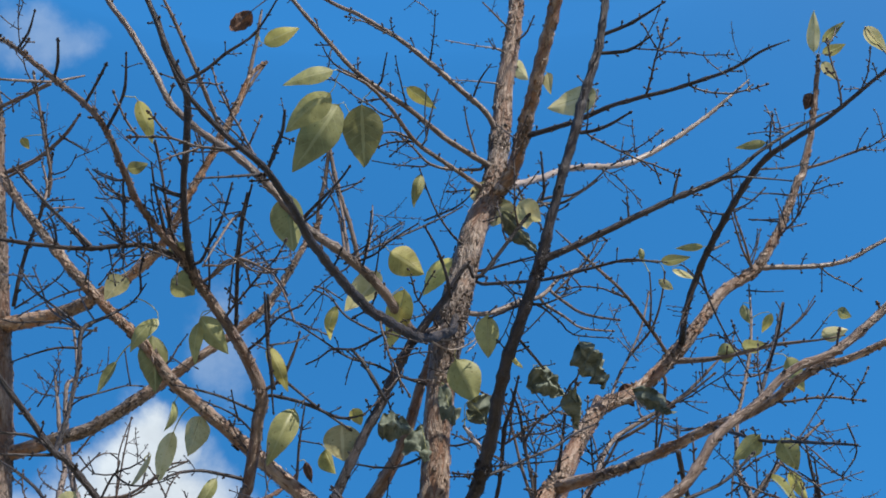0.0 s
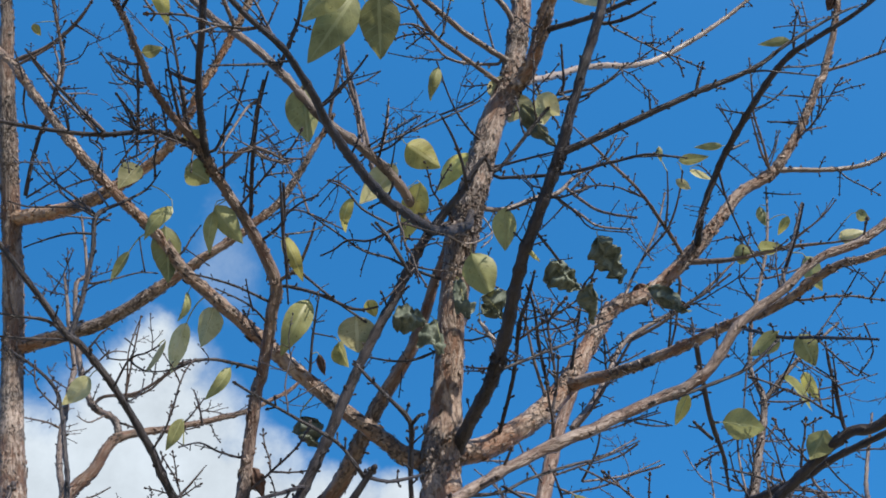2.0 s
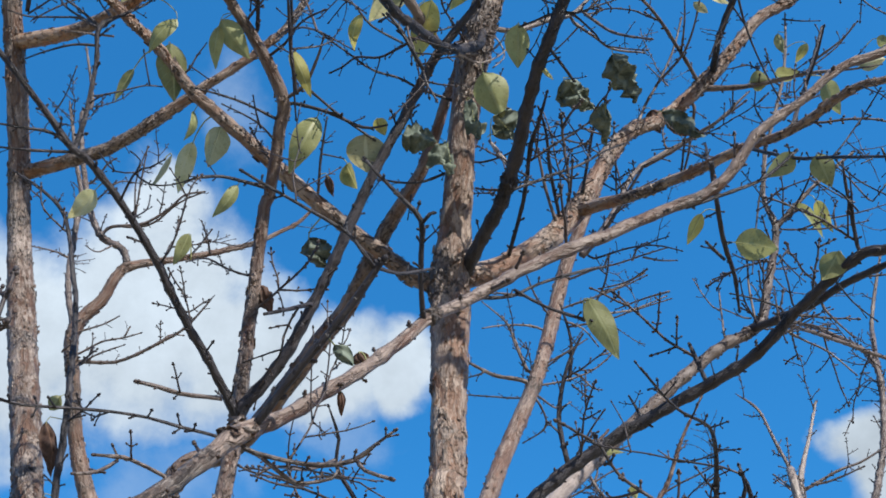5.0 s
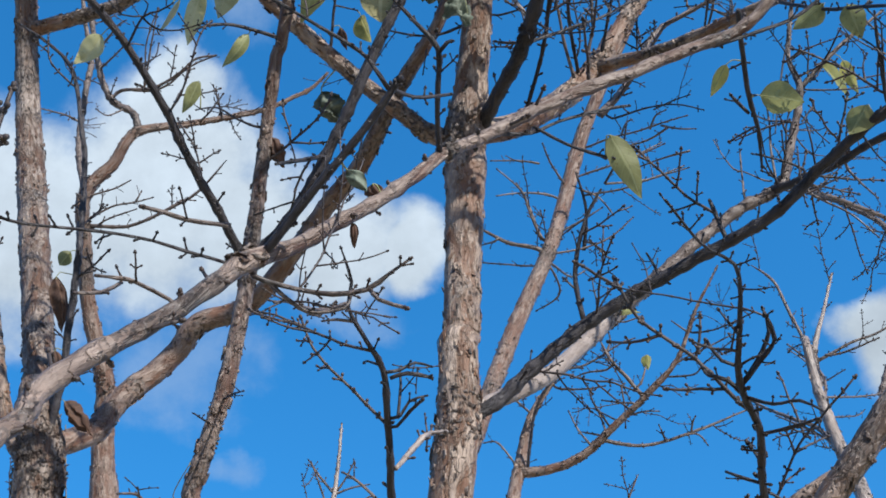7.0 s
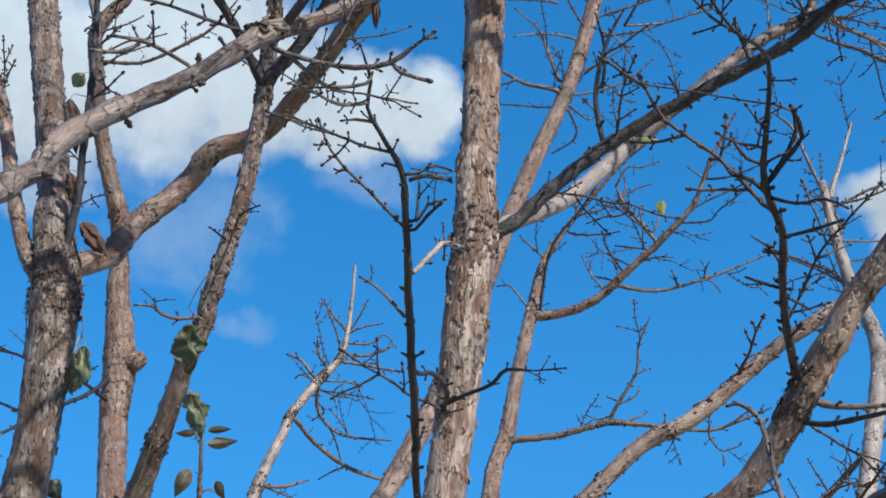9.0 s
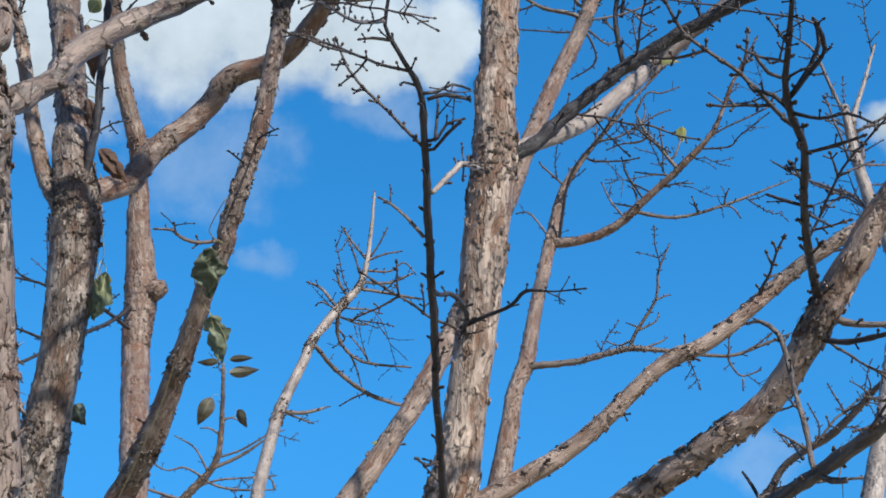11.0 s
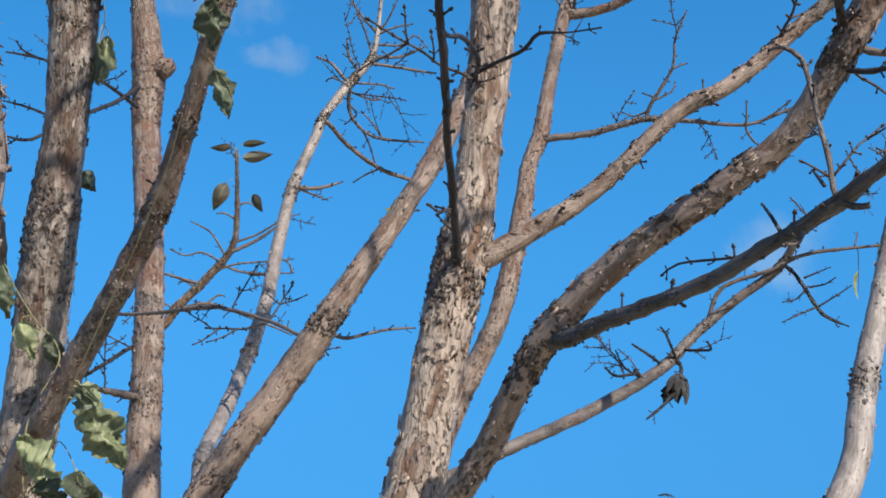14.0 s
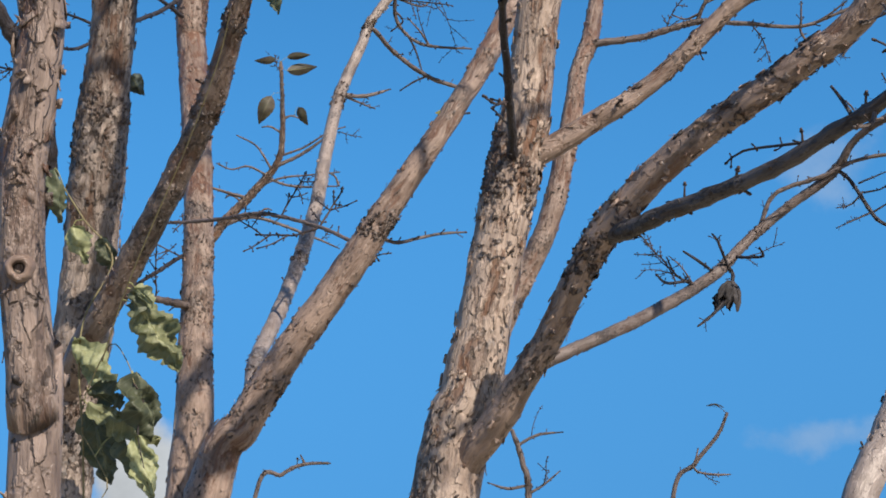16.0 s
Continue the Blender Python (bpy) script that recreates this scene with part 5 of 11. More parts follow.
limb(BEHIND, 'branch', MID, 0.09, [(0.542, 4.017, 3.644, 0.0072), (0.553, 4.015, 3.644, 0.0072), (0.696, 4.042, 3.637, 0.0056), (0.869, 4.045, 3.692, 0.0048), (1.083, 4.040, 3.781, 0.0024)])
limb(BEHIND, 'branch', MID, 0.09, [(0.688, 3.938, 3.764, 0.0071), (0.644, 3.927, 3.819, 0.0063), (0.581, 3.912, 3.896, 0.0056), (0.553, 3.897, 3.952, 0.0040)])
limb(BEHIND, 'branch', MID, 0.09, [(0.169, 3.791, 3.004, 0.0114), (0.174, 3.787, 3.013, 0.0114), (0.325, 3.780, 3.030, 0.0093), (0.476, 3.764, 3.065, 0.0086), (0.609, 3.763, 3.058, 0.0064), (0.775, 3.760, 3.045, 0.0050), (0.874, 3.744, 3.075, 0.0043), (0.956, 3.728, 3.106, 0.0028)])
limb(BEHIND, 'branch', MID, 0.09, [(0.484, 3.763, 3.070, 0.0064), (0.501, 3.748, 3.109, 0.0057), (0.560, 3.711, 3.203, 0.0043), (0.569, 3.685, 3.284, 0.0036), (0.603, 3.656, 3.360, 0.0022)])
limb(BEHIND, 'limb', MID, 0.09, [(-0.166, 3.688, 1.966, 0.0193), (-0.150, 3.686, 1.985, 0.0193), (-0.035, 3.707, 2.040, 0.0188), (0.073, 3.744, 2.099, 0.0177), (0.217, 3.818, 2.172, 0.0180), (0.353, 3.923, 2.254, 0.0186), (0.536, 4.070, 2.381, 0.0179), (0.650, 4.131, 2.498, 0.0160), (0.777, 4.148, 2.606, 0.0147), (0.912, 4.116, 2.703, 0.0146), (0.988, 4.048, 2.806, 0.0101), (1.099, 3.943, 2.861, 0.0123), (1.178, 3.826, 2.931, 0.0100), (1.226, 3.751, 2.976, 0.0070), (1.315, 3.623, 3.051, 0.0034)])
limb(BEHIND, 'branch', MID, 0.09, [(0.692, 4.141, 2.537, 0.0074), (0.745, 4.122, 2.647, 0.0067), (0.884, 4.105, 2.696, 0.0067), (1.002, 4.080, 2.743, 0.0059), (1.211, 4.036, 2.756, 0.0044), (1.326, 4.008, 2.765, 0.0029)])
limb(BEHIND, 'branch', YOUNG, 0.09, [(0.928, 4.107, 2.720, 0.0056), (0.970, 4.109, 2.679, 0.0056), (1.013, 4.097, 2.595, 0.0062), (1.043, 4.089, 2.549, 0.0055), (1.103, 4.067, 2.512, 0.0034)])
limb(RIGHT, 'trunk', PALE, 0.09, [(0.170, 2.060, -0.030, 0.0464), (0.175, 2.062, 0.120, 0.0380), (0.290, 2.150, 0.877, 0.0320), (0.505, 2.315, 1.580, 0.0290), (0.594, 2.390, 1.754, 0.0273), (0.638, 2.430, 1.832, 0.0270), (0.679, 2.470, 1.911, 0.0250), (0.716, 2.532, 2.036, 0.0266), (0.788, 2.619, 2.231, 0.0226), (0.948, 2.806, 2.681, 0.0207), (1.037, 2.957, 2.967, 0.0198), (1.031, 3.069, 3.189, 0.0174), (1.021, 3.131, 3.387, 0.0130), (1.029, 3.191, 3.560, 0.0105), (1.145, 3.508, 3.586, 0.0123), (1.173, 3.605, 3.745, 0.0102), (1.252, 3.659, 3.950, 0.0053), (1.302, 3.687, 4.086, 0.0027)])
limb(RIGHT, 'branch', MID, 0.16, [(1.037, 3.040, 3.123, 0.0072), (1.031, 3.204, 3.291, 0.0058), (0.993, 3.323, 3.383, 0.0054), (0.949, 3.439, 3.477, 0.0042), (0.902, 3.558, 3.593, 0.0022)])
limb(RIGHT, 'branch', MID, 0.08, [(1.166, 3.594, 3.714, 0.0052), (1.174, 3.594, 3.709, 0.0052), (1.272, 3.570, 3.755, 0.0044), (1.360, 3.553, 3.785, 0.0037), (1.449, 3.529, 3.831, 0.0022)])
limb(RIGHT, 'branch', MID, 0.08, [(1.170, 3.608, 3.740, 0.0060), (1.126, 3.621, 3.886, 0.0053), (1.092, 3.631, 4.019, 0.0047), (1.035, 3.659, 4.102, 0.0024)])
limb(RIGHT, 'limb', MID, 0.16, [(1.411, 3.755, 3.674, 0.0122), (1.523, 3.769, 3.972, 0.0111), (1.567, 3.785, 4.296, 0.0099), (1.463, 3.866, 4.483, 0.0077), (1.376, 3.947, 4.590, 0.0061), (1.317, 4.004, 4.670, 0.0036)])
limb(RIGHT, 'branch', MID, 0.1, [(1.569, 3.781, 4.205, 0.0098), (1.706, 4.103, 4.624, 0.0091), (1.752, 4.153, 4.789, 0.0075), (1.856, 4.186, 5.090, 0.0049)])
limb(FAR, 'trunk', OLD, 0.09, [(-1.597, 6.099, -0.030, 0.0550), (-1.587, 6.099, 1.370, 0.0375), (-1.547, 6.099, 2.740, 0.0250), (-1.431, 6.059, 3.021, 0.0213), (-1.291, 6.050, 3.177, 0.0189), (-1.162, 6.033, 3.332, 0.0138), (-1.133, 5.993, 3.481, 0.0113), (-1.132, 5.897, 3.775, 0.0063)])
limb(FAR, 'branch', MID, 0.045, [(-1.280, 6.049, 3.190, 0.0088), (-1.291, 6.050, 3.177, 0.0088), (-1.391, 6.022, 3.197, 0.0066), (-1.564, 5.971, 3.239, 0.0044)])
limb(FAR, 'branch', MID, 0.045, [(-1.166, 6.035, 3.320, 0.0088), (-1.034, 6.040, 3.386, 0.0077), (-0.930, 6.036, 3.464, 0.0044)])
limb(FAR, 'branch', MID, 0.045, [(-1.421, 6.057, 3.038, 0.0088), (-1.406, 6.058, 3.047, 0.0088), (-1.267, 6.075, 3.089, 0.0077), (-1.065, 6.128, 3.033, 0.0066), (-0.887, 6.180, 2.963, 0.0033)])
limb(FAR, 'branch', MID, 0.045, [(-1.206, 6.043, 3.267, 0.0066), (-1.088, 6.073, 3.234, 0.0055), (-0.883, 6.108, 3.241, 0.0033)])
limb(FAR_RIGHT, 'trunk', MID, 0.09, [(0.562, 6.266, -0.030, 0.0234), (0.572, 6.266, 0.905, 0.0160), (0.612, 6.266, 1.809, 0.0106), (0.714, 6.242, 1.981, 0.0096), (0.816, 6.221, 2.104, 0.0085), (0.861, 6.208, 2.203, 0.0053)])
limb(FAR_RIGHT, 'branch', MID, 0.045, [(0.706, 6.244, 1.971, 0.0053), (0.726, 6.243, 1.944, 0.0053), (0.799, 6.236, 1.931, 0.0053), (0.864, 6.228, 1.931, 0.0032)])
limb(FAR_RIGHT, 'branch', MID, 0.045, [(0.714, 6.242, 1.981, 0.0043), (0.729, 6.238, 2.043, 0.0032)])
limb(FAR_MID, 'trunk', MID, 0.09, [(-0.073, 5.497, -0.030, 0.0289), (-0.063, 5.497, 0.878, 0.0197), (-0.023, 5.497, 1.755, 0.0131), (-0.043, 5.485, 1.930, 0.0113), (-0.086, 5.476, 2.062, 0.0066)])
limb(FAR_MID, 'branch', MID, 0.045, [(-0.065, 5.481, 1.996, 0.0057), (0.014, 5.477, 2.039, 0.0057), (0.113, 5.476, 2.050, 0.0028)])
limb(FAR_MID, 'branch', MID, 0.045, [(-0.023, 5.494, 1.849, 0.0057), (-0.033, 5.495, 1.843, 0.0057), (-0.099, 5.493, 1.831, 0.0057), (-0.177, 5.489, 1.853, 0.0028)])
limb(FAR_MID, 'branch', MID, 0.045, [(-0.022, 5.496, 1.795, 0.0056), (-0.022, 5.495, 1.810, 0.0056), (0.033, 5.493, 1.842, 0.0047), (0.100, 5.488, 1.897, 0.0028)])
limb(FAR_LOW, 'trunk', MID, 0.09, [(-0.938, 4.408, -0.030, 0.0151), (-0.928, 4.408, 0.866, 0.0103), (-0.888, 4.408, 1.732, 0.0069), (-0.801, 4.418, 1.821, 0.0069), (-0.731, 4.428, 1.854, 0.0054), (-0.656, 4.441, 1.858, 0.0031)])
limb(FAR_LOW, 'branch', MID, 0.045, [(-0.731, 4.428, 1.854, 0.0046), (-0.744, 4.426, 1.879, 0.0031)])
limb(MAIN, 'branch', YOUNG, 0.05, [(0.403, 1.352, 2.194, 0.0056), (0.402, 1.346, 2.211, 0.0056), (0.388, 1.300, 2.225, 0.0047), (0.365, 1.225, 2.251, 0.0041), (0.349, 1.144, 2.275, 0.0039), (0.339, 1.105, 2.286, 0.0038), (0.320, 1.067, 2.296, 0.0037), (0.308, 1.030, 2.305, 0.0032), (0.301, 0.979, 2.316, 0.0027), (0.293, 0.923, 2.326, 0.0022), (0.283, 0.879, 2.325, 0.0020), (0.271, 0.856, 2.322, 0.0016), (0.242, 0.828, 2.321, 0.0014), (0.207, 0.778, 2.329, 0.0009)])
limb(MAIN, 'branch', YOUNG, 0.05, [(0.314, 1.047, 2.300, 0.0022), (0.328, 1.029, 2.317, 0.0021), (0.338, 1.009, 2.338, 0.0023), (0.332, 0.997, 2.356, 0.0013)])
limb(MAIN, 'branch', YOUNG, 0.05, [(0.323, 1.066, 2.295, 0.0022), (0.342, 1.048, 2.279, 0.0017), (0.362, 1.025, 2.271, 0.0017), (0.376, 1.009, 2.253, 0.0010)])
limb(MAIN, 'branch', YOUNG, 0.05, [(0.347, 1.123, 2.283, 0.0020), (0.370, 1.100, 2.279, 0.0020), (0.391, 1.077, 2.277, 0.0015)])
limb(MAIN, 'branch', YOUNG, 0.05, [(0.320, 1.065, 2.295, 0.0022), (0.304, 1.060, 2.311, 0.0022), (0.286, 1.062, 2.318, 0.0022), (0.281, 1.062, 2.325, 0.0013)])
limb(MAIN, 'branch', YOUNG, 0.05, [(0.311, 1.022, 2.306, 0.0017), (0.292, 1.024, 2.314, 0.0019), (0.279, 1.019, 2.332, 0.0017)])
limb(MAIN, 'branch', YOUNG, 0.05, [(0.359, 1.196, 2.260, 0.0019), (0.341, 1.204, 2.270, 0.0021), (0.326, 1.211, 2.280, 0.0014)])
limb(MAIN, 'branch', YOUNG, 0.025, [(0.365, 1.209, 2.257, 0.0019), (0.387, 1.210, 2.244, 0.0012)])
limb(MAIN, 'branch', MID, 0.05, [(0.375, 1.208, 1.972, 0.0032), (0.362, 1.217, 1.974, 0.0033), (0.348, 1.224, 1.987, 0.0028), (0.344, 1.223, 2.027, 0.0028), (0.338, 1.223, 2.062, 0.0026), (0.333, 1.224, 2.098, 0.0027), (0.326, 1.225, 2.129, 0.0029), (0.310, 1.233, 2.145, 0.0022), (0.301, 1.246, 2.148, 0.0015)])
limb(MAIN, 'branch', MID, 0.05, [(0.407, 1.347, 2.202, 0.0043), (0.430, 1.346, 2.190, 0.0043), (0.456, 1.340, 2.185, 0.0035), (0.491, 1.331, 2.184, 0.0027)])
limb(MAIN, 'branch', YOUNG, 0.05, [(0.388, 1.368, 2.169, 0.0036), (0.398, 1.362, 2.176, 0.0036), (0.426, 1.331, 2.161, 0.0032), (0.457, 1.292, 2.156, 0.0029), (0.488, 1.253, 2.151, 0.0019)])
limb(MAIN, 'branch', YOUNG, 0.05, [(0.313, 1.056, 2.299, 0.0020), (0.327, 1.017, 2.309, 0.0022), (0.336, 0.986, 2.316, 0.0021), (0.324, 0.961, 2.327, 0.0019)])
limb(MAIN, 'branch', YOUNG, 0.05, [(0.019, 1.737, 2.324, 0.0038), (0.003, 1.687, 2.308, 0.0036), (0.007, 1.620, 2.306, 0.0035), (-0.010, 1.536, 2.299, 0.0034), (-0.029, 1.478, 2.276, 0.0028), (-0.041, 1.417, 2.273, 0.0019)])
limb(MAIN, 'branch', YOUNG, 0.05, [(-0.002, 1.671, 2.307, 0.0031), (0.032, 1.637, 2.311, 0.0027), (0.066, 1.602, 2.313, 0.0027), (0.084, 1.575, 2.322, 0.0027), (0.119, 1.545, 2.309, 0.0012), (0.156, 1.509, 2.298, 0.0009)])
limb(MAIN, 'branch', YOUNG, 0.05, [(-0.037, 1.205, 2.391, 0.0023), (-0.018, 1.202, 2.396, 0.0025), (0.007, 1.206, 2.393, 0.0018)])
limb(MAIN, 'branch', YOUNG, 0.025, [(-0.040, 1.247, 2.353, 0.0020), (-0.030, 1.248, 2.353, 0.0020), (-0.016, 1.238, 2.366, 0.0020), (-0.003, 1.231, 2.376, 0.0020)])
limb(MAIN, 'branch', PALE, 0.05, [(-0.032, 1.289, 2.320, 0.0028), (-0.008, 1.339, 2.375, 0.0036), (0.002, 1.378, 2.405, 0.0033), (0.027, 1.656, 2.542, 0.0036)])
limb(MAIN, 'branch', YOUNG, 0.1, [(0.445, 1.308, 3.037, 0.0044), (0.460, 1.370, 3.023, 0.0039), (0.483, 1.455, 3.002, 0.0039), (0.508, 1.523, 2.985, 0.0034), (0.525, 1.592, 2.969, 0.0020)])
limb(MAIN, 'branch', YOUNG, 0.05, [(0.488, 1.488, 2.993, 0.0028), (0.467, 1.471, 3.003, 0.0028), (0.458, 1.462, 3.007, 0.0018)])
limb(MAIN, 'branch', YOUNG, 0.1, [(0.591, 1.594, 3.325, 0.0037), (0.617, 1.443, 3.164, 0.0030), (0.645, 1.325, 3.060, 0.0027), (0.675, 1.204, 2.951, 0.0019)])
limb(MAIN, 'branch', YOUNG, 0.025, [(0.315, 0.974, 2.672, 0.0021), (0.371, 0.976, 2.697, 0.0021), (0.414, 0.976, 2.719, 0.0021), (0.452, 0.970, 2.752, 0.0019)])
limb(BACK_LEFT, 'branch', MID, 0.1, [(-0.534, 2.264, 5.119, 0.0074), (-0.462, 2.218, 5.275, 0.0068), (-0.428, 2.151, 5.426, 0.0061), (-0.406, 2.085, 5.555, 0.0047)])
limb(BACK_LEFT, 'branch', MID, 0.05, [(-0.470, 2.228, 5.258, 0.0053), (-0.428, 2.199, 5.338, 0.0046), (-0.390, 2.180, 5.397, 0.0031)])
limb(MID_TREE, 'branch', MID, 0.1, [(-0.093, 2.373, 4.589, 0.0069), (-0.122, 2.288, 4.714, 0.0069), (-0.152, 2.230, 4.799, 0.0070), (-0.175, 2.162, 4.899, 0.0056), (-0.194, 2.093, 5.000, 0.0035)])
limb(MID_TREE, 'branch', MID, 0.05, [(-0.179, 2.151, 4.915, 0.0056), (-0.193, 2.213, 4.833, 0.0055), (-0.216, 2.273, 4.751, 0.0049), (-0.205, 2.334, 4.672, 0.0028)])
limb(LEFT, 'branch', MID, 0.1, [(-0.442, 1.916, 4.679, 0.0058), (-0.482, 1.833, 4.739, 0.0058), (-0.515, 1.760, 4.793, 0.0058), (-0.555, 1.676, 4.857, 0.0051), (-0.582, 1.628, 4.893, 0.0038)])
limb(LEFT, 'branch', YOUNG, 0.05, [(-0.327, 1.023, 3.644, 0.0031), (-0.318, 1.023, 3.646, 0.0031), (-0.281, 1.010, 3.662, 0.0031), (-0.252, 0.993, 3.678, 0.0027), (-0.203, 0.971, 3.701, 0.0023), (-0.163, 0.928, 3.738, 0.0015)])
limb(MAIN, 'branch', YOUNG, 0.1, [(-0.227, 1.333, 3.753, 0.0039), (-0.221, 1.324, 3.762, 0.0039), (-0.194, 1.251, 3.742, 0.0038), (-0.176, 1.194, 3.725, 0.0033), (-0.167, 1.143, 3.711, 0.0024)])
limb(MAIN, 'branch', YOUNG, 0.05, [(-0.227, 1.325, 3.763, 0.0030), (-0.267, 1.287, 3.710, 0.0025), (-0.330, 1.222, 3.627, 0.0016)])
limb(LEFT, 'branch', YOUNG, 0.05, [(-0.448, 0.802, 3.340, 0.0022), (-0.436, 0.772, 3.337, 0.0022), (-0.428, 0.734, 3.334, 0.0019)])
limb(LEFT, 'branch', YOUNG, 0.05, [(-0.471, 0.715, 3.286, 0.0018), (-0.453, 0.694, 3.291, 0.0018), (-0.439, 0.664, 3.298, 0.0009)])
limb(LEFT, 'branch', YOUNG, 0.05, [(-0.430, 0.891, 3.398, 0.0024), (-0.408, 0.859, 3.405, 0.0023), (-0.389, 0.829, 3.411, 0.0020)])
limb(LEFT, 'branch', YOUNG, 0.05, [(-0.415, 0.967, 3.444, 0.0028), (-0.394, 0.938, 3.463, 0.0025), (-0.383, 0.912, 3.479, 0.0025), (-0.378, 0.871, 3.502, 0.0014)])
limb(LEFT, 'branch', MID, 0.05, [(-0.528, 1.106, 3.789, 0.0017), (-0.571, 1.082, 3.739, 0.0025), (-0.611, 1.050, 3.698, 0.0025), (-0.640, 1.027, 3.671, 0.0020)])
limb(MAIN, 'branch', MID, 0.1, [(-0.675, 1.307, 4.058, 0.0045), (-0.737, 1.335, 4.054, 0.0044), (-0.788, 1.357, 4.050, 0.0039)])
limb(LEFT, 'branch', MID, 0.05, [(-0.613, 1.295, 3.676, 0.0031), (-0.607, 1.267, 3.707, 0.0030), (-0.619, 1.207, 3.766, 0.0027), (-0.629, 1.158, 3.814, 0.0026), (-0.634, 1.132, 3.839, 0.0023)])
limb(MAIN, 'branch', MID, 0.1, [(-0.791, 1.458, 3.954, 0.0045), (-0.719, 1.433, 3.965, 0.0040), (-0.656, 1.393, 3.985, 0.0039), (-0.617, 1.351, 4.005, 0.0025)])
limb(LEFT, 'branch', YOUNG, 0.05, [(-0.351, 1.314, 3.501, 0.0028), (-0.367, 1.250, 3.533, 0.0028), (-0.375, 1.172, 3.578, 0.0023), (-0.383, 1.124, 3.604, 0.0019)])
limb(LEFT, 'branch', YOUNG, 0.1, [(-0.273, 1.416, 3.437, 0.0036), (-0.264, 1.410, 3.445, 0.0036), (-0.255, 1.320, 3.487, 0.0036), (-0.239, 1.236, 3.525, 0.0031), (-0.220, 1.182, 3.551, 0.0019)])
limb(LEFT, 'branch', MID, 0.05, [(-0.327, 1.343, 3.483, 0.0030), (-0.302, 1.337, 3.493, 0.0030), (-0.253, 1.295, 3.491, 0.0029), (-0.191, 1.290, 3.449, 0.0017)])
limb(LEFT, 'branch', YOUNG, 0.05, [(-0.187, 1.400, 3.276, 0.0030), (-0.195, 1.351, 3.322, 0.0030), (-0.197, 1.303, 3.368, 0.0027), (-0.198, 1.282, 3.387, 0.0015)])
limb(LEFT, 'branch', MID, 0.05, [(-0.224, 1.500, 3.363, 0.0034), (-0.184, 1.473, 3.372, 0.0034), (-0.161, 1.430, 3.390, 0.0025), (-0.149, 1.396, 3.404, 0.0017)])
limb(LEFT, 'branch', YOUNG, 0.05, [(-0.222, 1.508, 3.356, 0.0032), (-0.206, 1.506, 3.360, 0.0032), (-0.145, 1.506, 3.338, 0.0032), (-0.085, 1.511, 3.306, 0.0028), (-0.045, 1.501, 3.301, 0.0016)])
limb(NEAR, 'branch', YOUNG, 0.05, [(0.022, 0.677, 2.594, 0.0020), (0.009, 0.664, 2.614, 0.0018), (-0.001, 0.656, 2.630, 0.0018), (-0.010, 0.652, 2.641, 0.0013)])
limb(LEFT, 'branch', YOUNG, 0.05, [(-0.184, 1.474, 3.370, 0.0024), (-0.125, 1.505, 3.329, 0.0024), (-0.067, 1.529, 3.294, 0.0020)])
limb(MAIN, 'branch', MID, 0.05, [(0.624, 1.913, 3.798, 0.0042), (0.615, 1.909, 3.805, 0.0042), (0.569, 1.838, 3.821, 0.0042), (0.499, 1.739, 3.842, 0.0036), (0.446, 1.681, 3.849, 0.0035), (0.394, 1.622, 3.854, 0.0025), (0.356, 1.579, 3.857, 0.0015)])
limb(MAIN, 'branch', YOUNG, 0.05, [(0.171, 1.415, 3.548, 0.0030), (0.179, 1.423, 3.541, 0.0033), (0.292, 1.392, 3.515, 0.0032), (0.368, 1.361, 3.506, 0.0028), (0.434, 1.336, 3.499, 0.0024), (0.485, 1.329, 3.482, 0.0016)])
limb(MAIN, 'branch', YOUNG, 0.05, [(0.221, 1.355, 3.345, 0.0027), (0.276, 1.437, 3.333, 0.0024), (0.323, 1.509, 3.321, 0.0016)])
limb(MAIN, 'branch', MID, 0.05, [(0.336, 1.671, 3.780, 0.0032), (0.346, 1.678, 3.772, 0.0035), (0.393, 1.650, 3.684, 0.0029), (0.454, 1.598, 3.609, 0.0019)])
limb(MAIN, 'branch', MID, 0.1, [(0.345, 2.061, 3.452, 0.0066), (0.429, 2.153, 3.623, 0.0064), (0.505, 2.204, 3.799, 0.0062), (0.581, 2.212, 3.867, 0.0052), (0.698, 2.203, 3.939, 0.0041), (0.803, 2.168, 4.026, 0.0029)])
limb(MAIN, 'branch', YOUNG, 0.05, [(0.285, 1.885, 3.381, 0.0036), (0.283, 1.873, 3.397, 0.0036), (0.261, 1.774, 3.431, 0.0035), (0.249, 1.690, 3.459, 0.0026), (0.233, 1.641, 3.474, 0.0017)])
limb(MAIN, 'branch', YOUNG, 0.1, [(0.656, 1.529, 3.311, 0.0036), (0.734, 1.583, 3.503, 0.0038), (0.792, 1.616, 3.656, 0.0031)])
limb(MAIN, 'branch', YOUNG, 0.1, [(0.682, 1.433, 2.959, 0.0031), (0.677, 1.427, 2.970, 0.0031), (0.668, 1.397, 3.007, 0.0031), (0.659, 1.366, 3.044, 0.0024), (0.655, 1.346, 3.067, 0.0014)])
limb(MAIN, 'branch', MID, 0.1, [(0.674, 1.992, 3.225, 0.0047), (0.839, 2.303, 3.429, 0.0048), (0.981, 2.444, 3.484, 0.0050), (1.127, 2.548, 3.502, 0.0046), (1.249, 2.619, 3.522, 0.0029)])
limb(MID_TREE, 'branch', MID, 0.16, [(0.340, 3.353, 3.948, 0.0073), (0.308, 3.345, 3.965, 0.0073), (0.222, 3.327, 3.973, 0.0058), (0.136, 3.290, 4.001, 0.0036)])
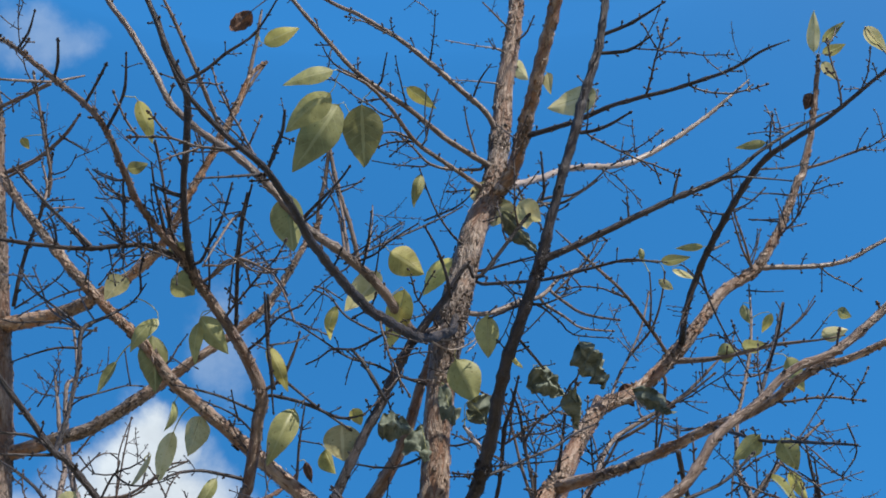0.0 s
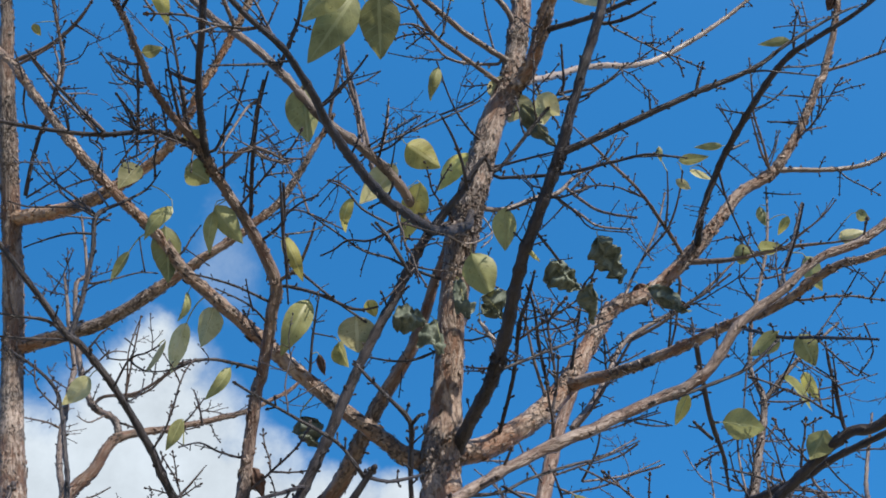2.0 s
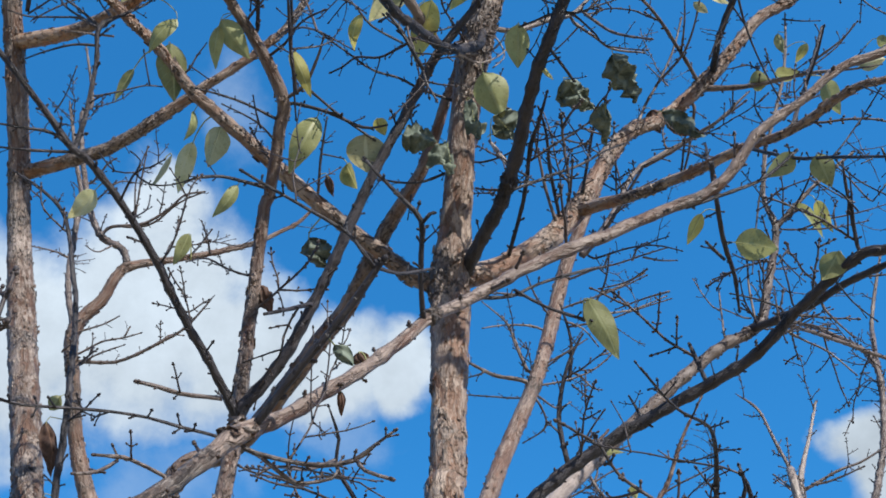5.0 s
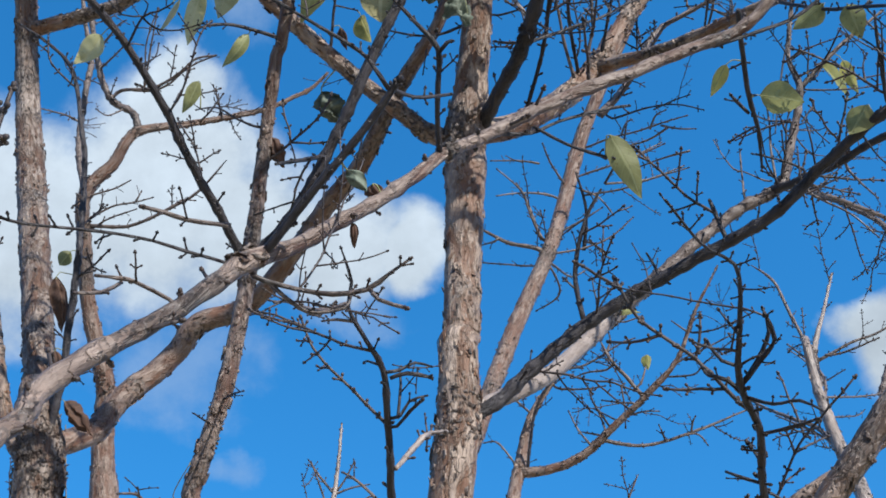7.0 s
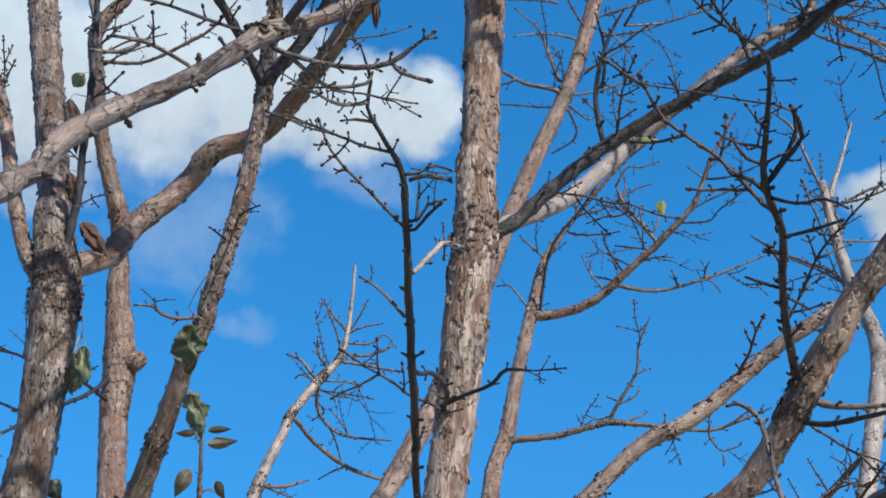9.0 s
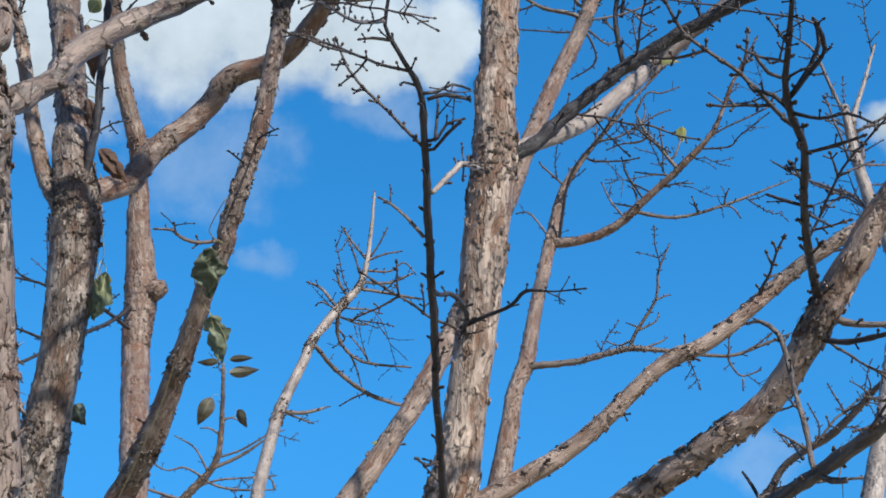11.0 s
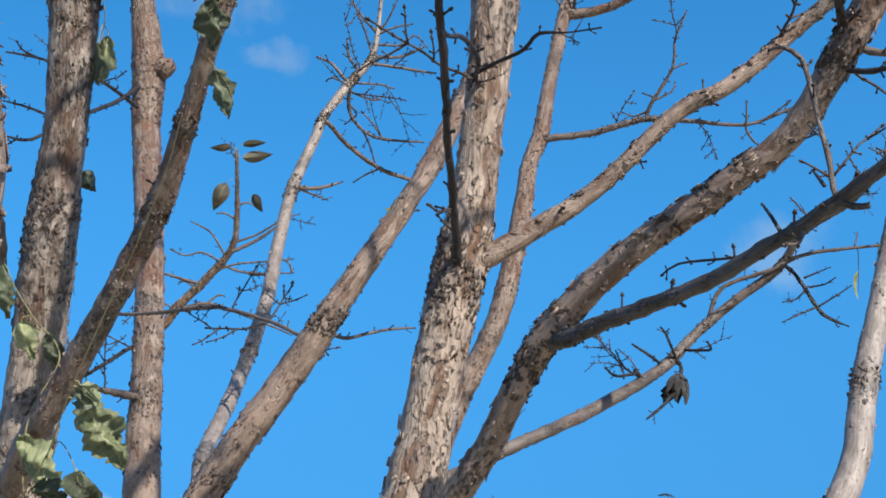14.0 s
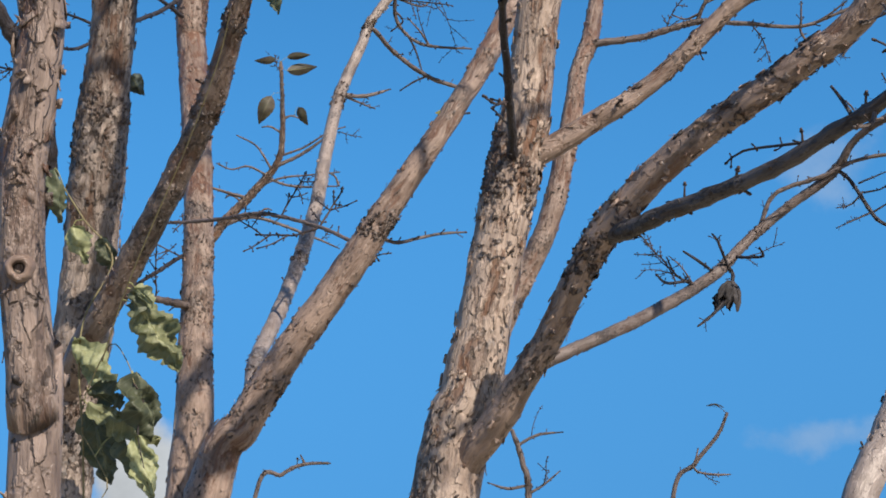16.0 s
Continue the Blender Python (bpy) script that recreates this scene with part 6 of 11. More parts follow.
limb(MAIN, 'branch', YOUNG, 0.16, [(0.244, 1.720, 2.759, 0.0046), (0.232, 1.701, 2.823, 0.0039), (0.237, 1.683, 2.875, 0.0036), (0.254, 1.663, 2.928, 0.0029), (0.275, 1.649, 2.964, 0.0018)])
limb(MAIN, 'branch', YOUNG, 0.16, [(0.469, 1.645, 2.859, 0.0039), (0.459, 1.642, 2.891, 0.0036), (0.450, 1.638, 2.923, 0.0039), (0.447, 1.637, 2.933, 0.0025)])
limb(MAIN, 'branch', YOUNG, 0.08, [(0.365, 1.692, 2.823, 0.0029), (0.360, 1.706, 2.858, 0.0025), (0.353, 1.719, 2.888, 0.0018)])
limb(MID_TREE, 'branch', MID, 0.045, [(-0.322, 3.774, 3.278, 0.0051), (-0.240, 3.809, 3.293, 0.0044), (-0.175, 3.826, 3.330, 0.0030)])
limb(MID_TREE, 'branch', MID, 0.045, [(-0.332, 3.770, 3.259, 0.0051), (-0.320, 3.773, 3.255, 0.0051), (-0.222, 3.819, 3.256, 0.0044), (-0.140, 3.857, 3.258, 0.0030)])
limb(MID_TREE, 'branch', MID, 0.045, [(-0.381, 3.748, 3.190, 0.0058), (-0.387, 3.752, 3.179, 0.0058), (-0.386, 3.787, 3.098, 0.0051), (-0.318, 3.821, 3.039, 0.0043), (-0.174, 3.847, 3.031, 0.0029)])
limb(MID_TREE, 'branch', MID, 0.045, [(-0.381, 3.748, 3.190, 0.0051), (-0.395, 3.748, 3.188, 0.0051), (-0.439, 3.735, 3.238, 0.0044), (-0.483, 3.731, 3.258, 0.0029)])
limb(MID_TREE, 'branch', MID, 0.045, [(-0.359, 3.758, 3.221, 0.0044), (-0.391, 3.748, 3.266, 0.0044), (-0.397, 3.737, 3.317, 0.0029)])
limb(MID_TREE, 'branch', MID, 0.045, [(-0.310, 3.781, 3.354, 0.0044), (-0.357, 3.782, 3.414, 0.0037), (-0.394, 3.781, 3.468, 0.0022)])
limb(MID_TREE, 'branch', MID, 0.09, [(-0.520, 3.594, 2.807, 0.0060), (-0.456, 3.634, 2.816, 0.0054), (-0.393, 3.670, 2.846, 0.0034)])
limb(LEFT, 'branch', MID, 0.09, [(-0.887, 2.209, 3.127, 0.0057), (-0.884, 2.205, 3.135, 0.0057), (-0.903, 2.185, 3.155, 0.0048), (-0.924, 2.179, 3.157, 0.0038)])
limb(BEHIND, 'branch', YOUNG, 0.045, [(0.579, 4.098, 2.421, 0.0055), (0.602, 4.100, 2.394, 0.0055), (0.578, 4.070, 2.319, 0.0054), (0.530, 4.041, 2.262, 0.0047), (0.485, 4.017, 2.225, 0.0033)])
limb(BEHIND, 'branch', YOUNG, 0.045, [(0.547, 4.077, 2.392, 0.0048), (0.500, 4.023, 2.413, 0.0047), (0.446, 3.975, 2.437, 0.0033)])
limb(BEHIND, 'branch', YOUNG, 0.045, [(0.594, 4.103, 2.403, 0.0048), (0.551, 4.007, 2.469, 0.0040), (0.531, 3.976, 2.488, 0.0027)])
limb(BEHIND, 'branch', YOUNG, 0.045, [(0.607, 4.111, 2.450, 0.0048), (0.675, 4.014, 2.428, 0.0040), (0.664, 3.970, 2.444, 0.0027)])
limb(BEHIND, 'branch', YOUNG, 0.045, [(0.481, 4.024, 2.344, 0.0047), (0.414, 3.934, 2.361, 0.0033), (0.383, 3.852, 2.393, 0.0019)])
limb(BEHIND, 'branch', YOUNG, 0.045, [(0.461, 3.991, 2.355, 0.0047), (0.387, 3.910, 2.331, 0.0039), (0.353, 3.857, 2.345, 0.0026)])
limb(MAIN, 'branch', YOUNG, 0.05, [(0.339, 1.226, 1.998, 0.0022), (0.340, 1.269, 2.028, 0.0013)])
limb(MAIN, 'branch', YOUNG, 0.05, [(0.306, 1.281, 1.970, 0.0022), (0.302, 1.296, 1.989, 0.0020), (0.297, 1.310, 2.006, 0.0014)])
limb(MAIN, 'branch', YOUNG, 0.025, [(0.297, 1.300, 1.952, 0.0018), (0.260, 1.343, 1.959, 0.0016), (0.220, 1.389, 1.966, 0.0014), (0.206, 1.415, 1.961, 0.0010)])
limb(MAIN, 'branch', MID, 0.05, [(0.315, 1.271, 1.973, 0.0026), (0.324, 1.262, 1.967, 0.0026), (0.319, 1.260, 1.952, 0.0023), (0.305, 1.256, 1.948, 0.0019)])
vine_stem(VINE_PLANT, [(-0.778, 2.176, 2.159, 0.0012), (-0.739, 2.178, 2.101, 0.0014), (-0.689, 2.183, 2.034, 0.0016), (-0.724, 2.166, 1.937, 0.0016), (-0.729, 2.167, 1.854, 0.0018), (-0.721, 2.179, 1.755, 0.0018), (-0.717, 2.195, 1.640, 0.0018)])
vine_stem(VINE_PLANT, [(-0.417, 1.788, 2.301, 0.0007), (-0.442, 1.831, 2.242, 0.0008), (-0.500, 1.902, 2.140, 0.0008), (-0.564, 1.968, 2.038, 0.0011), (-0.618, 2.025, 1.946, 0.0011), (-0.665, 2.083, 1.851, 0.0011)])
vine_stem(VINE_PLANT, [(-0.708, 2.141, 1.805, 0.0011), (-0.655, 2.089, 1.878, 0.0009), (-0.624, 2.079, 1.850, 0.0009), (-0.608, 2.068, 1.814, 0.0007)])
vine_stem(VINE_PLANT, [(-0.717, 2.170, 1.746, 0.0011), (-0.667, 2.149, 1.673, 0.0011), (-0.670, 2.136, 1.645, 0.0009)])
vine_stem(VINE_PLANT, [(-0.342, 1.685, 2.439, 0.0010), (-0.360, 1.666, 2.448, 0.0008), (-0.333, 1.632, 2.485, 0.0007)])
vine_stem(VINE_PLANT, [(-0.345, 1.686, 2.431, 0.0010), (-0.382, 1.706, 2.387, 0.0008), (-0.344, 1.753, 2.328, 0.0008), (-0.340, 1.768, 2.307, 0.0007)])
vine_stem(VINE_PLANT, [(-0.690, 2.205, 2.822, 0.0010), (-0.671, 2.200, 2.703, 0.0011), (-0.663, 2.200, 2.636, 0.0010), (-0.680, 2.190, 2.560, 0.0010), (-0.735, 2.190, 2.470, 0.0010)])
limb(LEFT, 'branch', YOUNG, 0.05, [(-0.509, 1.275, 3.516, 0.0031), (-0.540, 1.237, 3.528, 0.0027), (-0.572, 1.197, 3.541, 0.0023), (-0.599, 1.161, 3.552, 0.0020), (-0.618, 1.133, 3.562, 0.0016)])
limb(LEFT, 'branch', YOUNG, 0.1, [(-0.763, 1.637, 3.747, 0.0045), (-0.746, 1.583, 3.797, 0.0042), (-0.727, 1.543, 3.836, 0.0038), (-0.710, 1.516, 3.865, 0.0035), (-0.697, 1.488, 3.892, 0.0032), (-0.684, 1.447, 3.930, 0.0028), (-0.676, 1.414, 3.959, 0.0025)])
limb(LEFT, 'branch', YOUNG, 0.05, [(-0.567, 1.272, 3.514, 0.0019), (-0.568, 1.247, 3.518, 0.0015), (-0.572, 1.222, 3.521, 0.0011)])
limb(LEFT, 'branch', YOUNG, 0.05, [(-0.445, 1.257, 3.491, 0.0023), (-0.456, 1.240, 3.507, 0.0019), (-0.466, 1.224, 3.522, 0.0016), (-0.478, 1.209, 3.536, 0.0013)])
limb(LEFT, 'branch', YOUNG, 0.05, [(-0.448, 1.252, 3.496, 0.0019), (-0.467, 1.243, 3.508, 0.0015), (-0.484, 1.241, 3.513, 0.0011)])
limb(LEFT, 'branch', YOUNG, 0.05, [(-0.411, 1.102, 3.482, 0.0022), (-0.418, 1.106, 3.478, 0.0022), (-0.437, 1.203, 3.513, 0.0019), (-0.457, 1.299, 3.544, 0.0016), (-0.475, 1.380, 3.568, 0.0013)])
limb(LEFT, 'branch', YOUNG, 0.05, [(-0.429, 1.196, 3.545, 0.0019), (-0.447, 1.176, 3.536, 0.0016), (-0.459, 1.163, 3.530, 0.0013), (-0.467, 1.144, 3.528, 0.0010)])
limb(LEFT, 'branch', YOUNG, 0.05, [(-0.417, 1.318, 3.444, 0.0023), (-0.418, 1.293, 3.466, 0.0019), (-0.414, 1.275, 3.482, 0.0016), (-0.422, 1.240, 3.511, 0.0013)])
limb(LEFT, 'branch', YOUNG, 0.05, [(-0.372, 1.248, 3.508, 0.0023), (-0.379, 1.208, 3.533, 0.0018), (-0.385, 1.175, 3.552, 0.0012)])
limb(LEFT, 'branch', YOUNG, 0.05, [(-0.338, 1.190, 3.543, 0.0019), (-0.358, 1.182, 3.544, 0.0015), (-0.380, 1.168, 3.550, 0.0011)])
limb(LEFT, 'branch', YOUNG, 0.05, [(-0.400, 1.291, 3.515, 0.0015), (-0.398, 1.231, 3.514, 0.0008)])
limb(LEFT, 'branch', YOUNG, 0.05, [(-0.477, 1.280, 3.516, 0.0015), (-0.475, 1.290, 3.508, 0.0015), (-0.462, 1.312, 3.453, 0.0008)])
limb(LEFT, 'branch', YOUNG, 0.05, [(-0.530, 1.277, 3.513, 0.0015), (-0.532, 1.286, 3.505, 0.0015), (-0.511, 1.292, 3.488, 0.0012), (-0.506, 1.312, 3.439, 0.0008)])
limb(LEFT, 'branch', YOUNG, 0.05, [(-0.336, 1.308, 3.496, 0.0031), (-0.319, 1.307, 3.500, 0.0031), (-0.302, 1.283, 3.519, 0.0027), (-0.281, 1.254, 3.542, 0.0024), (-0.270, 1.231, 3.560, 0.0020), (-0.258, 1.201, 3.582, 0.0017)])
limb(LEFT, 'branch', YOUNG, 0.05, [(-0.319, 1.357, 3.476, 0.0023), (-0.308, 1.353, 3.481, 0.0023), (-0.303, 1.290, 3.512, 0.0018), (-0.296, 1.242, 3.537, 0.0013)])
limb(LEFT, 'branch', YOUNG, 0.05, [(-0.227, 1.191, 3.546, 0.0027), (-0.241, 1.230, 3.513, 0.0024), (-0.249, 1.266, 3.482, 0.0021), (-0.258, 1.291, 3.461, 0.0017), (-0.267, 1.342, 3.418, 0.0015)])
limb(LEFT, 'branch', YOUNG, 0.05, [(-0.248, 1.237, 3.506, 0.0015), (-0.271, 1.220, 3.523, 0.0012), (-0.299, 1.199, 3.543, 0.0008)])
limb(LEFT, 'branch', YOUNG, 0.05, [(-0.234, 1.221, 3.532, 0.0015), (-0.267, 1.226, 3.531, 0.0012), (-0.285, 1.236, 3.528, 0.0008)])
limb(LEFT, 'branch', MID, 0.05, [(-0.305, 1.338, 3.493, 0.0025), (-0.280, 1.315, 3.504, 0.0023), (-0.260, 1.309, 3.504, 0.0020), (-0.240, 1.317, 3.490, 0.0018), (-0.201, 1.320, 3.478, 0.0016), (-0.186, 1.315, 3.480, 0.0014)])
limb(LEFT, 'branch', YOUNG, 0.05, [(-0.214, 1.699, 3.818, 0.0024), (-0.234, 1.592, 3.780, 0.0019), (-0.251, 1.511, 3.746, 0.0015), (-0.267, 1.446, 3.715, 0.0012)])
limb(LEFT, 'branch', YOUNG, 0.05, [(-0.250, 1.512, 3.745, 0.0018), (-0.201, 1.438, 3.684, 0.0009)])
limb(MAIN, 'branch', YOUNG, 0.05, [(-0.155, 1.379, 3.681, 0.0033), (-0.142, 1.367, 3.692, 0.0033), (-0.108, 1.322, 3.684, 0.0028), (-0.075, 1.276, 3.677, 0.0023), (-0.056, 1.242, 3.672, 0.0018)])
limb(MAIN, 'branch', YOUNG, 0.05, [(-0.097, 1.305, 3.682, 0.0016), (-0.063, 1.292, 3.678, 0.0013), (-0.037, 1.281, 3.675, 0.0009)])
limb(MAIN, 'branch', YOUNG, 0.05, [(-0.043, 1.447, 3.619, 0.0025), (-0.030, 1.393, 3.628, 0.0019), (-0.020, 1.328, 3.645, 0.0013)])
limb(MAIN, 'branch', YOUNG, 0.05, [(-0.062, 1.437, 3.625, 0.0025), (-0.020, 1.423, 3.631, 0.0021), (0.012, 1.401, 3.644, 0.0017), (0.064, 1.374, 3.659, 0.0014)])
limb(MAIN, 'branch', YOUNG, 0.05, [(-0.068, 1.430, 3.630, 0.0017), (-0.062, 1.425, 3.635, 0.0017), (-0.020, 1.402, 3.646, 0.0013), (0.033, 1.374, 3.659, 0.0009)])
limb(MAIN, 'branch', YOUNG, 0.05, [(-0.025, 1.465, 3.610, 0.0017), (-0.018, 1.458, 3.616, 0.0017), (-0.004, 1.386, 3.650, 0.0009)])
limb(MAIN, 'branch', YOUNG, 0.05, [(-0.016, 1.484, 3.484, 0.0024), (-0.072, 1.472, 3.517, 0.0021), (-0.103, 1.453, 3.551, 0.0017), (-0.134, 1.448, 3.568, 0.0014)])
limb(LEFT, 'branch', YOUNG, 0.05, [(-0.495, 1.313, 3.304, 0.0022), (-0.537, 1.306, 3.300, 0.0019), (-0.580, 1.309, 3.288, 0.0015), (-0.607, 1.313, 3.278, 0.0012)])
limb(LEFT, 'branch', YOUNG, 0.05, [(-0.502, 1.301, 3.334, 0.0022), (-0.529, 1.285, 3.339, 0.0019), (-0.563, 1.277, 3.333, 0.0017), (-0.601, 1.269, 3.326, 0.0015), (-0.630, 1.256, 3.326, 0.0012)])
limb(LEFT, 'branch', YOUNG, 0.05, [(-0.503, 1.335, 3.220, 0.0018), (-0.496, 1.339, 3.218, 0.0018), (-0.458, 1.347, 3.237, 0.0015), (-0.425, 1.354, 3.255, 0.0013), (-0.401, 1.364, 3.262, 0.0010)])
limb(LEFT, 'branch', YOUNG, 0.05, [(-0.418, 1.356, 3.258, 0.0015), (-0.422, 1.339, 3.276, 0.0011), (-0.426, 1.319, 3.298, 0.0008)])
limb(LEFT, 'branch', YOUNG, 0.05, [(-0.669, 1.646, 3.479, 0.0017), (-0.648, 1.627, 3.507, 0.0013), (-0.627, 1.595, 3.547, 0.0009)])
limb(MAIN, 'branch', YOUNG, 0.05, [(-0.441, 1.631, 3.558, 0.0022), (-0.424, 1.625, 3.568, 0.0022), (-0.411, 1.616, 3.594, 0.0017), (-0.394, 1.608, 3.620, 0.0012)])
limb(MAIN, 'branch', YOUNG, 0.05, [(-0.424, 1.621, 3.575, 0.0017), (-0.392, 1.657, 3.574, 0.0010)])
limb(LEFT, 'branch', YOUNG, 0.05, [(-0.251, 1.447, 3.411, 0.0028), (-0.216, 1.418, 3.417, 0.0024), (-0.199, 1.394, 3.425, 0.0021), (-0.174, 1.372, 3.430, 0.0018), (-0.143, 1.355, 3.430, 0.0015)])
limb(LEFT, 'branch', YOUNG, 0.05, [(-0.193, 1.283, 3.387, 0.0026), (-0.193, 1.316, 3.368, 0.0023), (-0.196, 1.349, 3.348, 0.0020), (-0.196, 1.399, 3.318, 0.0017), (-0.194, 1.462, 3.280, 0.0015)])
limb(LEFT, 'branch', YOUNG, 0.05, [(-0.193, 1.321, 3.365, 0.0019), (-0.178, 1.327, 3.396, 0.0015), (-0.163, 1.340, 3.411, 0.0011)])
limb(LEFT, 'branch', YOUNG, 0.05, [(-0.195, 1.360, 3.342, 0.0019), (-0.152, 1.376, 3.365, 0.0015), (-0.132, 1.380, 3.382, 0.0011)])
limb(MAIN, 'branch', YOUNG, 0.05, [(0.101, 1.650, 3.510, 0.0030), (0.077, 1.654, 3.506, 0.0030), (0.018, 1.632, 3.514, 0.0027), (-0.025, 1.611, 3.524, 0.0024), (-0.077, 1.593, 3.530, 0.0022), (-0.129, 1.559, 3.549, 0.0019), (-0.176, 1.529, 3.567, 0.0016)])
limb(MAIN, 'branch', YOUNG, 0.05, [(0.022, 1.380, 3.396, 0.0027), (0.015, 1.383, 3.393, 0.0027), (-0.019, 1.411, 3.398, 0.0025), (-0.055, 1.440, 3.403, 0.0022), (-0.095, 1.456, 3.421, 0.0020), (-0.121, 1.480, 3.422, 0.0018), (-0.144, 1.498, 3.426, 0.0016)])
limb(MAIN, 'branch', YOUNG, 0.05, [(-0.055, 1.441, 3.401, 0.0016), (-0.058, 1.458, 3.402, 0.0012), (-0.074, 1.517, 3.407, 0.0009)])
limb(MAIN, 'branch', YOUNG, 0.05, [(-0.115, 1.451, 3.558, 0.0016), (-0.125, 1.466, 3.565, 0.0013), (-0.153, 1.509, 3.566, 0.0009)])
limb(LEFT, 'branch', YOUNG, 0.05, [(-0.230, 1.524, 3.336, 0.0028), (-0.283, 1.475, 3.330, 0.0023), (-0.323, 1.443, 3.321, 0.0019), (-0.357, 1.418, 3.311, 0.0015)])
limb(LEFT, 'branch', YOUNG, 0.05, [(-0.235, 1.549, 3.305, 0.0024), (-0.265, 1.498, 3.308, 0.0018), (-0.315, 1.441, 3.296, 0.0013)])
limb(LEFT, 'branch', YOUNG, 0.05, [(-0.260, 1.510, 3.306, 0.0020), (-0.264, 1.469, 3.308, 0.0015), (-0.265, 1.436, 3.310, 0.0011)])
limb(LEFT, 'branch', YOUNG, 0.1, [(-0.519, 1.356, 3.120, 0.0032), (-0.548, 1.328, 3.130, 0.0027), (-0.583, 1.312, 3.125, 0.0022), (-0.621, 1.295, 3.120, 0.0017)])
limb(LEFT, 'branch', YOUNG, 0.05, [(-0.519, 1.358, 3.117, 0.0028), (-0.572, 1.339, 3.104, 0.0022), (-0.622, 1.319, 3.094, 0.0015)])
limb(LEFT, 'branch', YOUNG, 0.05, [(-0.457, 1.429, 3.070, 0.0021), (-0.427, 1.384, 3.096, 0.0018), (-0.402, 1.375, 3.099, 0.0015), (-0.379, 1.363, 3.104, 0.0012)])
limb(LEFT, 'branch', YOUNG, 0.05, [(-0.424, 1.381, 3.098, 0.0014), (-0.415, 1.361, 3.101, 0.0011), (-0.425, 1.339, 3.099, 0.0008)])
limb(LEFT, 'branch', YOUNG, 0.05, [(-0.420, 1.357, 3.073, 0.0014), (-0.448, 1.349, 3.069, 0.0011), (-0.468, 1.328, 3.085, 0.0008)])
limb(LEFT, 'branch', YOUNG, 0.05, [(-0.426, 1.385, 3.095, 0.0018), (-0.405, 1.392, 3.080, 0.0015), (-0.369, 1.390, 3.076, 0.0012), (-0.333, 1.379, 3.080, 0.0010)])
limb(LEFT, 'branch', YOUNG, 0.1, [(-0.249, 1.601, 3.237, 0.0035), (-0.252, 1.596, 3.243, 0.0035), (-0.312, 1.548, 3.227, 0.0029), (-0.355, 1.522, 3.206, 0.0024), (-0.376, 1.514, 3.189, 0.0019)])
limb(BACK_LEFT, 'branch', MID, 0.05, [(-1.086, 3.445, 4.629, 0.0057), (-1.054, 3.430, 4.660, 0.0057), (-0.950, 3.430, 4.671, 0.0051), (-0.864, 3.404, 4.710, 0.0044), (-0.806, 3.375, 4.748, 0.0038), (-0.739, 3.371, 4.761, 0.0032)])
limb(BACK_LEFT, 'branch', MID, 0.05, [(-0.971, 3.402, 4.638, 0.0041), (-0.950, 3.331, 4.727, 0.0032), (-0.920, 3.237, 4.848, 0.0023)])
limb(LEFT, 'branch', YOUNG, 0.05, [(-0.447, 1.437, 3.067, 0.0018), (-0.447, 1.481, 3.088, 0.0015), (-0.434, 1.511, 3.128, 0.0013), (-0.436, 1.529, 3.173, 0.0011)])
limb(MAIN, 'branch', YOUNG, 0.05, [(-0.190, 1.760, 3.357, 0.0030), (-0.182, 1.756, 3.363, 0.0030), (-0.177, 1.725, 3.413, 0.0026), (-0.171, 1.702, 3.450, 0.0021), (-0.164, 1.678, 3.487, 0.0017)])
limb(MAIN, 'branch', YOUNG, 0.05, [(-0.174, 1.715, 3.430, 0.0021), (-0.167, 1.719, 3.432, 0.0017), (-0.135, 1.730, 3.432, 0.0012)])
limb(MAIN, 'branch', YOUNG, 0.05, [(-0.172, 1.703, 3.447, 0.0017), (-0.156, 1.710, 3.457, 0.0010)])
limb(MAIN, 'branch', YOUNG, 0.05, [(0.085, 1.697, 3.384, 0.0030), (0.063, 1.706, 3.374, 0.0030), (0.015, 1.725, 3.367, 0.0025), (-0.027, 1.731, 3.371, 0.0021), (-0.081, 1.732, 3.386, 0.0017)])
limb(MAIN, 'branch', YOUNG, 0.05, [(-0.005, 1.823, 3.437, 0.0018), (-0.014, 1.829, 3.363, 0.0010)])
limb(MAIN, 'branch', YOUNG, 0.05, [(0.161, 1.568, 3.758, 0.0027), (0.169, 1.551, 3.773, 0.0027), (0.134, 1.523, 3.795, 0.0023), (0.101, 1.479, 3.829, 0.0019), (0.074, 1.418, 3.876, 0.0015)])
limb(MAIN, 'branch', YOUNG, 0.05, [(0.079, 1.529, 3.847, 0.0023), (0.146, 1.491, 3.843, 0.0018), (0.179, 1.460, 3.848, 0.0013)])
limb(LEFT, 'branch', YOUNG, 0.1, [(0.120, 1.426, 3.512, 0.0036), (0.111, 1.379, 3.531, 0.0030), (0.096, 1.335, 3.549, 0.0025), (0.077, 1.298, 3.562, 0.0020)])
limb(MAIN, 'branch', YOUNG, 0.05, [(0.157, 1.572, 3.745, 0.0031), (0.189, 1.575, 3.740, 0.0031), (0.254, 1.550, 3.735, 0.0024), (0.300, 1.533, 3.732, 0.0017)])
limb(LEFT, 'branch', YOUNG, 0.05, [(0.293, 1.355, 3.692, 0.0029), (0.325, 1.352, 3.700, 0.0026), (0.359, 1.353, 3.704, 0.0023), (0.394, 1.343, 3.720, 0.0019), (0.427, 1.325, 3.743, 0.0016)])
limb(LEFT, 'branch', YOUNG, 0.05, [(0.298, 1.355, 3.688, 0.0033), (0.305, 1.338, 3.699, 0.0028), (0.303, 1.305, 3.723, 0.0023), (0.301, 1.280, 3.741, 0.0018)])
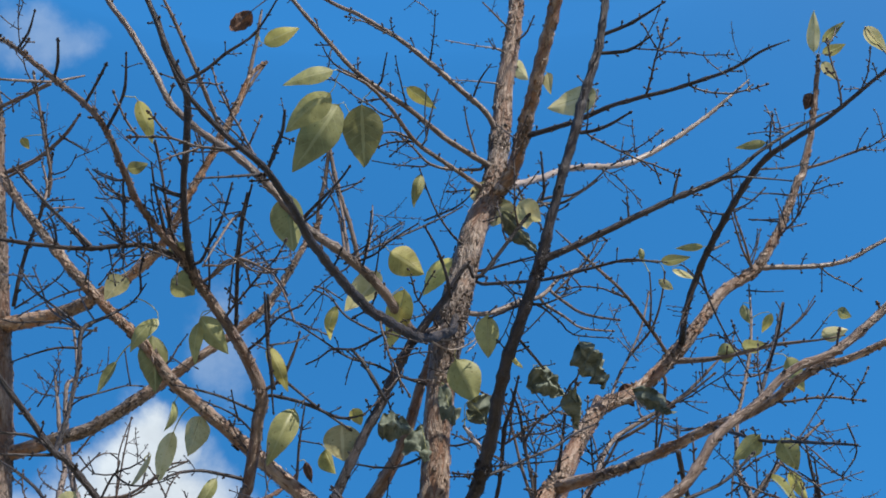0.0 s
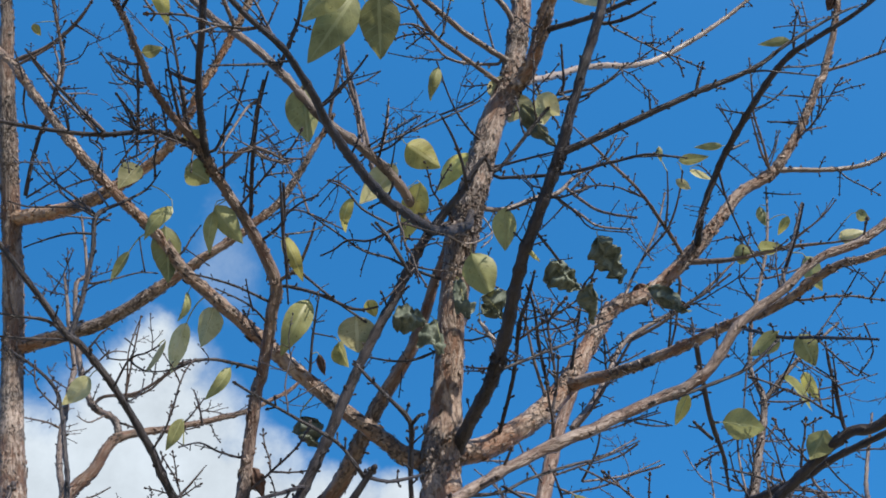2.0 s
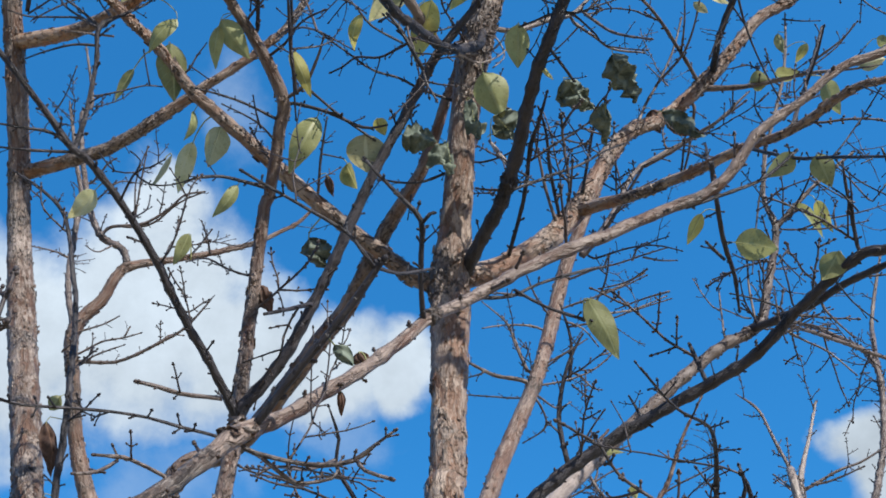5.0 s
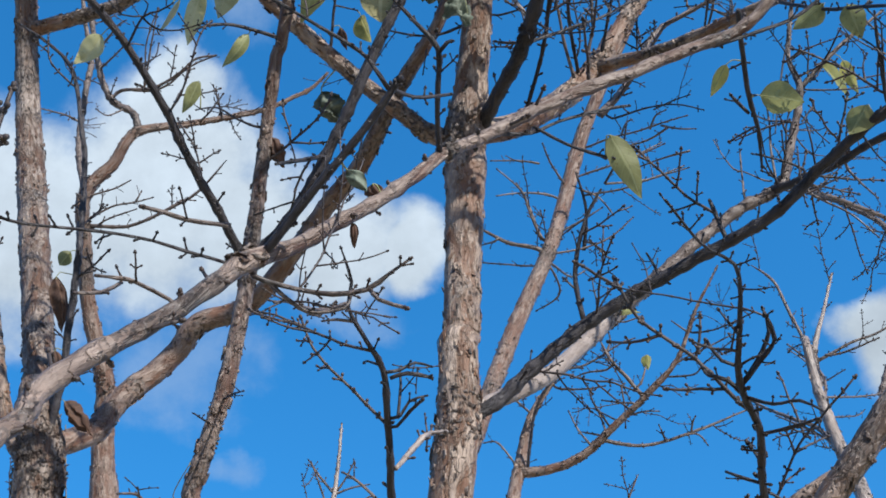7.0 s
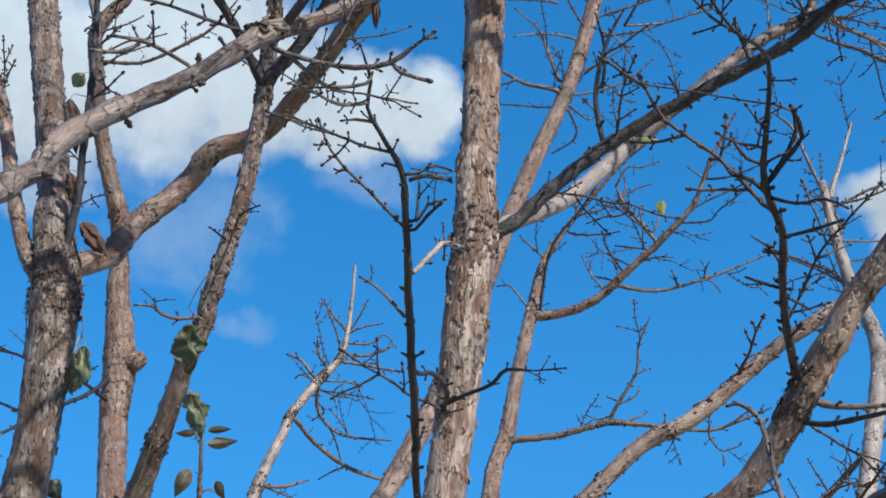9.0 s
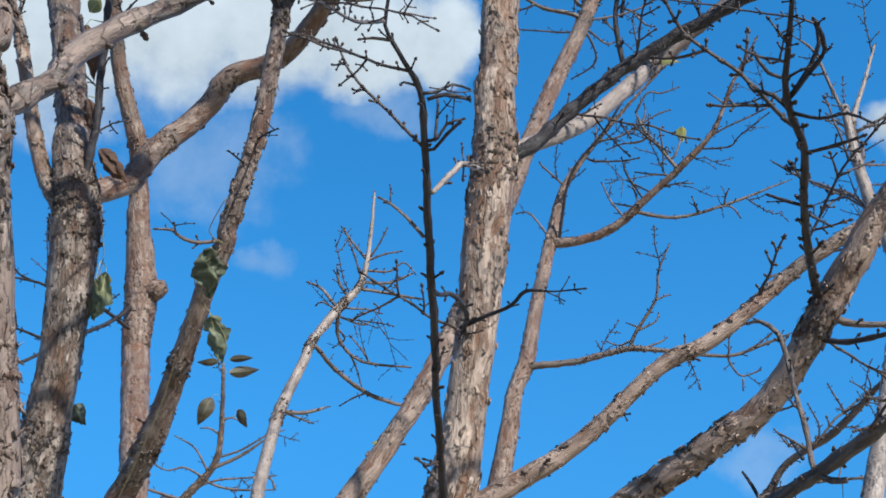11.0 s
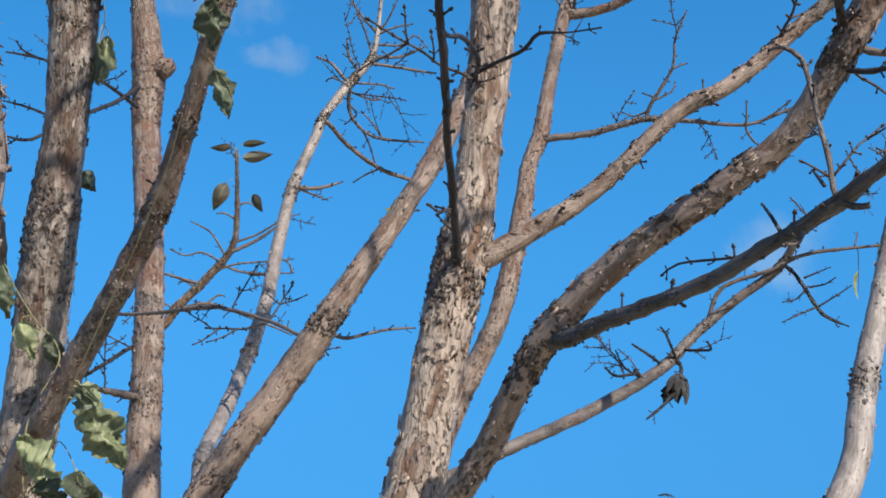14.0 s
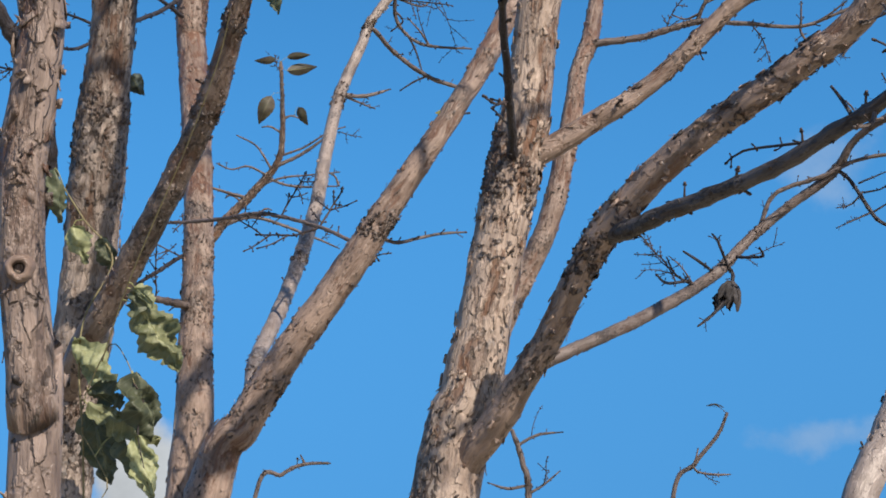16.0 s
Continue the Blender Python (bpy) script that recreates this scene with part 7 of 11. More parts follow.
limb(MAIN, 'branch', YOUNG, 0.05, [(0.424, 1.221, 3.466, 0.0026), (0.424, 1.211, 3.484, 0.0020), (0.424, 1.200, 3.507, 0.0015)])
limb(MAIN, 'branch', YOUNG, 0.05, [(0.426, 1.207, 3.492, 0.0019), (0.418, 1.208, 3.510, 0.0011)])
limb(MAIN, 'branch', MID, 0.05, [(0.346, 1.678, 3.772, 0.0025), (0.356, 1.670, 3.778, 0.0025), (0.422, 1.632, 3.830, 0.0019), (0.446, 1.608, 3.863, 0.0014)])
limb(MAIN, 'branch', MID, 0.05, [(0.316, 1.670, 3.758, 0.0034), (0.323, 1.681, 3.747, 0.0034), (0.365, 1.698, 3.723, 0.0029), (0.399, 1.712, 3.703, 0.0024), (0.461, 1.712, 3.691, 0.0019)])
limb(MAIN, 'branch', MID, 0.05, [(0.331, 1.687, 3.740, 0.0020), (0.302, 1.711, 3.721, 0.0015), (0.273, 1.732, 3.705, 0.0011)])
limb(MAIN, 'branch', YOUNG, 0.05, [(0.240, 1.326, 3.369, 0.0023), (0.230, 1.321, 3.376, 0.0023), (0.201, 1.341, 3.380, 0.0018), (0.173, 1.359, 3.384, 0.0013)])
limb(MAIN, 'branch', YOUNG, 0.05, [(0.226, 1.324, 3.375, 0.0019), (0.225, 1.327, 3.406, 0.0015), (0.209, 1.337, 3.446, 0.0011)])
limb(MAIN, 'branch', MID, 0.05, [(0.467, 1.912, 3.674, 0.0036), (0.493, 1.909, 3.738, 0.0032), (0.530, 1.898, 3.804, 0.0028), (0.562, 1.885, 3.870, 0.0024), (0.590, 1.866, 3.958, 0.0021)])
limb(MAIN, 'branch', MID, 0.05, [(0.528, 1.832, 3.717, 0.0020), (0.515, 1.944, 3.894, 0.0012)])
limb(MAIN, 'branch', YOUNG, 0.05, [(0.499, 1.198, 3.488, 0.0030), (0.506, 1.181, 3.511, 0.0023), (0.515, 1.163, 3.533, 0.0017)])
limb(MAIN, 'branch', MID, 0.05, [(0.837, 1.880, 4.024, 0.0033), (0.844, 1.873, 4.028, 0.0033), (0.824, 1.813, 4.066, 0.0029), (0.802, 1.759, 4.102, 0.0026), (0.796, 1.715, 4.127, 0.0022), (0.786, 1.650, 4.166, 0.0018)])
limb(MAIN, 'branch', YOUNG, 0.05, [(0.686, 1.588, 3.839, 0.0018), (0.677, 1.579, 3.868, 0.0014), (0.658, 1.568, 3.910, 0.0010)])
limb(MAIN, 'branch', YOUNG, 0.05, [(0.723, 1.557, 3.871, 0.0018), (0.696, 1.570, 3.886, 0.0014), (0.670, 1.576, 3.905, 0.0010)])
limb(MAIN, 'branch', YOUNG, 0.05, [(0.728, 1.556, 3.871, 0.0014), (0.760, 1.543, 3.885, 0.0011), (0.796, 1.522, 3.908, 0.0008)])
limb(MAIN, 'branch', YOUNG, 0.05, [(0.725, 1.494, 3.850, 0.0018), (0.773, 1.529, 3.874, 0.0010)])
limb(MAIN, 'branch', YOUNG, 0.05, [(0.980, 1.821, 4.231, 0.0027), (0.949, 1.831, 4.252, 0.0021), (0.914, 1.844, 4.273, 0.0015)])
limb(MAIN, 'branch', YOUNG, 0.05, [(0.982, 1.818, 4.243, 0.0021), (0.994, 1.822, 4.236, 0.0021), (1.052, 1.821, 4.242, 0.0012)])
limb(MAIN, 'branch', YOUNG, 0.05, [(0.997, 1.808, 4.272, 0.0021), (1.004, 1.812, 4.266, 0.0021), (1.004, 1.850, 4.239, 0.0017), (0.993, 1.879, 4.222, 0.0012)])
limb(MAIN, 'branch', YOUNG, 0.05, [(0.938, 1.848, 4.169, 0.0027), (0.901, 1.858, 4.189, 0.0021), (0.873, 1.867, 4.203, 0.0015)])
limb(MAIN, 'branch', YOUNG, 0.05, [(0.964, 1.831, 4.207, 0.0021), (0.970, 1.836, 4.201, 0.0021), (0.976, 1.886, 4.178, 0.0012)])
limb(MAIN, 'branch', YOUNG, 0.05, [(0.843, 1.856, 4.038, 0.0021), (0.864, 1.849, 4.087, 0.0016), (0.881, 1.840, 4.137, 0.0012)])
limb(MAIN, 'branch', YOUNG, 0.05, [(0.674, 1.636, 3.834, 0.0019), (0.683, 1.639, 3.828, 0.0019), (0.722, 1.692, 3.855, 0.0015), (0.768, 1.755, 3.885, 0.0011)])
limb(MAIN, 'branch', YOUNG, 0.05, [(0.676, 1.626, 3.835, 0.0028), (0.684, 1.625, 3.834, 0.0028), (0.705, 1.630, 3.852, 0.0022), (0.727, 1.635, 3.871, 0.0016)])
limb(MAIN, 'branch', YOUNG, 0.05, [(0.580, 1.176, 3.518, 0.0023), (0.612, 1.175, 3.525, 0.0019), (0.647, 1.180, 3.527, 0.0016), (0.711, 1.191, 3.529, 0.0013)])
limb(MAIN, 'branch', YOUNG, 0.05, [(0.748, 1.436, 3.864, 0.0022), (0.824, 1.453, 3.888, 0.0018), (0.877, 1.460, 3.908, 0.0013)])
limb(MAIN, 'branch', MID, 0.05, [(1.010, 1.801, 4.306, 0.0040), (1.059, 1.787, 4.308, 0.0034), (1.104, 1.771, 4.312, 0.0028), (1.161, 1.748, 4.320, 0.0022)])
limb(MAIN, 'branch', MID, 0.05, [(0.816, 1.844, 3.757, 0.0021), (0.890, 1.807, 3.800, 0.0016), (0.928, 1.777, 3.838, 0.0011)])
limb(MAIN, 'branch', YOUNG, 0.05, [(0.902, 1.809, 3.742, 0.0019), (0.920, 1.794, 3.755, 0.0015), (0.938, 1.778, 3.770, 0.0011)])
limb(MAIN, 'branch', YOUNG, 0.05, [(0.664, 1.681, 3.831, 0.0028), (0.682, 1.729, 3.792, 0.0024), (0.713, 1.783, 3.745, 0.0020), (0.765, 1.854, 3.681, 0.0016)])
limb(MAIN, 'branch', MID, 0.05, [(0.791, 1.949, 3.782, 0.0026), (0.799, 1.955, 3.772, 0.0026), (0.863, 1.939, 3.780, 0.0021), (0.890, 1.928, 3.788, 0.0015)])
limb(MAIN, 'branch', YOUNG, 0.05, [(0.684, 1.900, 3.777, 0.0020), (0.692, 1.967, 3.764, 0.0011)])
limb(MAIN, 'branch', YOUNG, 0.05, [(0.761, 1.956, 3.701, 0.0025), (0.728, 1.911, 3.711, 0.0019), (0.717, 1.882, 3.712, 0.0014)])
limb(MAIN, 'branch', YOUNG, 0.05, [(0.751, 1.427, 3.309, 0.0015), (0.749, 1.357, 3.220, 0.0011), (0.745, 1.307, 3.142, 0.0008)])
limb(MAIN, 'branch', YOUNG, 0.05, [(0.705, 1.372, 3.169, 0.0014), (0.709, 1.319, 3.160, 0.0011), (0.712, 1.272, 3.151, 0.0008)])
limb(MAIN, 'branch', MID, 0.05, [(0.589, 1.917, 3.762, 0.0037), (0.601, 1.929, 3.747, 0.0037), (0.594, 1.966, 3.706, 0.0031), (0.587, 2.000, 3.670, 0.0026), (0.574, 2.034, 3.634, 0.0020)])
limb(MAIN, 'branch', MID, 0.05, [(0.587, 1.991, 3.679, 0.0026), (0.628, 1.997, 3.658, 0.0020), (0.666, 1.987, 3.657, 0.0015)])
limb(MAIN, 'branch', YOUNG, 0.05, [(0.534, 1.666, 3.348, 0.0021), (0.547, 1.692, 3.398, 0.0017), (0.551, 1.709, 3.442, 0.0012)])
limb(MAIN, 'branch', YOUNG, 0.05, [(0.734, 1.960, 3.461, 0.0019), (0.670, 1.829, 3.420, 0.0014), (0.613, 1.721, 3.380, 0.0009)])
limb(MAIN, 'branch', YOUNG, 0.05, [(0.727, 1.960, 3.568, 0.0024), (0.695, 1.930, 3.467, 0.0019), (0.662, 1.889, 3.346, 0.0016), (0.633, 1.848, 3.236, 0.0012)])
limb(MAIN, 'branch', YOUNG, 0.05, [(0.642, 1.343, 3.078, 0.0017), (0.667, 1.341, 3.108, 0.0014), (0.717, 1.333, 3.175, 0.0010)])
limb(MAIN, 'branch', YOUNG, 0.05, [(0.642, 1.338, 3.066, 0.0014), (0.661, 1.325, 3.015, 0.0010), (0.688, 1.303, 2.966, 0.0007)])
limb(MAIN, 'branch', YOUNG, 0.05, [(0.675, 1.384, 3.002, 0.0017), (0.657, 1.377, 3.027, 0.0014), (0.643, 1.378, 3.043, 0.0010)])
limb(MAIN, 'branch', MID, 0.05, [(0.842, 2.004, 3.491, 0.0020), (0.908, 1.980, 3.488, 0.0016), (0.975, 1.951, 3.491, 0.0011)])
limb(MAIN, 'branch', YOUNG, 0.05, [(0.786, 1.951, 3.498, 0.0023), (0.795, 1.916, 3.506, 0.0018), (0.804, 1.875, 3.516, 0.0013)])
limb(MAIN, 'branch', YOUNG, 0.05, [(0.662, 1.968, 3.201, 0.0022), (0.633, 1.932, 3.231, 0.0017), (0.621, 1.896, 3.261, 0.0012)])
limb(MAIN, 'branch', YOUNG, 0.05, [(0.719, 1.966, 3.385, 0.0018), (0.743, 1.955, 3.327, 0.0014), (0.762, 1.945, 3.288, 0.0010)])
limb(MAIN, 'branch', YOUNG, 0.05, [(0.716, 1.890, 3.179, 0.0021), (0.708, 1.884, 3.192, 0.0021), (0.701, 1.862, 3.225, 0.0017), (0.691, 1.843, 3.257, 0.0012)])
limb(MAIN, 'branch', YOUNG, 0.05, [(0.695, 1.921, 3.187, 0.0026), (0.694, 1.912, 3.200, 0.0026), (0.649, 1.909, 3.221, 0.0020), (0.603, 1.911, 3.236, 0.0014)])
limb(MAIN, 'branch', YOUNG, 0.05, [(0.644, 1.475, 2.946, 0.0017), (0.651, 1.478, 2.939, 0.0017), (0.676, 1.497, 2.915, 0.0014), (0.712, 1.515, 2.892, 0.0010)])
limb(MAIN, 'branch', YOUNG, 0.05, [(0.165, 1.578, 3.217, 0.0031), (0.236, 1.605, 3.271, 0.0028), (0.302, 1.631, 3.324, 0.0025), (0.349, 1.648, 3.370, 0.0022), (0.388, 1.667, 3.404, 0.0019)])
limb(MAIN, 'branch', YOUNG, 0.05, [(0.184, 1.653, 3.300, 0.0020), (0.239, 1.633, 3.287, 0.0016), (0.297, 1.611, 3.273, 0.0011)])
limb(MAIN, 'branch', YOUNG, 0.05, [(0.330, 1.903, 3.455, 0.0037), (0.344, 1.850, 3.512, 0.0031), (0.358, 1.796, 3.570, 0.0026), (0.366, 1.771, 3.597, 0.0020)])
limb(MAIN, 'branch', MID, 0.05, [(0.280, 1.877, 3.367, 0.0038), (0.257, 1.831, 3.424, 0.0032), (0.243, 1.788, 3.475, 0.0026), (0.233, 1.756, 3.514, 0.0021)])
limb(MAIN, 'branch', PALE, 0.1, [(0.161, 1.577, 3.220, 0.0053), (0.174, 1.583, 3.257, 0.0045), (0.157, 1.587, 3.300, 0.0038), (0.137, 1.591, 3.342, 0.0030)])
limb(MAIN, 'branch', YOUNG, 0.05, [(0.086, 1.694, 3.394, 0.0021), (0.122, 1.697, 3.389, 0.0021), (0.163, 1.663, 3.373, 0.0018), (0.202, 1.621, 3.363, 0.0016), (0.278, 1.557, 3.331, 0.0013), (0.296, 1.536, 3.327, 0.0011)])
limb(MAIN, 'branch', YOUNG, 0.05, [(0.243, 1.678, 3.464, 0.0017), (0.273, 1.689, 3.430, 0.0013), (0.305, 1.700, 3.393, 0.0009)])
limb(MAIN, 'branch', YOUNG, 0.05, [(0.352, 1.836, 3.526, 0.0018), (0.320, 1.782, 3.535, 0.0014), (0.283, 1.720, 3.544, 0.0010)])
limb(MAIN, 'branch', MID, 0.05, [(0.474, 2.187, 3.733, 0.0028), (0.494, 2.180, 3.727, 0.0022), (0.544, 2.152, 3.736, 0.0015)])
limb(MID_TREE, 'branch', MID, 0.05, [(0.579, 3.365, 4.309, 0.0039), (0.641, 3.407, 4.360, 0.0031), (0.740, 3.440, 4.440, 0.0022)])
limb(MID_TREE, 'branch', MID, 0.05, [(0.542, 3.412, 4.254, 0.0039), (0.686, 3.458, 4.305, 0.0031), (0.812, 3.477, 4.373, 0.0022)])
limb(MID_TREE, 'branch', YOUNG, 0.05, [(0.539, 3.411, 4.252, 0.0044), (0.590, 3.348, 4.328, 0.0034), (0.607, 3.293, 4.400, 0.0024)])
limb(MID_TREE, 'branch', MID, 0.05, [(0.363, 3.376, 4.019, 0.0052), (0.328, 3.377, 4.022, 0.0052), (0.285, 3.349, 4.139, 0.0041), (0.255, 3.336, 4.199, 0.0029)])
limb(MID_TREE, 'branch', YOUNG, 0.1, [(0.463, 3.452, 4.026, 0.0064), (0.470, 3.407, 4.090, 0.0054), (0.467, 3.368, 4.149, 0.0045), (0.440, 3.319, 4.227, 0.0036)])
limb(MID_TREE, 'branch', YOUNG, 0.05, [(0.469, 3.396, 4.108, 0.0035), (0.435, 3.410, 4.093, 0.0028), (0.387, 3.435, 4.064, 0.0020)])
limb(BEHIND, 'branch', YOUNG, 0.045, [(0.303, 4.089, 3.568, 0.0053), (0.340, 3.999, 3.771, 0.0047), (0.452, 3.931, 3.906, 0.0041), (0.562, 3.845, 4.073, 0.0035), (0.617, 3.809, 4.140, 0.0029)])
limb(BEHIND, 'branch', MID, 0.045, [(0.280, 4.094, 3.565, 0.0040), (0.211, 4.093, 3.669, 0.0032), (0.164, 4.107, 3.679, 0.0023)])
limb(BEHIND, 'branch', MID, 0.045, [(0.329, 4.115, 3.788, 0.0041), (0.250, 4.060, 3.835, 0.0032), (0.240, 4.051, 3.845, 0.0023)])
limb(BEHIND, 'branch', YOUNG, 0.045, [(0.579, 3.995, 3.678, 0.0037), (0.526, 3.978, 3.761, 0.0029), (0.508, 3.962, 3.817, 0.0021)])
limb(BEHIND, 'branch', YOUNG, 0.045, [(0.605, 3.982, 3.696, 0.0037), (0.563, 3.991, 3.726, 0.0029), (0.527, 3.996, 3.749, 0.0021)])
limb(BEHIND, 'branch', YOUNG, 0.045, [(0.757, 3.904, 3.821, 0.0037), (0.852, 3.890, 3.822, 0.0031), (0.887, 3.870, 3.853, 0.0026), (0.976, 3.826, 3.913, 0.0021)])
limb(BEHIND, 'branch', YOUNG, 0.045, [(0.841, 3.840, 3.966, 0.0037), (0.853, 3.844, 3.955, 0.0037), (0.923, 3.824, 3.955, 0.0029), (1.010, 3.787, 3.975, 0.0021)])
limb(MAIN, 'branch', MID, 0.025, [(-0.042, 1.331, 2.284, 0.0022), (-0.062, 1.329, 2.308, 0.0019), (-0.082, 1.329, 2.326, 0.0016), (-0.094, 1.329, 2.333, 0.0012)])
limb(MAIN, 'branch', YOUNG, 0.05, [(-0.040, 1.240, 2.359, 0.0022), (-0.026, 1.241, 2.363, 0.0019), (-0.016, 1.237, 2.379, 0.0016), (0.002, 1.238, 2.386, 0.0013)])
limb(MAIN, 'branch', YOUNG, 0.025, [(-0.029, 1.242, 2.360, 0.0020), (-0.026, 1.237, 2.400, 0.0016), (-0.028, 1.239, 2.420, 0.0011)])
limb(MAIN, 'branch', YOUNG, 0.05, [(-0.042, 1.200, 2.396, 0.0022), (-0.026, 1.206, 2.402, 0.0019), (-0.010, 1.209, 2.413, 0.0016), (0.008, 1.220, 2.414, 0.0013)])
limb(MAIN, 'branch', YOUNG, 0.025, [(-0.050, 1.193, 2.402, 0.0017), (-0.063, 1.205, 2.413, 0.0013), (-0.067, 1.213, 2.415, 0.0010)])
limb(MAIN, 'branch', MID, 0.025, [(-0.077, 1.157, 2.436, 0.0021), (-0.095, 1.156, 2.438, 0.0016), (-0.109, 1.157, 2.437, 0.0011)])
limb(NEAR, 'branch', MID, 0.05, [(-0.083, 1.143, 2.451, 0.0023), (-0.100, 1.070, 2.400, 0.0019), (-0.110, 1.009, 2.365, 0.0016), (-0.120, 0.917, 2.317, 0.0013), (-0.125, 0.878, 2.293, 0.0010)])
limb(LEFT, 'branch', MID, 0.09, [(-0.362, 1.784, 2.490, 0.0033), (-0.393, 1.752, 2.470, 0.0028), (-0.413, 1.725, 2.466, 0.0025), (-0.422, 1.707, 2.469, 0.0021), (-0.441, 1.684, 2.460, 0.0017)])
limb(LEFT, 'branch', MID, 0.045, [(-0.418, 1.715, 2.466, 0.0021), (-0.413, 1.674, 2.465, 0.0011)])
limb(LEFT, 'branch', YOUNG, 0.045, [(-0.318, 1.742, 2.638, 0.0021), (-0.291, 1.690, 2.622, 0.0016), (-0.269, 1.642, 2.602, 0.0011)])
limb(LEFT, 'branch', YOUNG, 0.045, [(-0.332, 1.751, 2.602, 0.0021), (-0.337, 1.697, 2.585, 0.0016), (-0.340, 1.655, 2.572, 0.0011)])
limb(MID_TREE, 'branch', MID, 0.08, [(0.472, 3.465, 4.447, 0.0040), (0.492, 3.467, 4.441, 0.0040), (0.567, 3.394, 4.423, 0.0034), (0.648, 3.321, 4.396, 0.0030), (0.726, 3.244, 4.374, 0.0025), (0.779, 3.194, 4.356, 0.0021)])
limb(MID_TREE, 'branch', MID, 0.08, [(0.680, 3.292, 4.382, 0.0038), (0.688, 3.218, 4.375, 0.0029), (0.710, 3.166, 4.356, 0.0021)])
limb(MID_TREE, 'branch', MID, 0.08, [(0.711, 3.265, 4.374, 0.0038), (0.755, 3.229, 4.332, 0.0029), (0.799, 3.188, 4.300, 0.0021)])
limb(MID_TREE, 'branch', MID, 0.08, [(0.600, 3.362, 4.414, 0.0039), (0.601, 3.260, 4.380, 0.0029), (0.611, 3.210, 4.353, 0.0021)])
limb(MID_TREE, 'branch', MID, 0.08, [(0.443, 3.325, 4.218, 0.0029), (0.484, 3.313, 4.227, 0.0037), (0.561, 3.282, 4.237, 0.0031), (0.628, 3.253, 4.247, 0.0026), (0.704, 3.217, 4.264, 0.0021)])
limb(MID_TREE, 'branch', MID, 0.08, [(0.461, 3.356, 4.169, 0.0034), (0.475, 3.353, 4.170, 0.0037), (0.578, 3.325, 4.171, 0.0031), (0.663, 3.292, 4.184, 0.0026), (0.777, 3.251, 4.198, 0.0021)])
limb(MID_TREE, 'branch', MID, 0.08, [(0.411, 3.455, 4.215, 0.0038), (0.361, 3.445, 4.236, 0.0038), (0.267, 3.398, 4.209, 0.0030), (0.194, 3.368, 4.177, 0.0021)])
limb(MID_TREE, 'branch', MID, 0.08, [(0.324, 3.282, 4.238, 0.0037), (0.263, 3.279, 4.247, 0.0029), (0.176, 3.283, 4.250, 0.0021)])
limb(MID_TREE, 'branch', MID, 0.08, [(0.425, 3.462, 4.275, 0.0039), (0.367, 3.362, 4.297, 0.0030), (0.336, 3.273, 4.308, 0.0021)])
limb(MID_TREE, 'branch', MID, 0.08, [(0.325, 3.380, 4.018, 0.0037), (0.287, 3.338, 4.106, 0.0031), (0.270, 3.315, 4.154, 0.0026), (0.193, 3.290, 4.222, 0.0021)])
limb(MID_TREE, 'branch', MID, 0.08, [(0.190, 3.314, 3.982, 0.0036), (0.179, 3.321, 3.974, 0.0036), (0.139, 3.414, 4.021, 0.0021)])
limb(MID_TREE, 'branch', MID, 0.08, [(0.320, 3.338, 3.897, 0.0036), (0.257, 3.381, 3.927, 0.0028), (0.139, 3.439, 3.975, 0.0021)])
limb(MID_TREE, 'branch', MID, 0.08, [(0.342, 3.353, 3.949, 0.0036), (0.447, 3.357, 3.972, 0.0031), (0.535, 3.354, 4.011, 0.0026), (0.607, 3.338, 4.073, 0.0021)])
limb(MID_TREE, 'branch', MID, 0.08, [(0.466, 3.436, 4.048, 0.0037), (0.493, 3.437, 4.041, 0.0037), (0.534, 3.442, 3.996, 0.0029), (0.559, 3.437, 3.986, 0.0021)])
limb(MID_TREE, 'branch', MID, 0.08, [(0.371, 3.383, 4.040, 0.0037), (0.453, 3.361, 4.079, 0.0029), (0.515, 3.343, 4.113, 0.0021)])
limb(MID_TREE, 'branch', MID, 0.08, [(0.321, 3.338, 3.896, 0.0036), (0.347, 3.339, 3.890, 0.0036), (0.377, 3.424, 3.852, 0.0031), (0.312, 3.504, 3.840, 0.0021)])
limb(MID_TREE, 'branch', MID, 0.08, [(0.331, 3.345, 3.923, 0.0036), (0.358, 3.352, 3.908, 0.0036), (0.413, 3.414, 3.907, 0.0029), (0.460, 3.437, 3.942, 0.0021)])
limb(MID_TREE, 'branch', MID, 0.08, [(0.457, 3.346, 4.183, 0.0037), (0.509, 3.347, 4.154, 0.0029), (0.551, 3.361, 4.100, 0.0021)])
limb(BACK_LEFT, 'branch', MID, 0.08, [(-1.138, 3.515, 4.193, 0.0039), (-1.114, 3.516, 4.201, 0.0039), (-1.041, 3.497, 4.232, 0.0033), (-0.969, 3.491, 4.243, 0.0027), (-0.914, 3.484, 4.256, 0.0022)])
limb(BACK_LEFT, 'branch', MID, 0.08, [(-0.964, 3.473, 4.230, 0.0039), (-0.947, 3.459, 4.261, 0.0022)])
limb(BACK_LEFT, 'branch', MID, 0.08, [(-1.139, 3.494, 4.245, 0.0039), (-1.134, 3.486, 4.258, 0.0039), (-1.040, 3.463, 4.275, 0.0030), (-0.984, 3.442, 4.293, 0.0022)])
limb(BACK_LEFT, 'branch', MID, 0.08, [(-0.855, 3.486, 4.209, 0.0039), (-0.821, 3.482, 4.243, 0.0030), (-0.779, 3.497, 4.253, 0.0022)])
limb(BEHIND, 'branch', MID, 0.045, [(0.571, 3.908, 3.914, 0.0040), (0.585, 3.897, 3.953, 0.0031), (0.582, 3.894, 3.983, 0.0022)])
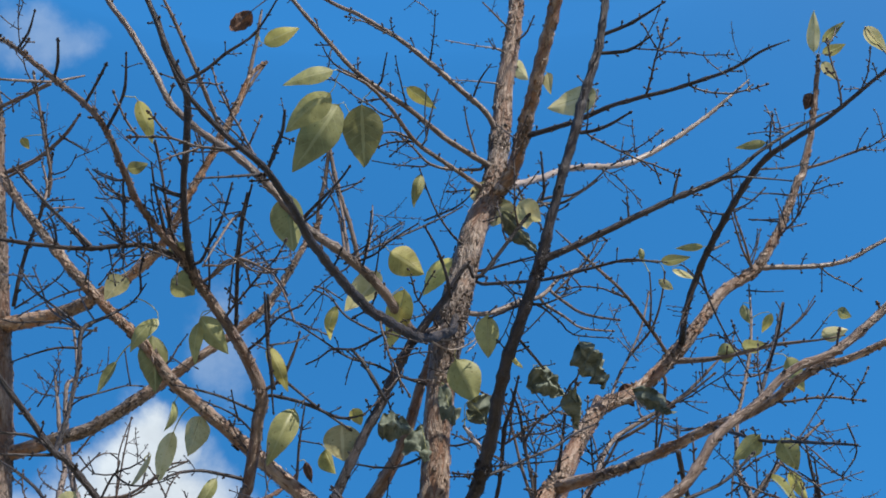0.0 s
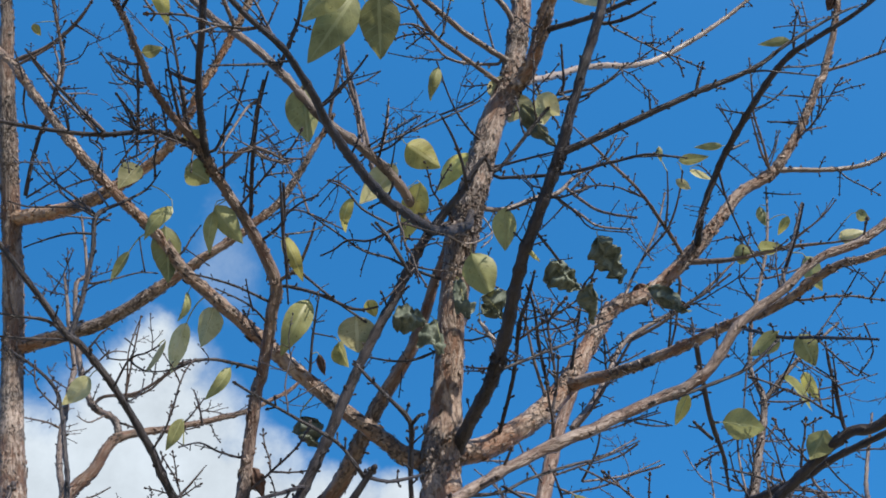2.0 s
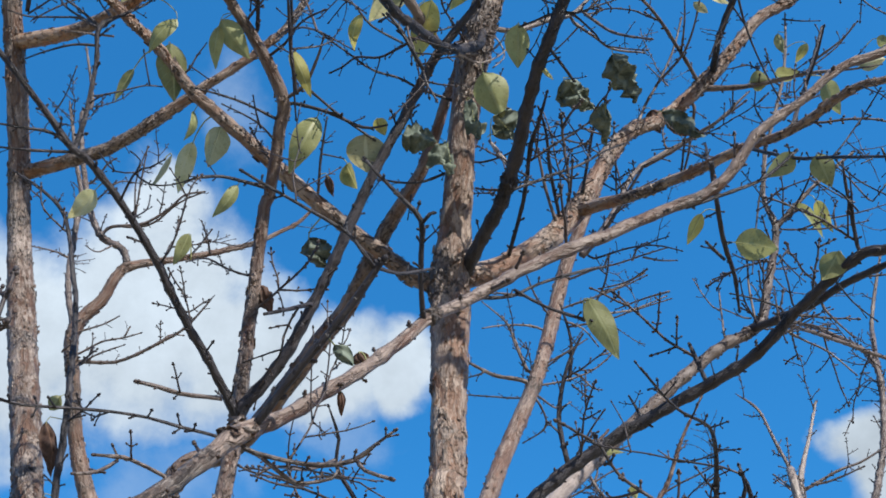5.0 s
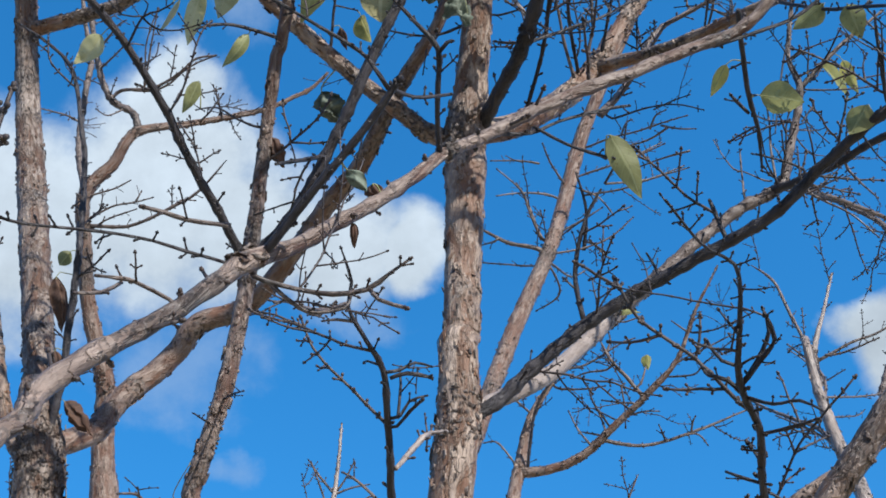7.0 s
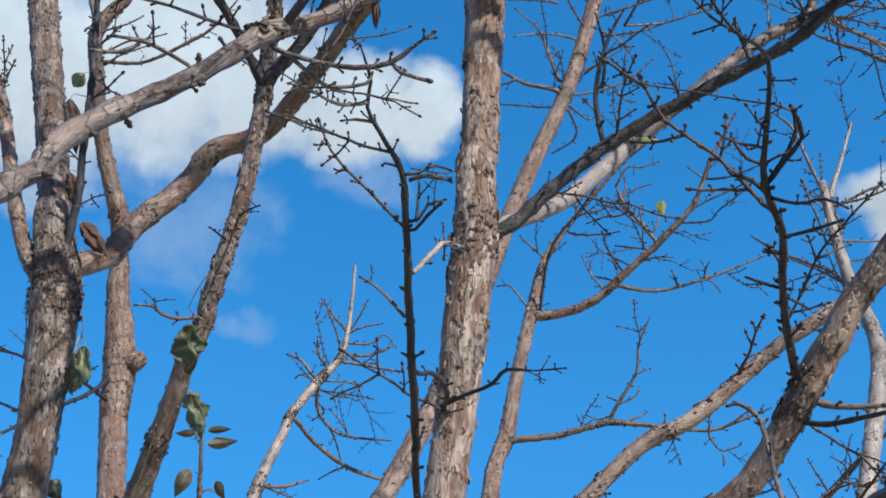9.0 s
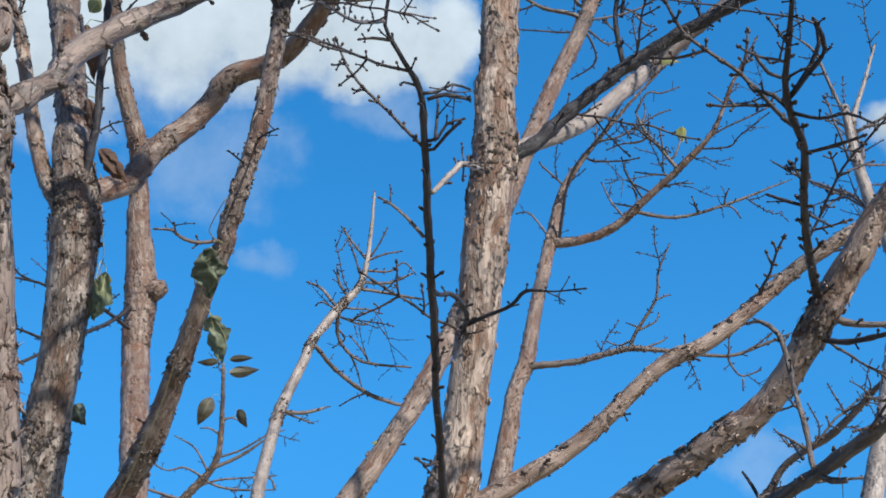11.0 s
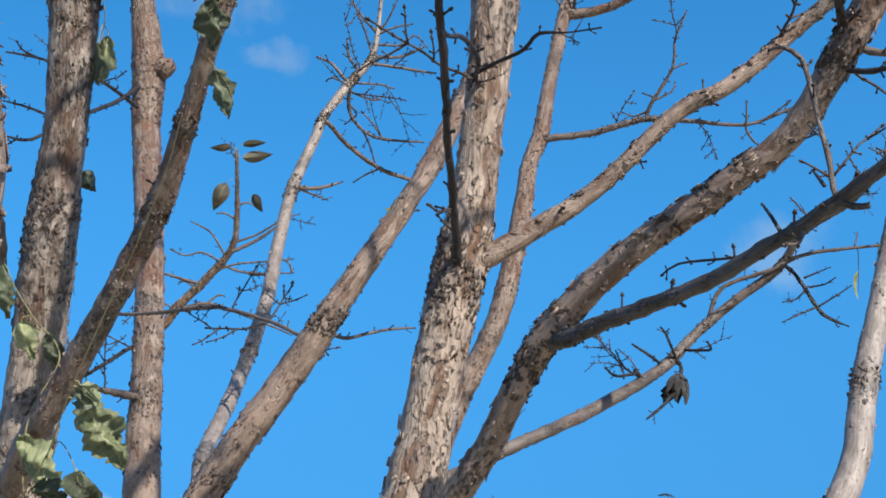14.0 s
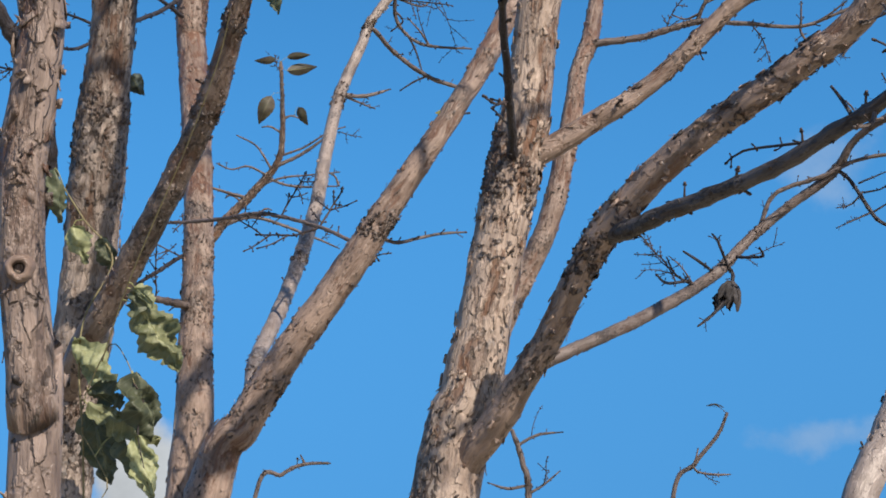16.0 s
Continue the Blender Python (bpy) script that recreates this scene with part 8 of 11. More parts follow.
limb(BEHIND, 'branch', MID, 0.045, [(0.680, 3.939, 3.767, 0.0040), (0.798, 3.885, 3.861, 0.0033), (0.925, 3.849, 3.916, 0.0028), (0.997, 3.828, 3.947, 0.0022)])
limb(BEHIND, 'branch', MID, 0.045, [(0.840, 3.843, 3.955, 0.0039), (0.792, 3.849, 4.001, 0.0022)])
limb(BEHIND, 'branch', MID, 0.045, [(0.662, 3.931, 3.797, 0.0040), (0.680, 3.923, 3.807, 0.0040), (0.704, 3.931, 3.876, 0.0022)])
limb(BEHIND, 'branch', MID, 0.045, [(0.661, 3.953, 3.739, 0.0040), (0.653, 3.950, 3.747, 0.0040), (0.601, 3.978, 3.766, 0.0031), (0.558, 4.001, 3.784, 0.0022)])
limb(BEHIND, 'branch', MID, 0.045, [(0.562, 4.002, 3.668, 0.0040), (0.545, 3.995, 3.728, 0.0034), (0.519, 3.990, 3.789, 0.0028), (0.525, 3.985, 3.818, 0.0022)])
limb(BEHIND, 'branch', MID, 0.045, [(0.626, 3.972, 3.710, 0.0040), (0.694, 3.984, 3.734, 0.0031), (0.742, 3.995, 3.740, 0.0022)])
limb(BEHIND, 'branch', MID, 0.045, [(0.520, 4.029, 3.626, 0.0040), (0.507, 4.025, 3.638, 0.0040), (0.472, 4.029, 3.692, 0.0031), (0.446, 4.029, 3.756, 0.0023)])
limb(BEHIND, 'branch', MID, 0.045, [(0.555, 4.009, 3.657, 0.0040), (0.484, 4.056, 3.695, 0.0023)])
limb(BEHIND, 'branch', MID, 0.045, [(0.782, 4.044, 3.660, 0.0040), (0.863, 4.021, 3.670, 0.0031), (0.900, 4.030, 3.633, 0.0022)])
limb(BEHIND, 'branch', MID, 0.045, [(0.763, 4.043, 3.659, 0.0040), (0.745, 4.027, 3.704, 0.0022)])
limb(BEHIND, 'branch', MID, 0.045, [(0.853, 4.044, 3.687, 0.0040), (0.856, 4.018, 3.710, 0.0031), (0.864, 4.004, 3.724, 0.0022)])
limb(BEHIND, 'branch', MID, 0.045, [(0.424, 3.948, 3.872, 0.0040), (0.508, 3.937, 3.888, 0.0034), (0.619, 3.904, 3.946, 0.0028), (0.666, 3.894, 3.962, 0.0022)])
limb(BEHIND, 'branch', MID, 0.045, [(0.554, 3.897, 3.954, 0.0040), (0.590, 3.866, 4.010, 0.0034), (0.636, 3.864, 4.009, 0.0028), (0.692, 3.853, 4.025, 0.0022)])
limb(BEHIND, 'branch', MID, 0.045, [(0.422, 3.948, 3.873, 0.0040), (0.425, 3.946, 3.925, 0.0023)])
limb(BEHIND, 'branch', MID, 0.045, [(0.401, 4.108, 3.904, 0.0041), (0.428, 4.114, 3.887, 0.0041), (0.518, 4.052, 3.854, 0.0032), (0.571, 4.010, 3.843, 0.0023)])
limb(BEHIND, 'branch', MID, 0.045, [(0.594, 3.916, 3.878, 0.0040), (0.572, 3.928, 3.862, 0.0040), (0.509, 3.954, 3.865, 0.0031), (0.464, 3.979, 3.857, 0.0022)])
limb(BEHIND, 'branch', MID, 0.045, [(0.551, 3.715, 3.196, 0.0036), (0.585, 3.711, 3.213, 0.0028), (0.602, 3.711, 3.218, 0.0020)])
limb(BEHIND, 'branch', MID, 0.045, [(0.509, 3.745, 3.117, 0.0036), (0.560, 3.738, 3.142, 0.0028), (0.569, 3.732, 3.166, 0.0020)])
limb(BEHIND, 'branch', MID, 0.045, [(0.491, 3.755, 3.090, 0.0036), (0.452, 3.773, 3.079, 0.0028), (0.419, 3.778, 3.093, 0.0020)])
limb(BEHIND, 'branch', MID, 0.045, [(0.509, 3.742, 3.125, 0.0036), (0.478, 3.753, 3.143, 0.0020)])
limb(BEHIND, 'branch', MID, 0.045, [(0.521, 3.763, 3.066, 0.0036), (0.577, 3.759, 3.087, 0.0028), (0.594, 3.757, 3.099, 0.0020)])
limb(BEHIND, 'branch', MID, 0.045, [(0.775, 3.760, 3.045, 0.0036), (0.774, 3.743, 3.074, 0.0028), (0.773, 3.728, 3.104, 0.0020)])
limb(BEHIND, 'branch', MID, 0.045, [(0.808, 3.757, 3.047, 0.0036), (0.854, 3.731, 3.070, 0.0028), (0.893, 3.706, 3.096, 0.0020)])
limb(BEHIND, 'branch', MID, 0.045, [(0.775, 3.760, 3.045, 0.0036), (0.775, 3.766, 3.029, 0.0036), (0.805, 3.770, 2.987, 0.0030), (0.845, 3.756, 2.991, 0.0025), (0.861, 3.750, 2.998, 0.0020)])
limb(BEHIND, 'branch', MID, 0.045, [(0.812, 3.764, 2.976, 0.0035), (0.812, 3.775, 2.945, 0.0020)])
limb(BEHIND, 'branch', MID, 0.045, [(1.141, 3.881, 2.897, 0.0036), (1.089, 3.802, 2.930, 0.0028), (1.054, 3.748, 2.955, 0.0020)])
limb(BEHIND, 'branch', MID, 0.045, [(1.165, 3.844, 2.919, 0.0036), (1.179, 3.760, 2.943, 0.0027), (1.159, 3.707, 2.968, 0.0019)])
limb(BEHIND, 'branch', MID, 0.045, [(1.178, 3.825, 2.931, 0.0036), (1.165, 3.770, 2.946, 0.0027), (1.113, 3.721, 2.955, 0.0020)])
limb(BEHIND, 'branch', MID, 0.045, [(1.063, 3.978, 2.844, 0.0036), (1.054, 3.891, 2.871, 0.0028), (1.001, 3.790, 2.908, 0.0020)])
limb(BEHIND, 'branch', MID, 0.045, [(1.099, 3.943, 2.861, 0.0036), (1.098, 3.903, 2.867, 0.0028), (1.135, 3.764, 2.833, 0.0019)])
limb(BEHIND, 'branch', MID, 0.045, [(1.051, 3.988, 2.839, 0.0037), (0.972, 3.923, 2.819, 0.0030), (0.928, 3.865, 2.836, 0.0025), (0.906, 3.836, 2.844, 0.0020)])
limb(MID_TREE, 'branch', MID, 0.045, [(-0.325, 3.774, 3.287, 0.0037), (-0.343, 3.754, 3.344, 0.0029), (-0.379, 3.721, 3.434, 0.0021)])
limb(MID_TREE, 'branch', MID, 0.045, [(-0.302, 3.782, 3.366, 0.0037), (-0.276, 3.763, 3.397, 0.0029), (-0.250, 3.736, 3.442, 0.0021)])
limb(MID_TREE, 'branch', MID, 0.045, [(-0.309, 3.781, 3.353, 0.0037), (-0.302, 3.780, 3.356, 0.0037), (-0.258, 3.772, 3.372, 0.0029), (-0.206, 3.767, 3.380, 0.0021)])
limb(MID_TREE, 'branch', MID, 0.045, [(-0.314, 3.778, 3.319, 0.0037), (-0.291, 3.780, 3.318, 0.0037), (-0.239, 3.782, 3.319, 0.0031), (-0.196, 3.772, 3.344, 0.0026), (-0.161, 3.787, 3.313, 0.0021)])
limb(MID_TREE, 'branch', MID, 0.045, [(-0.375, 3.751, 3.198, 0.0036), (-0.370, 3.756, 3.186, 0.0036), (-0.305, 3.795, 3.197, 0.0029), (-0.264, 3.824, 3.196, 0.0021)])
limb(MID_TREE, 'branch', MID, 0.045, [(-0.387, 3.760, 3.160, 0.0036), (-0.322, 3.817, 3.155, 0.0029), (-0.298, 3.831, 3.171, 0.0021)])
limb(MID_TREE, 'branch', MID, 0.045, [(-0.391, 3.775, 3.125, 0.0036), (-0.371, 3.811, 3.107, 0.0028), (-0.408, 3.846, 3.092, 0.0020)])
limb(MID_TREE, 'branch', MID, 0.045, [(-0.292, 3.828, 3.032, 0.0036), (-0.320, 3.835, 3.080, 0.0028), (-0.358, 3.844, 3.129, 0.0021)])
limb(MID_TREE, 'branch', MID, 0.045, [(-0.360, 3.804, 3.068, 0.0036), (-0.336, 3.849, 3.030, 0.0028), (-0.321, 3.898, 2.984, 0.0021)])
limb(MID_TREE, 'branch', MID, 0.045, [(-0.300, 3.859, 2.953, 0.0036), (-0.344, 3.885, 2.944, 0.0028), (-0.385, 3.913, 2.929, 0.0020)])
limb(MID_TREE, 'branch', MID, 0.045, [(-0.387, 3.754, 3.176, 0.0036), (-0.443, 3.783, 3.215, 0.0029), (-0.462, 3.800, 3.212, 0.0021)])
limb(MID_TREE, 'branch', MID, 0.045, [(-0.520, 3.597, 2.807, 0.0034), (-0.474, 3.793, 2.842, 0.0028), (-0.458, 3.871, 2.858, 0.0020)])
limb(FAR, 'branch', MID, 0.045, [(-1.208, 6.042, 3.267, 0.0055), (-1.214, 6.038, 3.280, 0.0055), (-1.288, 6.012, 3.314, 0.0046), (-1.364, 6.001, 3.298, 0.0038), (-1.426, 5.981, 3.321, 0.0031)])
limb(FAR, 'branch', MID, 0.045, [(-1.178, 6.037, 3.306, 0.0055), (-1.188, 6.035, 3.306, 0.0055), (-1.248, 5.994, 3.402, 0.0043), (-1.335, 5.963, 3.448, 0.0031)])
limb(FAR, 'branch', MID, 0.045, [(-1.144, 6.023, 3.376, 0.0055), (-1.136, 6.027, 3.370, 0.0055), (-1.033, 6.032, 3.410, 0.0046), (-0.929, 6.030, 3.476, 0.0039), (-0.852, 6.035, 3.503, 0.0031)])
limb(FAR, 'branch', MID, 0.045, [(-1.241, 6.046, 3.229, 0.0055), (-1.138, 6.054, 3.270, 0.0046), (-1.010, 6.073, 3.287, 0.0039), (-0.882, 6.092, 3.304, 0.0031)])
limb(FAR, 'branch', MID, 0.045, [(-0.884, 6.108, 3.242, 0.0055), (-0.908, 6.091, 3.290, 0.0043), (-0.984, 6.073, 3.313, 0.0031)])
limb(FAR, 'branch', MID, 0.045, [(-1.135, 5.998, 3.464, 0.0055), (-1.183, 5.980, 3.491, 0.0043), (-1.221, 5.974, 3.490, 0.0031)])
limb(FAR, 'branch', MID, 0.045, [(-1.130, 5.979, 3.526, 0.0055), (-1.093, 5.980, 3.544, 0.0043), (-1.055, 5.991, 3.533, 0.0031)])
limb(FAR, 'branch', MID, 0.045, [(-1.317, 6.051, 3.151, 0.0055), (-1.366, 6.032, 3.186, 0.0043), (-1.392, 6.030, 3.173, 0.0031)])
limb(FAR, 'branch', MID, 0.045, [(-1.410, 6.055, 3.055, 0.0055), (-1.468, 6.035, 3.082, 0.0043), (-1.542, 6.025, 3.054, 0.0031)])
limb(FAR, 'branch', MID, 0.045, [(-1.267, 6.075, 3.089, 0.0055), (-1.217, 6.078, 3.130, 0.0043), (-1.192, 6.086, 3.126, 0.0031)])
limb(BACK_LEFT, 'branch', MID, 0.05, [(-1.135, 3.527, 4.165, 0.0039), (-1.111, 3.533, 4.167, 0.0039), (-1.052, 3.496, 4.180, 0.0030), (-0.954, 3.451, 4.187, 0.0021)])
limb(LEFT, 'branch', YOUNG, 0.05, [(-0.269, 1.658, 3.107, 0.0023), (-0.285, 1.658, 3.103, 0.0023), (-0.309, 1.595, 3.069, 0.0019), (-0.329, 1.529, 3.039, 0.0015), (-0.350, 1.475, 2.992, 0.0012)])
limb(BACK_LEFT, 'branch', MID, 0.05, [(-0.727, 3.539, 4.617, 0.0041), (-0.722, 3.407, 4.599, 0.0032), (-0.723, 3.311, 4.582, 0.0022)])
limb(BACK_LEFT, 'branch', MID, 0.05, [(-0.797, 3.511, 4.589, 0.0041), (-0.749, 3.441, 4.578, 0.0032), (-0.690, 3.329, 4.560, 0.0022)])
limb(BACK_LEFT, 'branch', MID, 0.05, [(-1.016, 3.432, 4.662, 0.0049), (-0.959, 3.436, 4.663, 0.0045), (-0.902, 3.427, 4.680, 0.0040), (-0.844, 3.398, 4.718, 0.0036), (-0.796, 3.382, 4.741, 0.0031), (-0.739, 3.371, 4.760, 0.0027)])
limb(BACK_LEFT, 'branch', MID, 0.05, [(-0.970, 3.396, 4.644, 0.0033), (-0.965, 3.354, 4.696, 0.0028), (-0.959, 3.305, 4.755, 0.0025), (-0.931, 3.254, 4.824, 0.0021), (-0.916, 3.238, 4.848, 0.0018)])
limb(BACK_LEFT, 'branch', MID, 0.05, [(-1.035, 3.302, 4.736, 0.0032), (-1.005, 3.299, 4.750, 0.0025), (-0.969, 3.308, 4.752, 0.0018)])
limb(BACK_LEFT, 'branch', MID, 0.05, [(-1.163, 3.407, 4.835, 0.0042), (-1.135, 3.407, 4.846, 0.0042), (-1.067, 3.309, 4.837, 0.0032), (-1.030, 3.270, 4.827, 0.0023)])
limb(BACK_LEFT, 'branch', MID, 0.05, [(-1.138, 3.423, 4.746, 0.0041), (-1.075, 3.363, 4.756, 0.0032), (-1.029, 3.313, 4.763, 0.0023)])
limb(BACK_LEFT, 'branch', MID, 0.05, [(-1.038, 3.445, 4.594, 0.0032), (-1.081, 3.415, 4.540, 0.0025), (-1.105, 3.357, 4.520, 0.0018)])
limb(BACK_LEFT, 'branch', MID, 0.05, [(-1.197, 3.508, 4.586, 0.0041), (-1.219, 3.497, 4.590, 0.0041), (-1.235, 3.450, 4.571, 0.0032), (-1.282, 3.331, 4.503, 0.0022)])
limb(MAIN, 'branch', MID, 0.05, [(0.525, 1.898, 3.793, 0.0031), (0.572, 1.826, 3.809, 0.0026), (0.590, 1.751, 3.834, 0.0021), (0.594, 1.703, 3.852, 0.0017)])
limb(MAIN, 'branch', MID, 0.05, [(0.661, 1.707, 3.829, 0.0025), (0.630, 1.752, 3.782, 0.0020), (0.612, 1.784, 3.748, 0.0014)])
limb(MAIN, 'branch', MID, 0.05, [(0.569, 1.838, 3.821, 0.0026), (0.565, 1.757, 3.824, 0.0020), (0.555, 1.678, 3.825, 0.0014)])
limb(MAIN, 'branch', YOUNG, 0.05, [(0.363, 1.364, 3.508, 0.0020), (0.392, 1.357, 3.546, 0.0016), (0.404, 1.354, 3.565, 0.0011)])
limb(MAIN, 'branch', YOUNG, 0.05, [(0.415, 1.343, 3.502, 0.0020), (0.478, 1.355, 3.515, 0.0015), (0.510, 1.364, 3.519, 0.0011)])
limb(MAIN, 'branch', YOUNG, 0.05, [(0.246, 1.315, 3.379, 0.0019), (0.270, 1.321, 3.371, 0.0019), (0.303, 1.344, 3.353, 0.0016), (0.322, 1.359, 3.341, 0.0013), (0.389, 1.367, 3.337, 0.0011)])
limb(MAIN, 'branch', YOUNG, 0.05, [(0.246, 1.315, 3.379, 0.0019), (0.270, 1.317, 3.374, 0.0019), (0.314, 1.317, 3.394, 0.0015), (0.339, 1.317, 3.406, 0.0011)])
limb(MAIN, 'branch', YOUNG, 0.05, [(0.256, 1.309, 3.385, 0.0019), (0.229, 1.350, 3.439, 0.0016), (0.222, 1.361, 3.465, 0.0014), (0.201, 1.387, 3.517, 0.0011)])
limb(MAIN, 'branch', YOUNG, 0.05, [(0.704, 1.544, 3.844, 0.0018), (0.696, 1.541, 3.849, 0.0018), (0.668, 1.554, 3.874, 0.0014), (0.654, 1.560, 3.891, 0.0010)])
limb(MAIN, 'branch', YOUNG, 0.05, [(0.685, 1.586, 3.841, 0.0018), (0.674, 1.572, 3.860, 0.0014), (0.658, 1.551, 3.889, 0.0010)])
limb(MAIN, 'branch', MID, 0.05, [(0.840, 1.863, 4.035, 0.0033), (0.816, 1.819, 4.054, 0.0026), (0.790, 1.746, 4.085, 0.0018)])
limb(MAIN, 'branch', YOUNG, 0.05, [(0.711, 1.531, 3.846, 0.0023), (0.752, 1.522, 3.860, 0.0018), (0.787, 1.504, 3.883, 0.0013)])
limb(MAIN, 'branch', YOUNG, 0.05, [(0.948, 1.843, 4.170, 0.0021), (0.935, 1.843, 4.174, 0.0016), (0.876, 1.861, 4.192, 0.0012)])
limb(MAIN, 'branch', YOUNG, 0.05, [(0.833, 1.857, 4.038, 0.0021), (0.855, 1.836, 4.072, 0.0016), (0.865, 1.816, 4.108, 0.0011)])
limb(MAIN, 'branch', YOUNG, 0.05, [(0.835, 1.925, 4.017, 0.0021), (0.879, 1.924, 4.009, 0.0016), (0.917, 1.920, 4.005, 0.0011)])
limb(MAIN, 'branch', YOUNG, 0.05, [(0.740, 1.887, 3.944, 0.0025), (0.715, 1.855, 3.953, 0.0021), (0.678, 1.804, 3.963, 0.0018), (0.657, 1.787, 3.964, 0.0014)])
limb(MAIN, 'branch', YOUNG, 0.05, [(0.706, 1.565, 3.434, 0.0029), (0.725, 1.514, 3.471, 0.0022), (0.736, 1.472, 3.504, 0.0016)])
limb(MAIN, 'branch', MID, 0.05, [(0.725, 1.518, 3.468, 0.0022), (0.767, 1.482, 3.482, 0.0017), (0.790, 1.455, 3.497, 0.0012)])
limb(MAIN, 'branch', YOUNG, 0.05, [(-0.109, 0.994, 3.235, 0.0022), (-0.101, 0.993, 3.237, 0.0022), (-0.081, 0.981, 3.248, 0.0017), (-0.056, 0.959, 3.270, 0.0013)])
limb(MAIN, 'branch', MID, 0.05, [(-0.094, 1.541, 3.964, 0.0025), (-0.070, 1.533, 3.969, 0.0019), (-0.044, 1.519, 3.979, 0.0014)])
limb(MAIN, 'branch', MID, 0.05, [(-0.074, 1.425, 3.634, 0.0031), (-0.086, 1.448, 3.760, 0.0028), (-0.105, 1.464, 3.849, 0.0023), (-0.127, 1.477, 3.930, 0.0019)])
limb(MAIN, 'branch', MID, 0.05, [(-0.067, 1.425, 3.634, 0.0031), (-0.087, 1.450, 3.815, 0.0025), (-0.113, 1.464, 3.940, 0.0019)])
limb(MAIN, 'branch', MID, 0.05, [(-0.047, 1.451, 3.616, 0.0022), (-0.032, 1.462, 3.693, 0.0019), (-0.025, 1.470, 3.769, 0.0016), (-0.024, 1.475, 3.835, 0.0013)])
limb(MAIN, 'branch', YOUNG, 0.05, [(-0.067, 1.433, 3.628, 0.0025), (0.000, 1.448, 3.692, 0.0023), (0.055, 1.461, 3.739, 0.0020), (0.122, 1.474, 3.797, 0.0018), (0.156, 1.479, 3.828, 0.0015)])
limb(MAIN, 'branch', YOUNG, 0.05, [(-0.021, 1.468, 3.724, 0.0017), (0.011, 1.491, 3.785, 0.0014), (0.039, 1.513, 3.828, 0.0010)])
limb(MAIN, 'branch', MID, 0.05, [(-0.151, 1.625, 3.764, 0.0024), (-0.128, 1.628, 3.758, 0.0019), (-0.094, 1.643, 3.740, 0.0014)])
limb(MAIN, 'branch', MID, 0.05, [(-0.062, 1.434, 3.627, 0.0018), (-0.073, 1.445, 3.618, 0.0018), (-0.106, 1.475, 3.629, 0.0015), (-0.140, 1.516, 3.636, 0.0013), (-0.176, 1.565, 3.641, 0.0010)])
limb(LEFT, 'branch', MID, 0.05, [(-0.176, 1.529, 3.569, 0.0022), (-0.195, 1.529, 3.635, 0.0020), (-0.221, 1.542, 3.707, 0.0018), (-0.261, 1.560, 3.803, 0.0016), (-0.287, 1.571, 3.843, 0.0014)])
limb(LEFT, 'branch', MID, 0.05, [(-0.260, 1.310, 3.504, 0.0021), (-0.244, 1.400, 3.585, 0.0018), (-0.225, 1.492, 3.666, 0.0016), (-0.210, 1.538, 3.726, 0.0013)])
limb(LEFT, 'branch', MID, 0.05, [(-0.176, 1.529, 3.568, 0.0022), (-0.207, 1.562, 3.612, 0.0019), (-0.239, 1.598, 3.646, 0.0016), (-0.266, 1.644, 3.671, 0.0013)])
limb(LEFT, 'branch', MID, 0.05, [(-0.238, 1.595, 3.648, 0.0019), (-0.225, 1.601, 3.698, 0.0015), (-0.200, 1.627, 3.720, 0.0011)])
limb(LEFT, 'branch', YOUNG, 0.05, [(-0.265, 1.227, 3.563, 0.0015), (-0.288, 1.242, 3.582, 0.0012), (-0.318, 1.276, 3.602, 0.0009)])
limb(LEFT, 'branch', YOUNG, 0.05, [(-0.273, 1.227, 3.562, 0.0015), (-0.283, 1.233, 3.596, 0.0012), (-0.302, 1.243, 3.638, 0.0009)])
limb(MAIN, 'branch', MID, 0.05, [(-0.170, 1.531, 3.566, 0.0023), (-0.144, 1.600, 3.615, 0.0018), (-0.116, 1.671, 3.663, 0.0013)])
limb(MAIN, 'branch', YOUNG, 0.05, [(0.105, 1.392, 4.215, 0.0020), (0.107, 1.385, 4.220, 0.0020), (0.115, 1.306, 4.198, 0.0015), (0.118, 1.237, 4.178, 0.0010)])
limb(MAIN, 'branch', YOUNG, 0.05, [(0.076, 1.419, 3.957, 0.0023), (0.087, 1.412, 3.962, 0.0023), (0.104, 1.375, 4.019, 0.0018), (0.118, 1.351, 4.055, 0.0013)])
limb(MAIN, 'branch', YOUNG, 0.05, [(0.090, 1.412, 3.962, 0.0019), (0.089, 1.377, 4.012, 0.0014), (0.095, 1.341, 4.062, 0.0010)])
limb(MAIN, 'branch', YOUNG, 0.05, [(0.198, 1.437, 4.150, 0.0025), (0.212, 1.390, 4.146, 0.0019), (0.233, 1.350, 4.140, 0.0013)])
limb(MAIN, 'branch', MID, 0.05, [(0.288, 1.428, 4.302, 0.0022), (0.246, 1.409, 4.293, 0.0018), (0.220, 1.399, 4.284, 0.0015), (0.144, 1.365, 4.260, 0.0012)])
limb(MAIN, 'branch', MID, 0.05, [(0.297, 1.415, 4.338, 0.0027), (0.294, 1.402, 4.347, 0.0027), (0.281, 1.385, 4.344, 0.0023), (0.248, 1.343, 4.339, 0.0019), (0.229, 1.319, 4.336, 0.0015)])
limb(MAIN, 'branch', MID, 0.05, [(0.284, 1.437, 4.279, 0.0022), (0.278, 1.423, 4.289, 0.0022), (0.251, 1.394, 4.269, 0.0017), (0.237, 1.363, 4.257, 0.0012)])
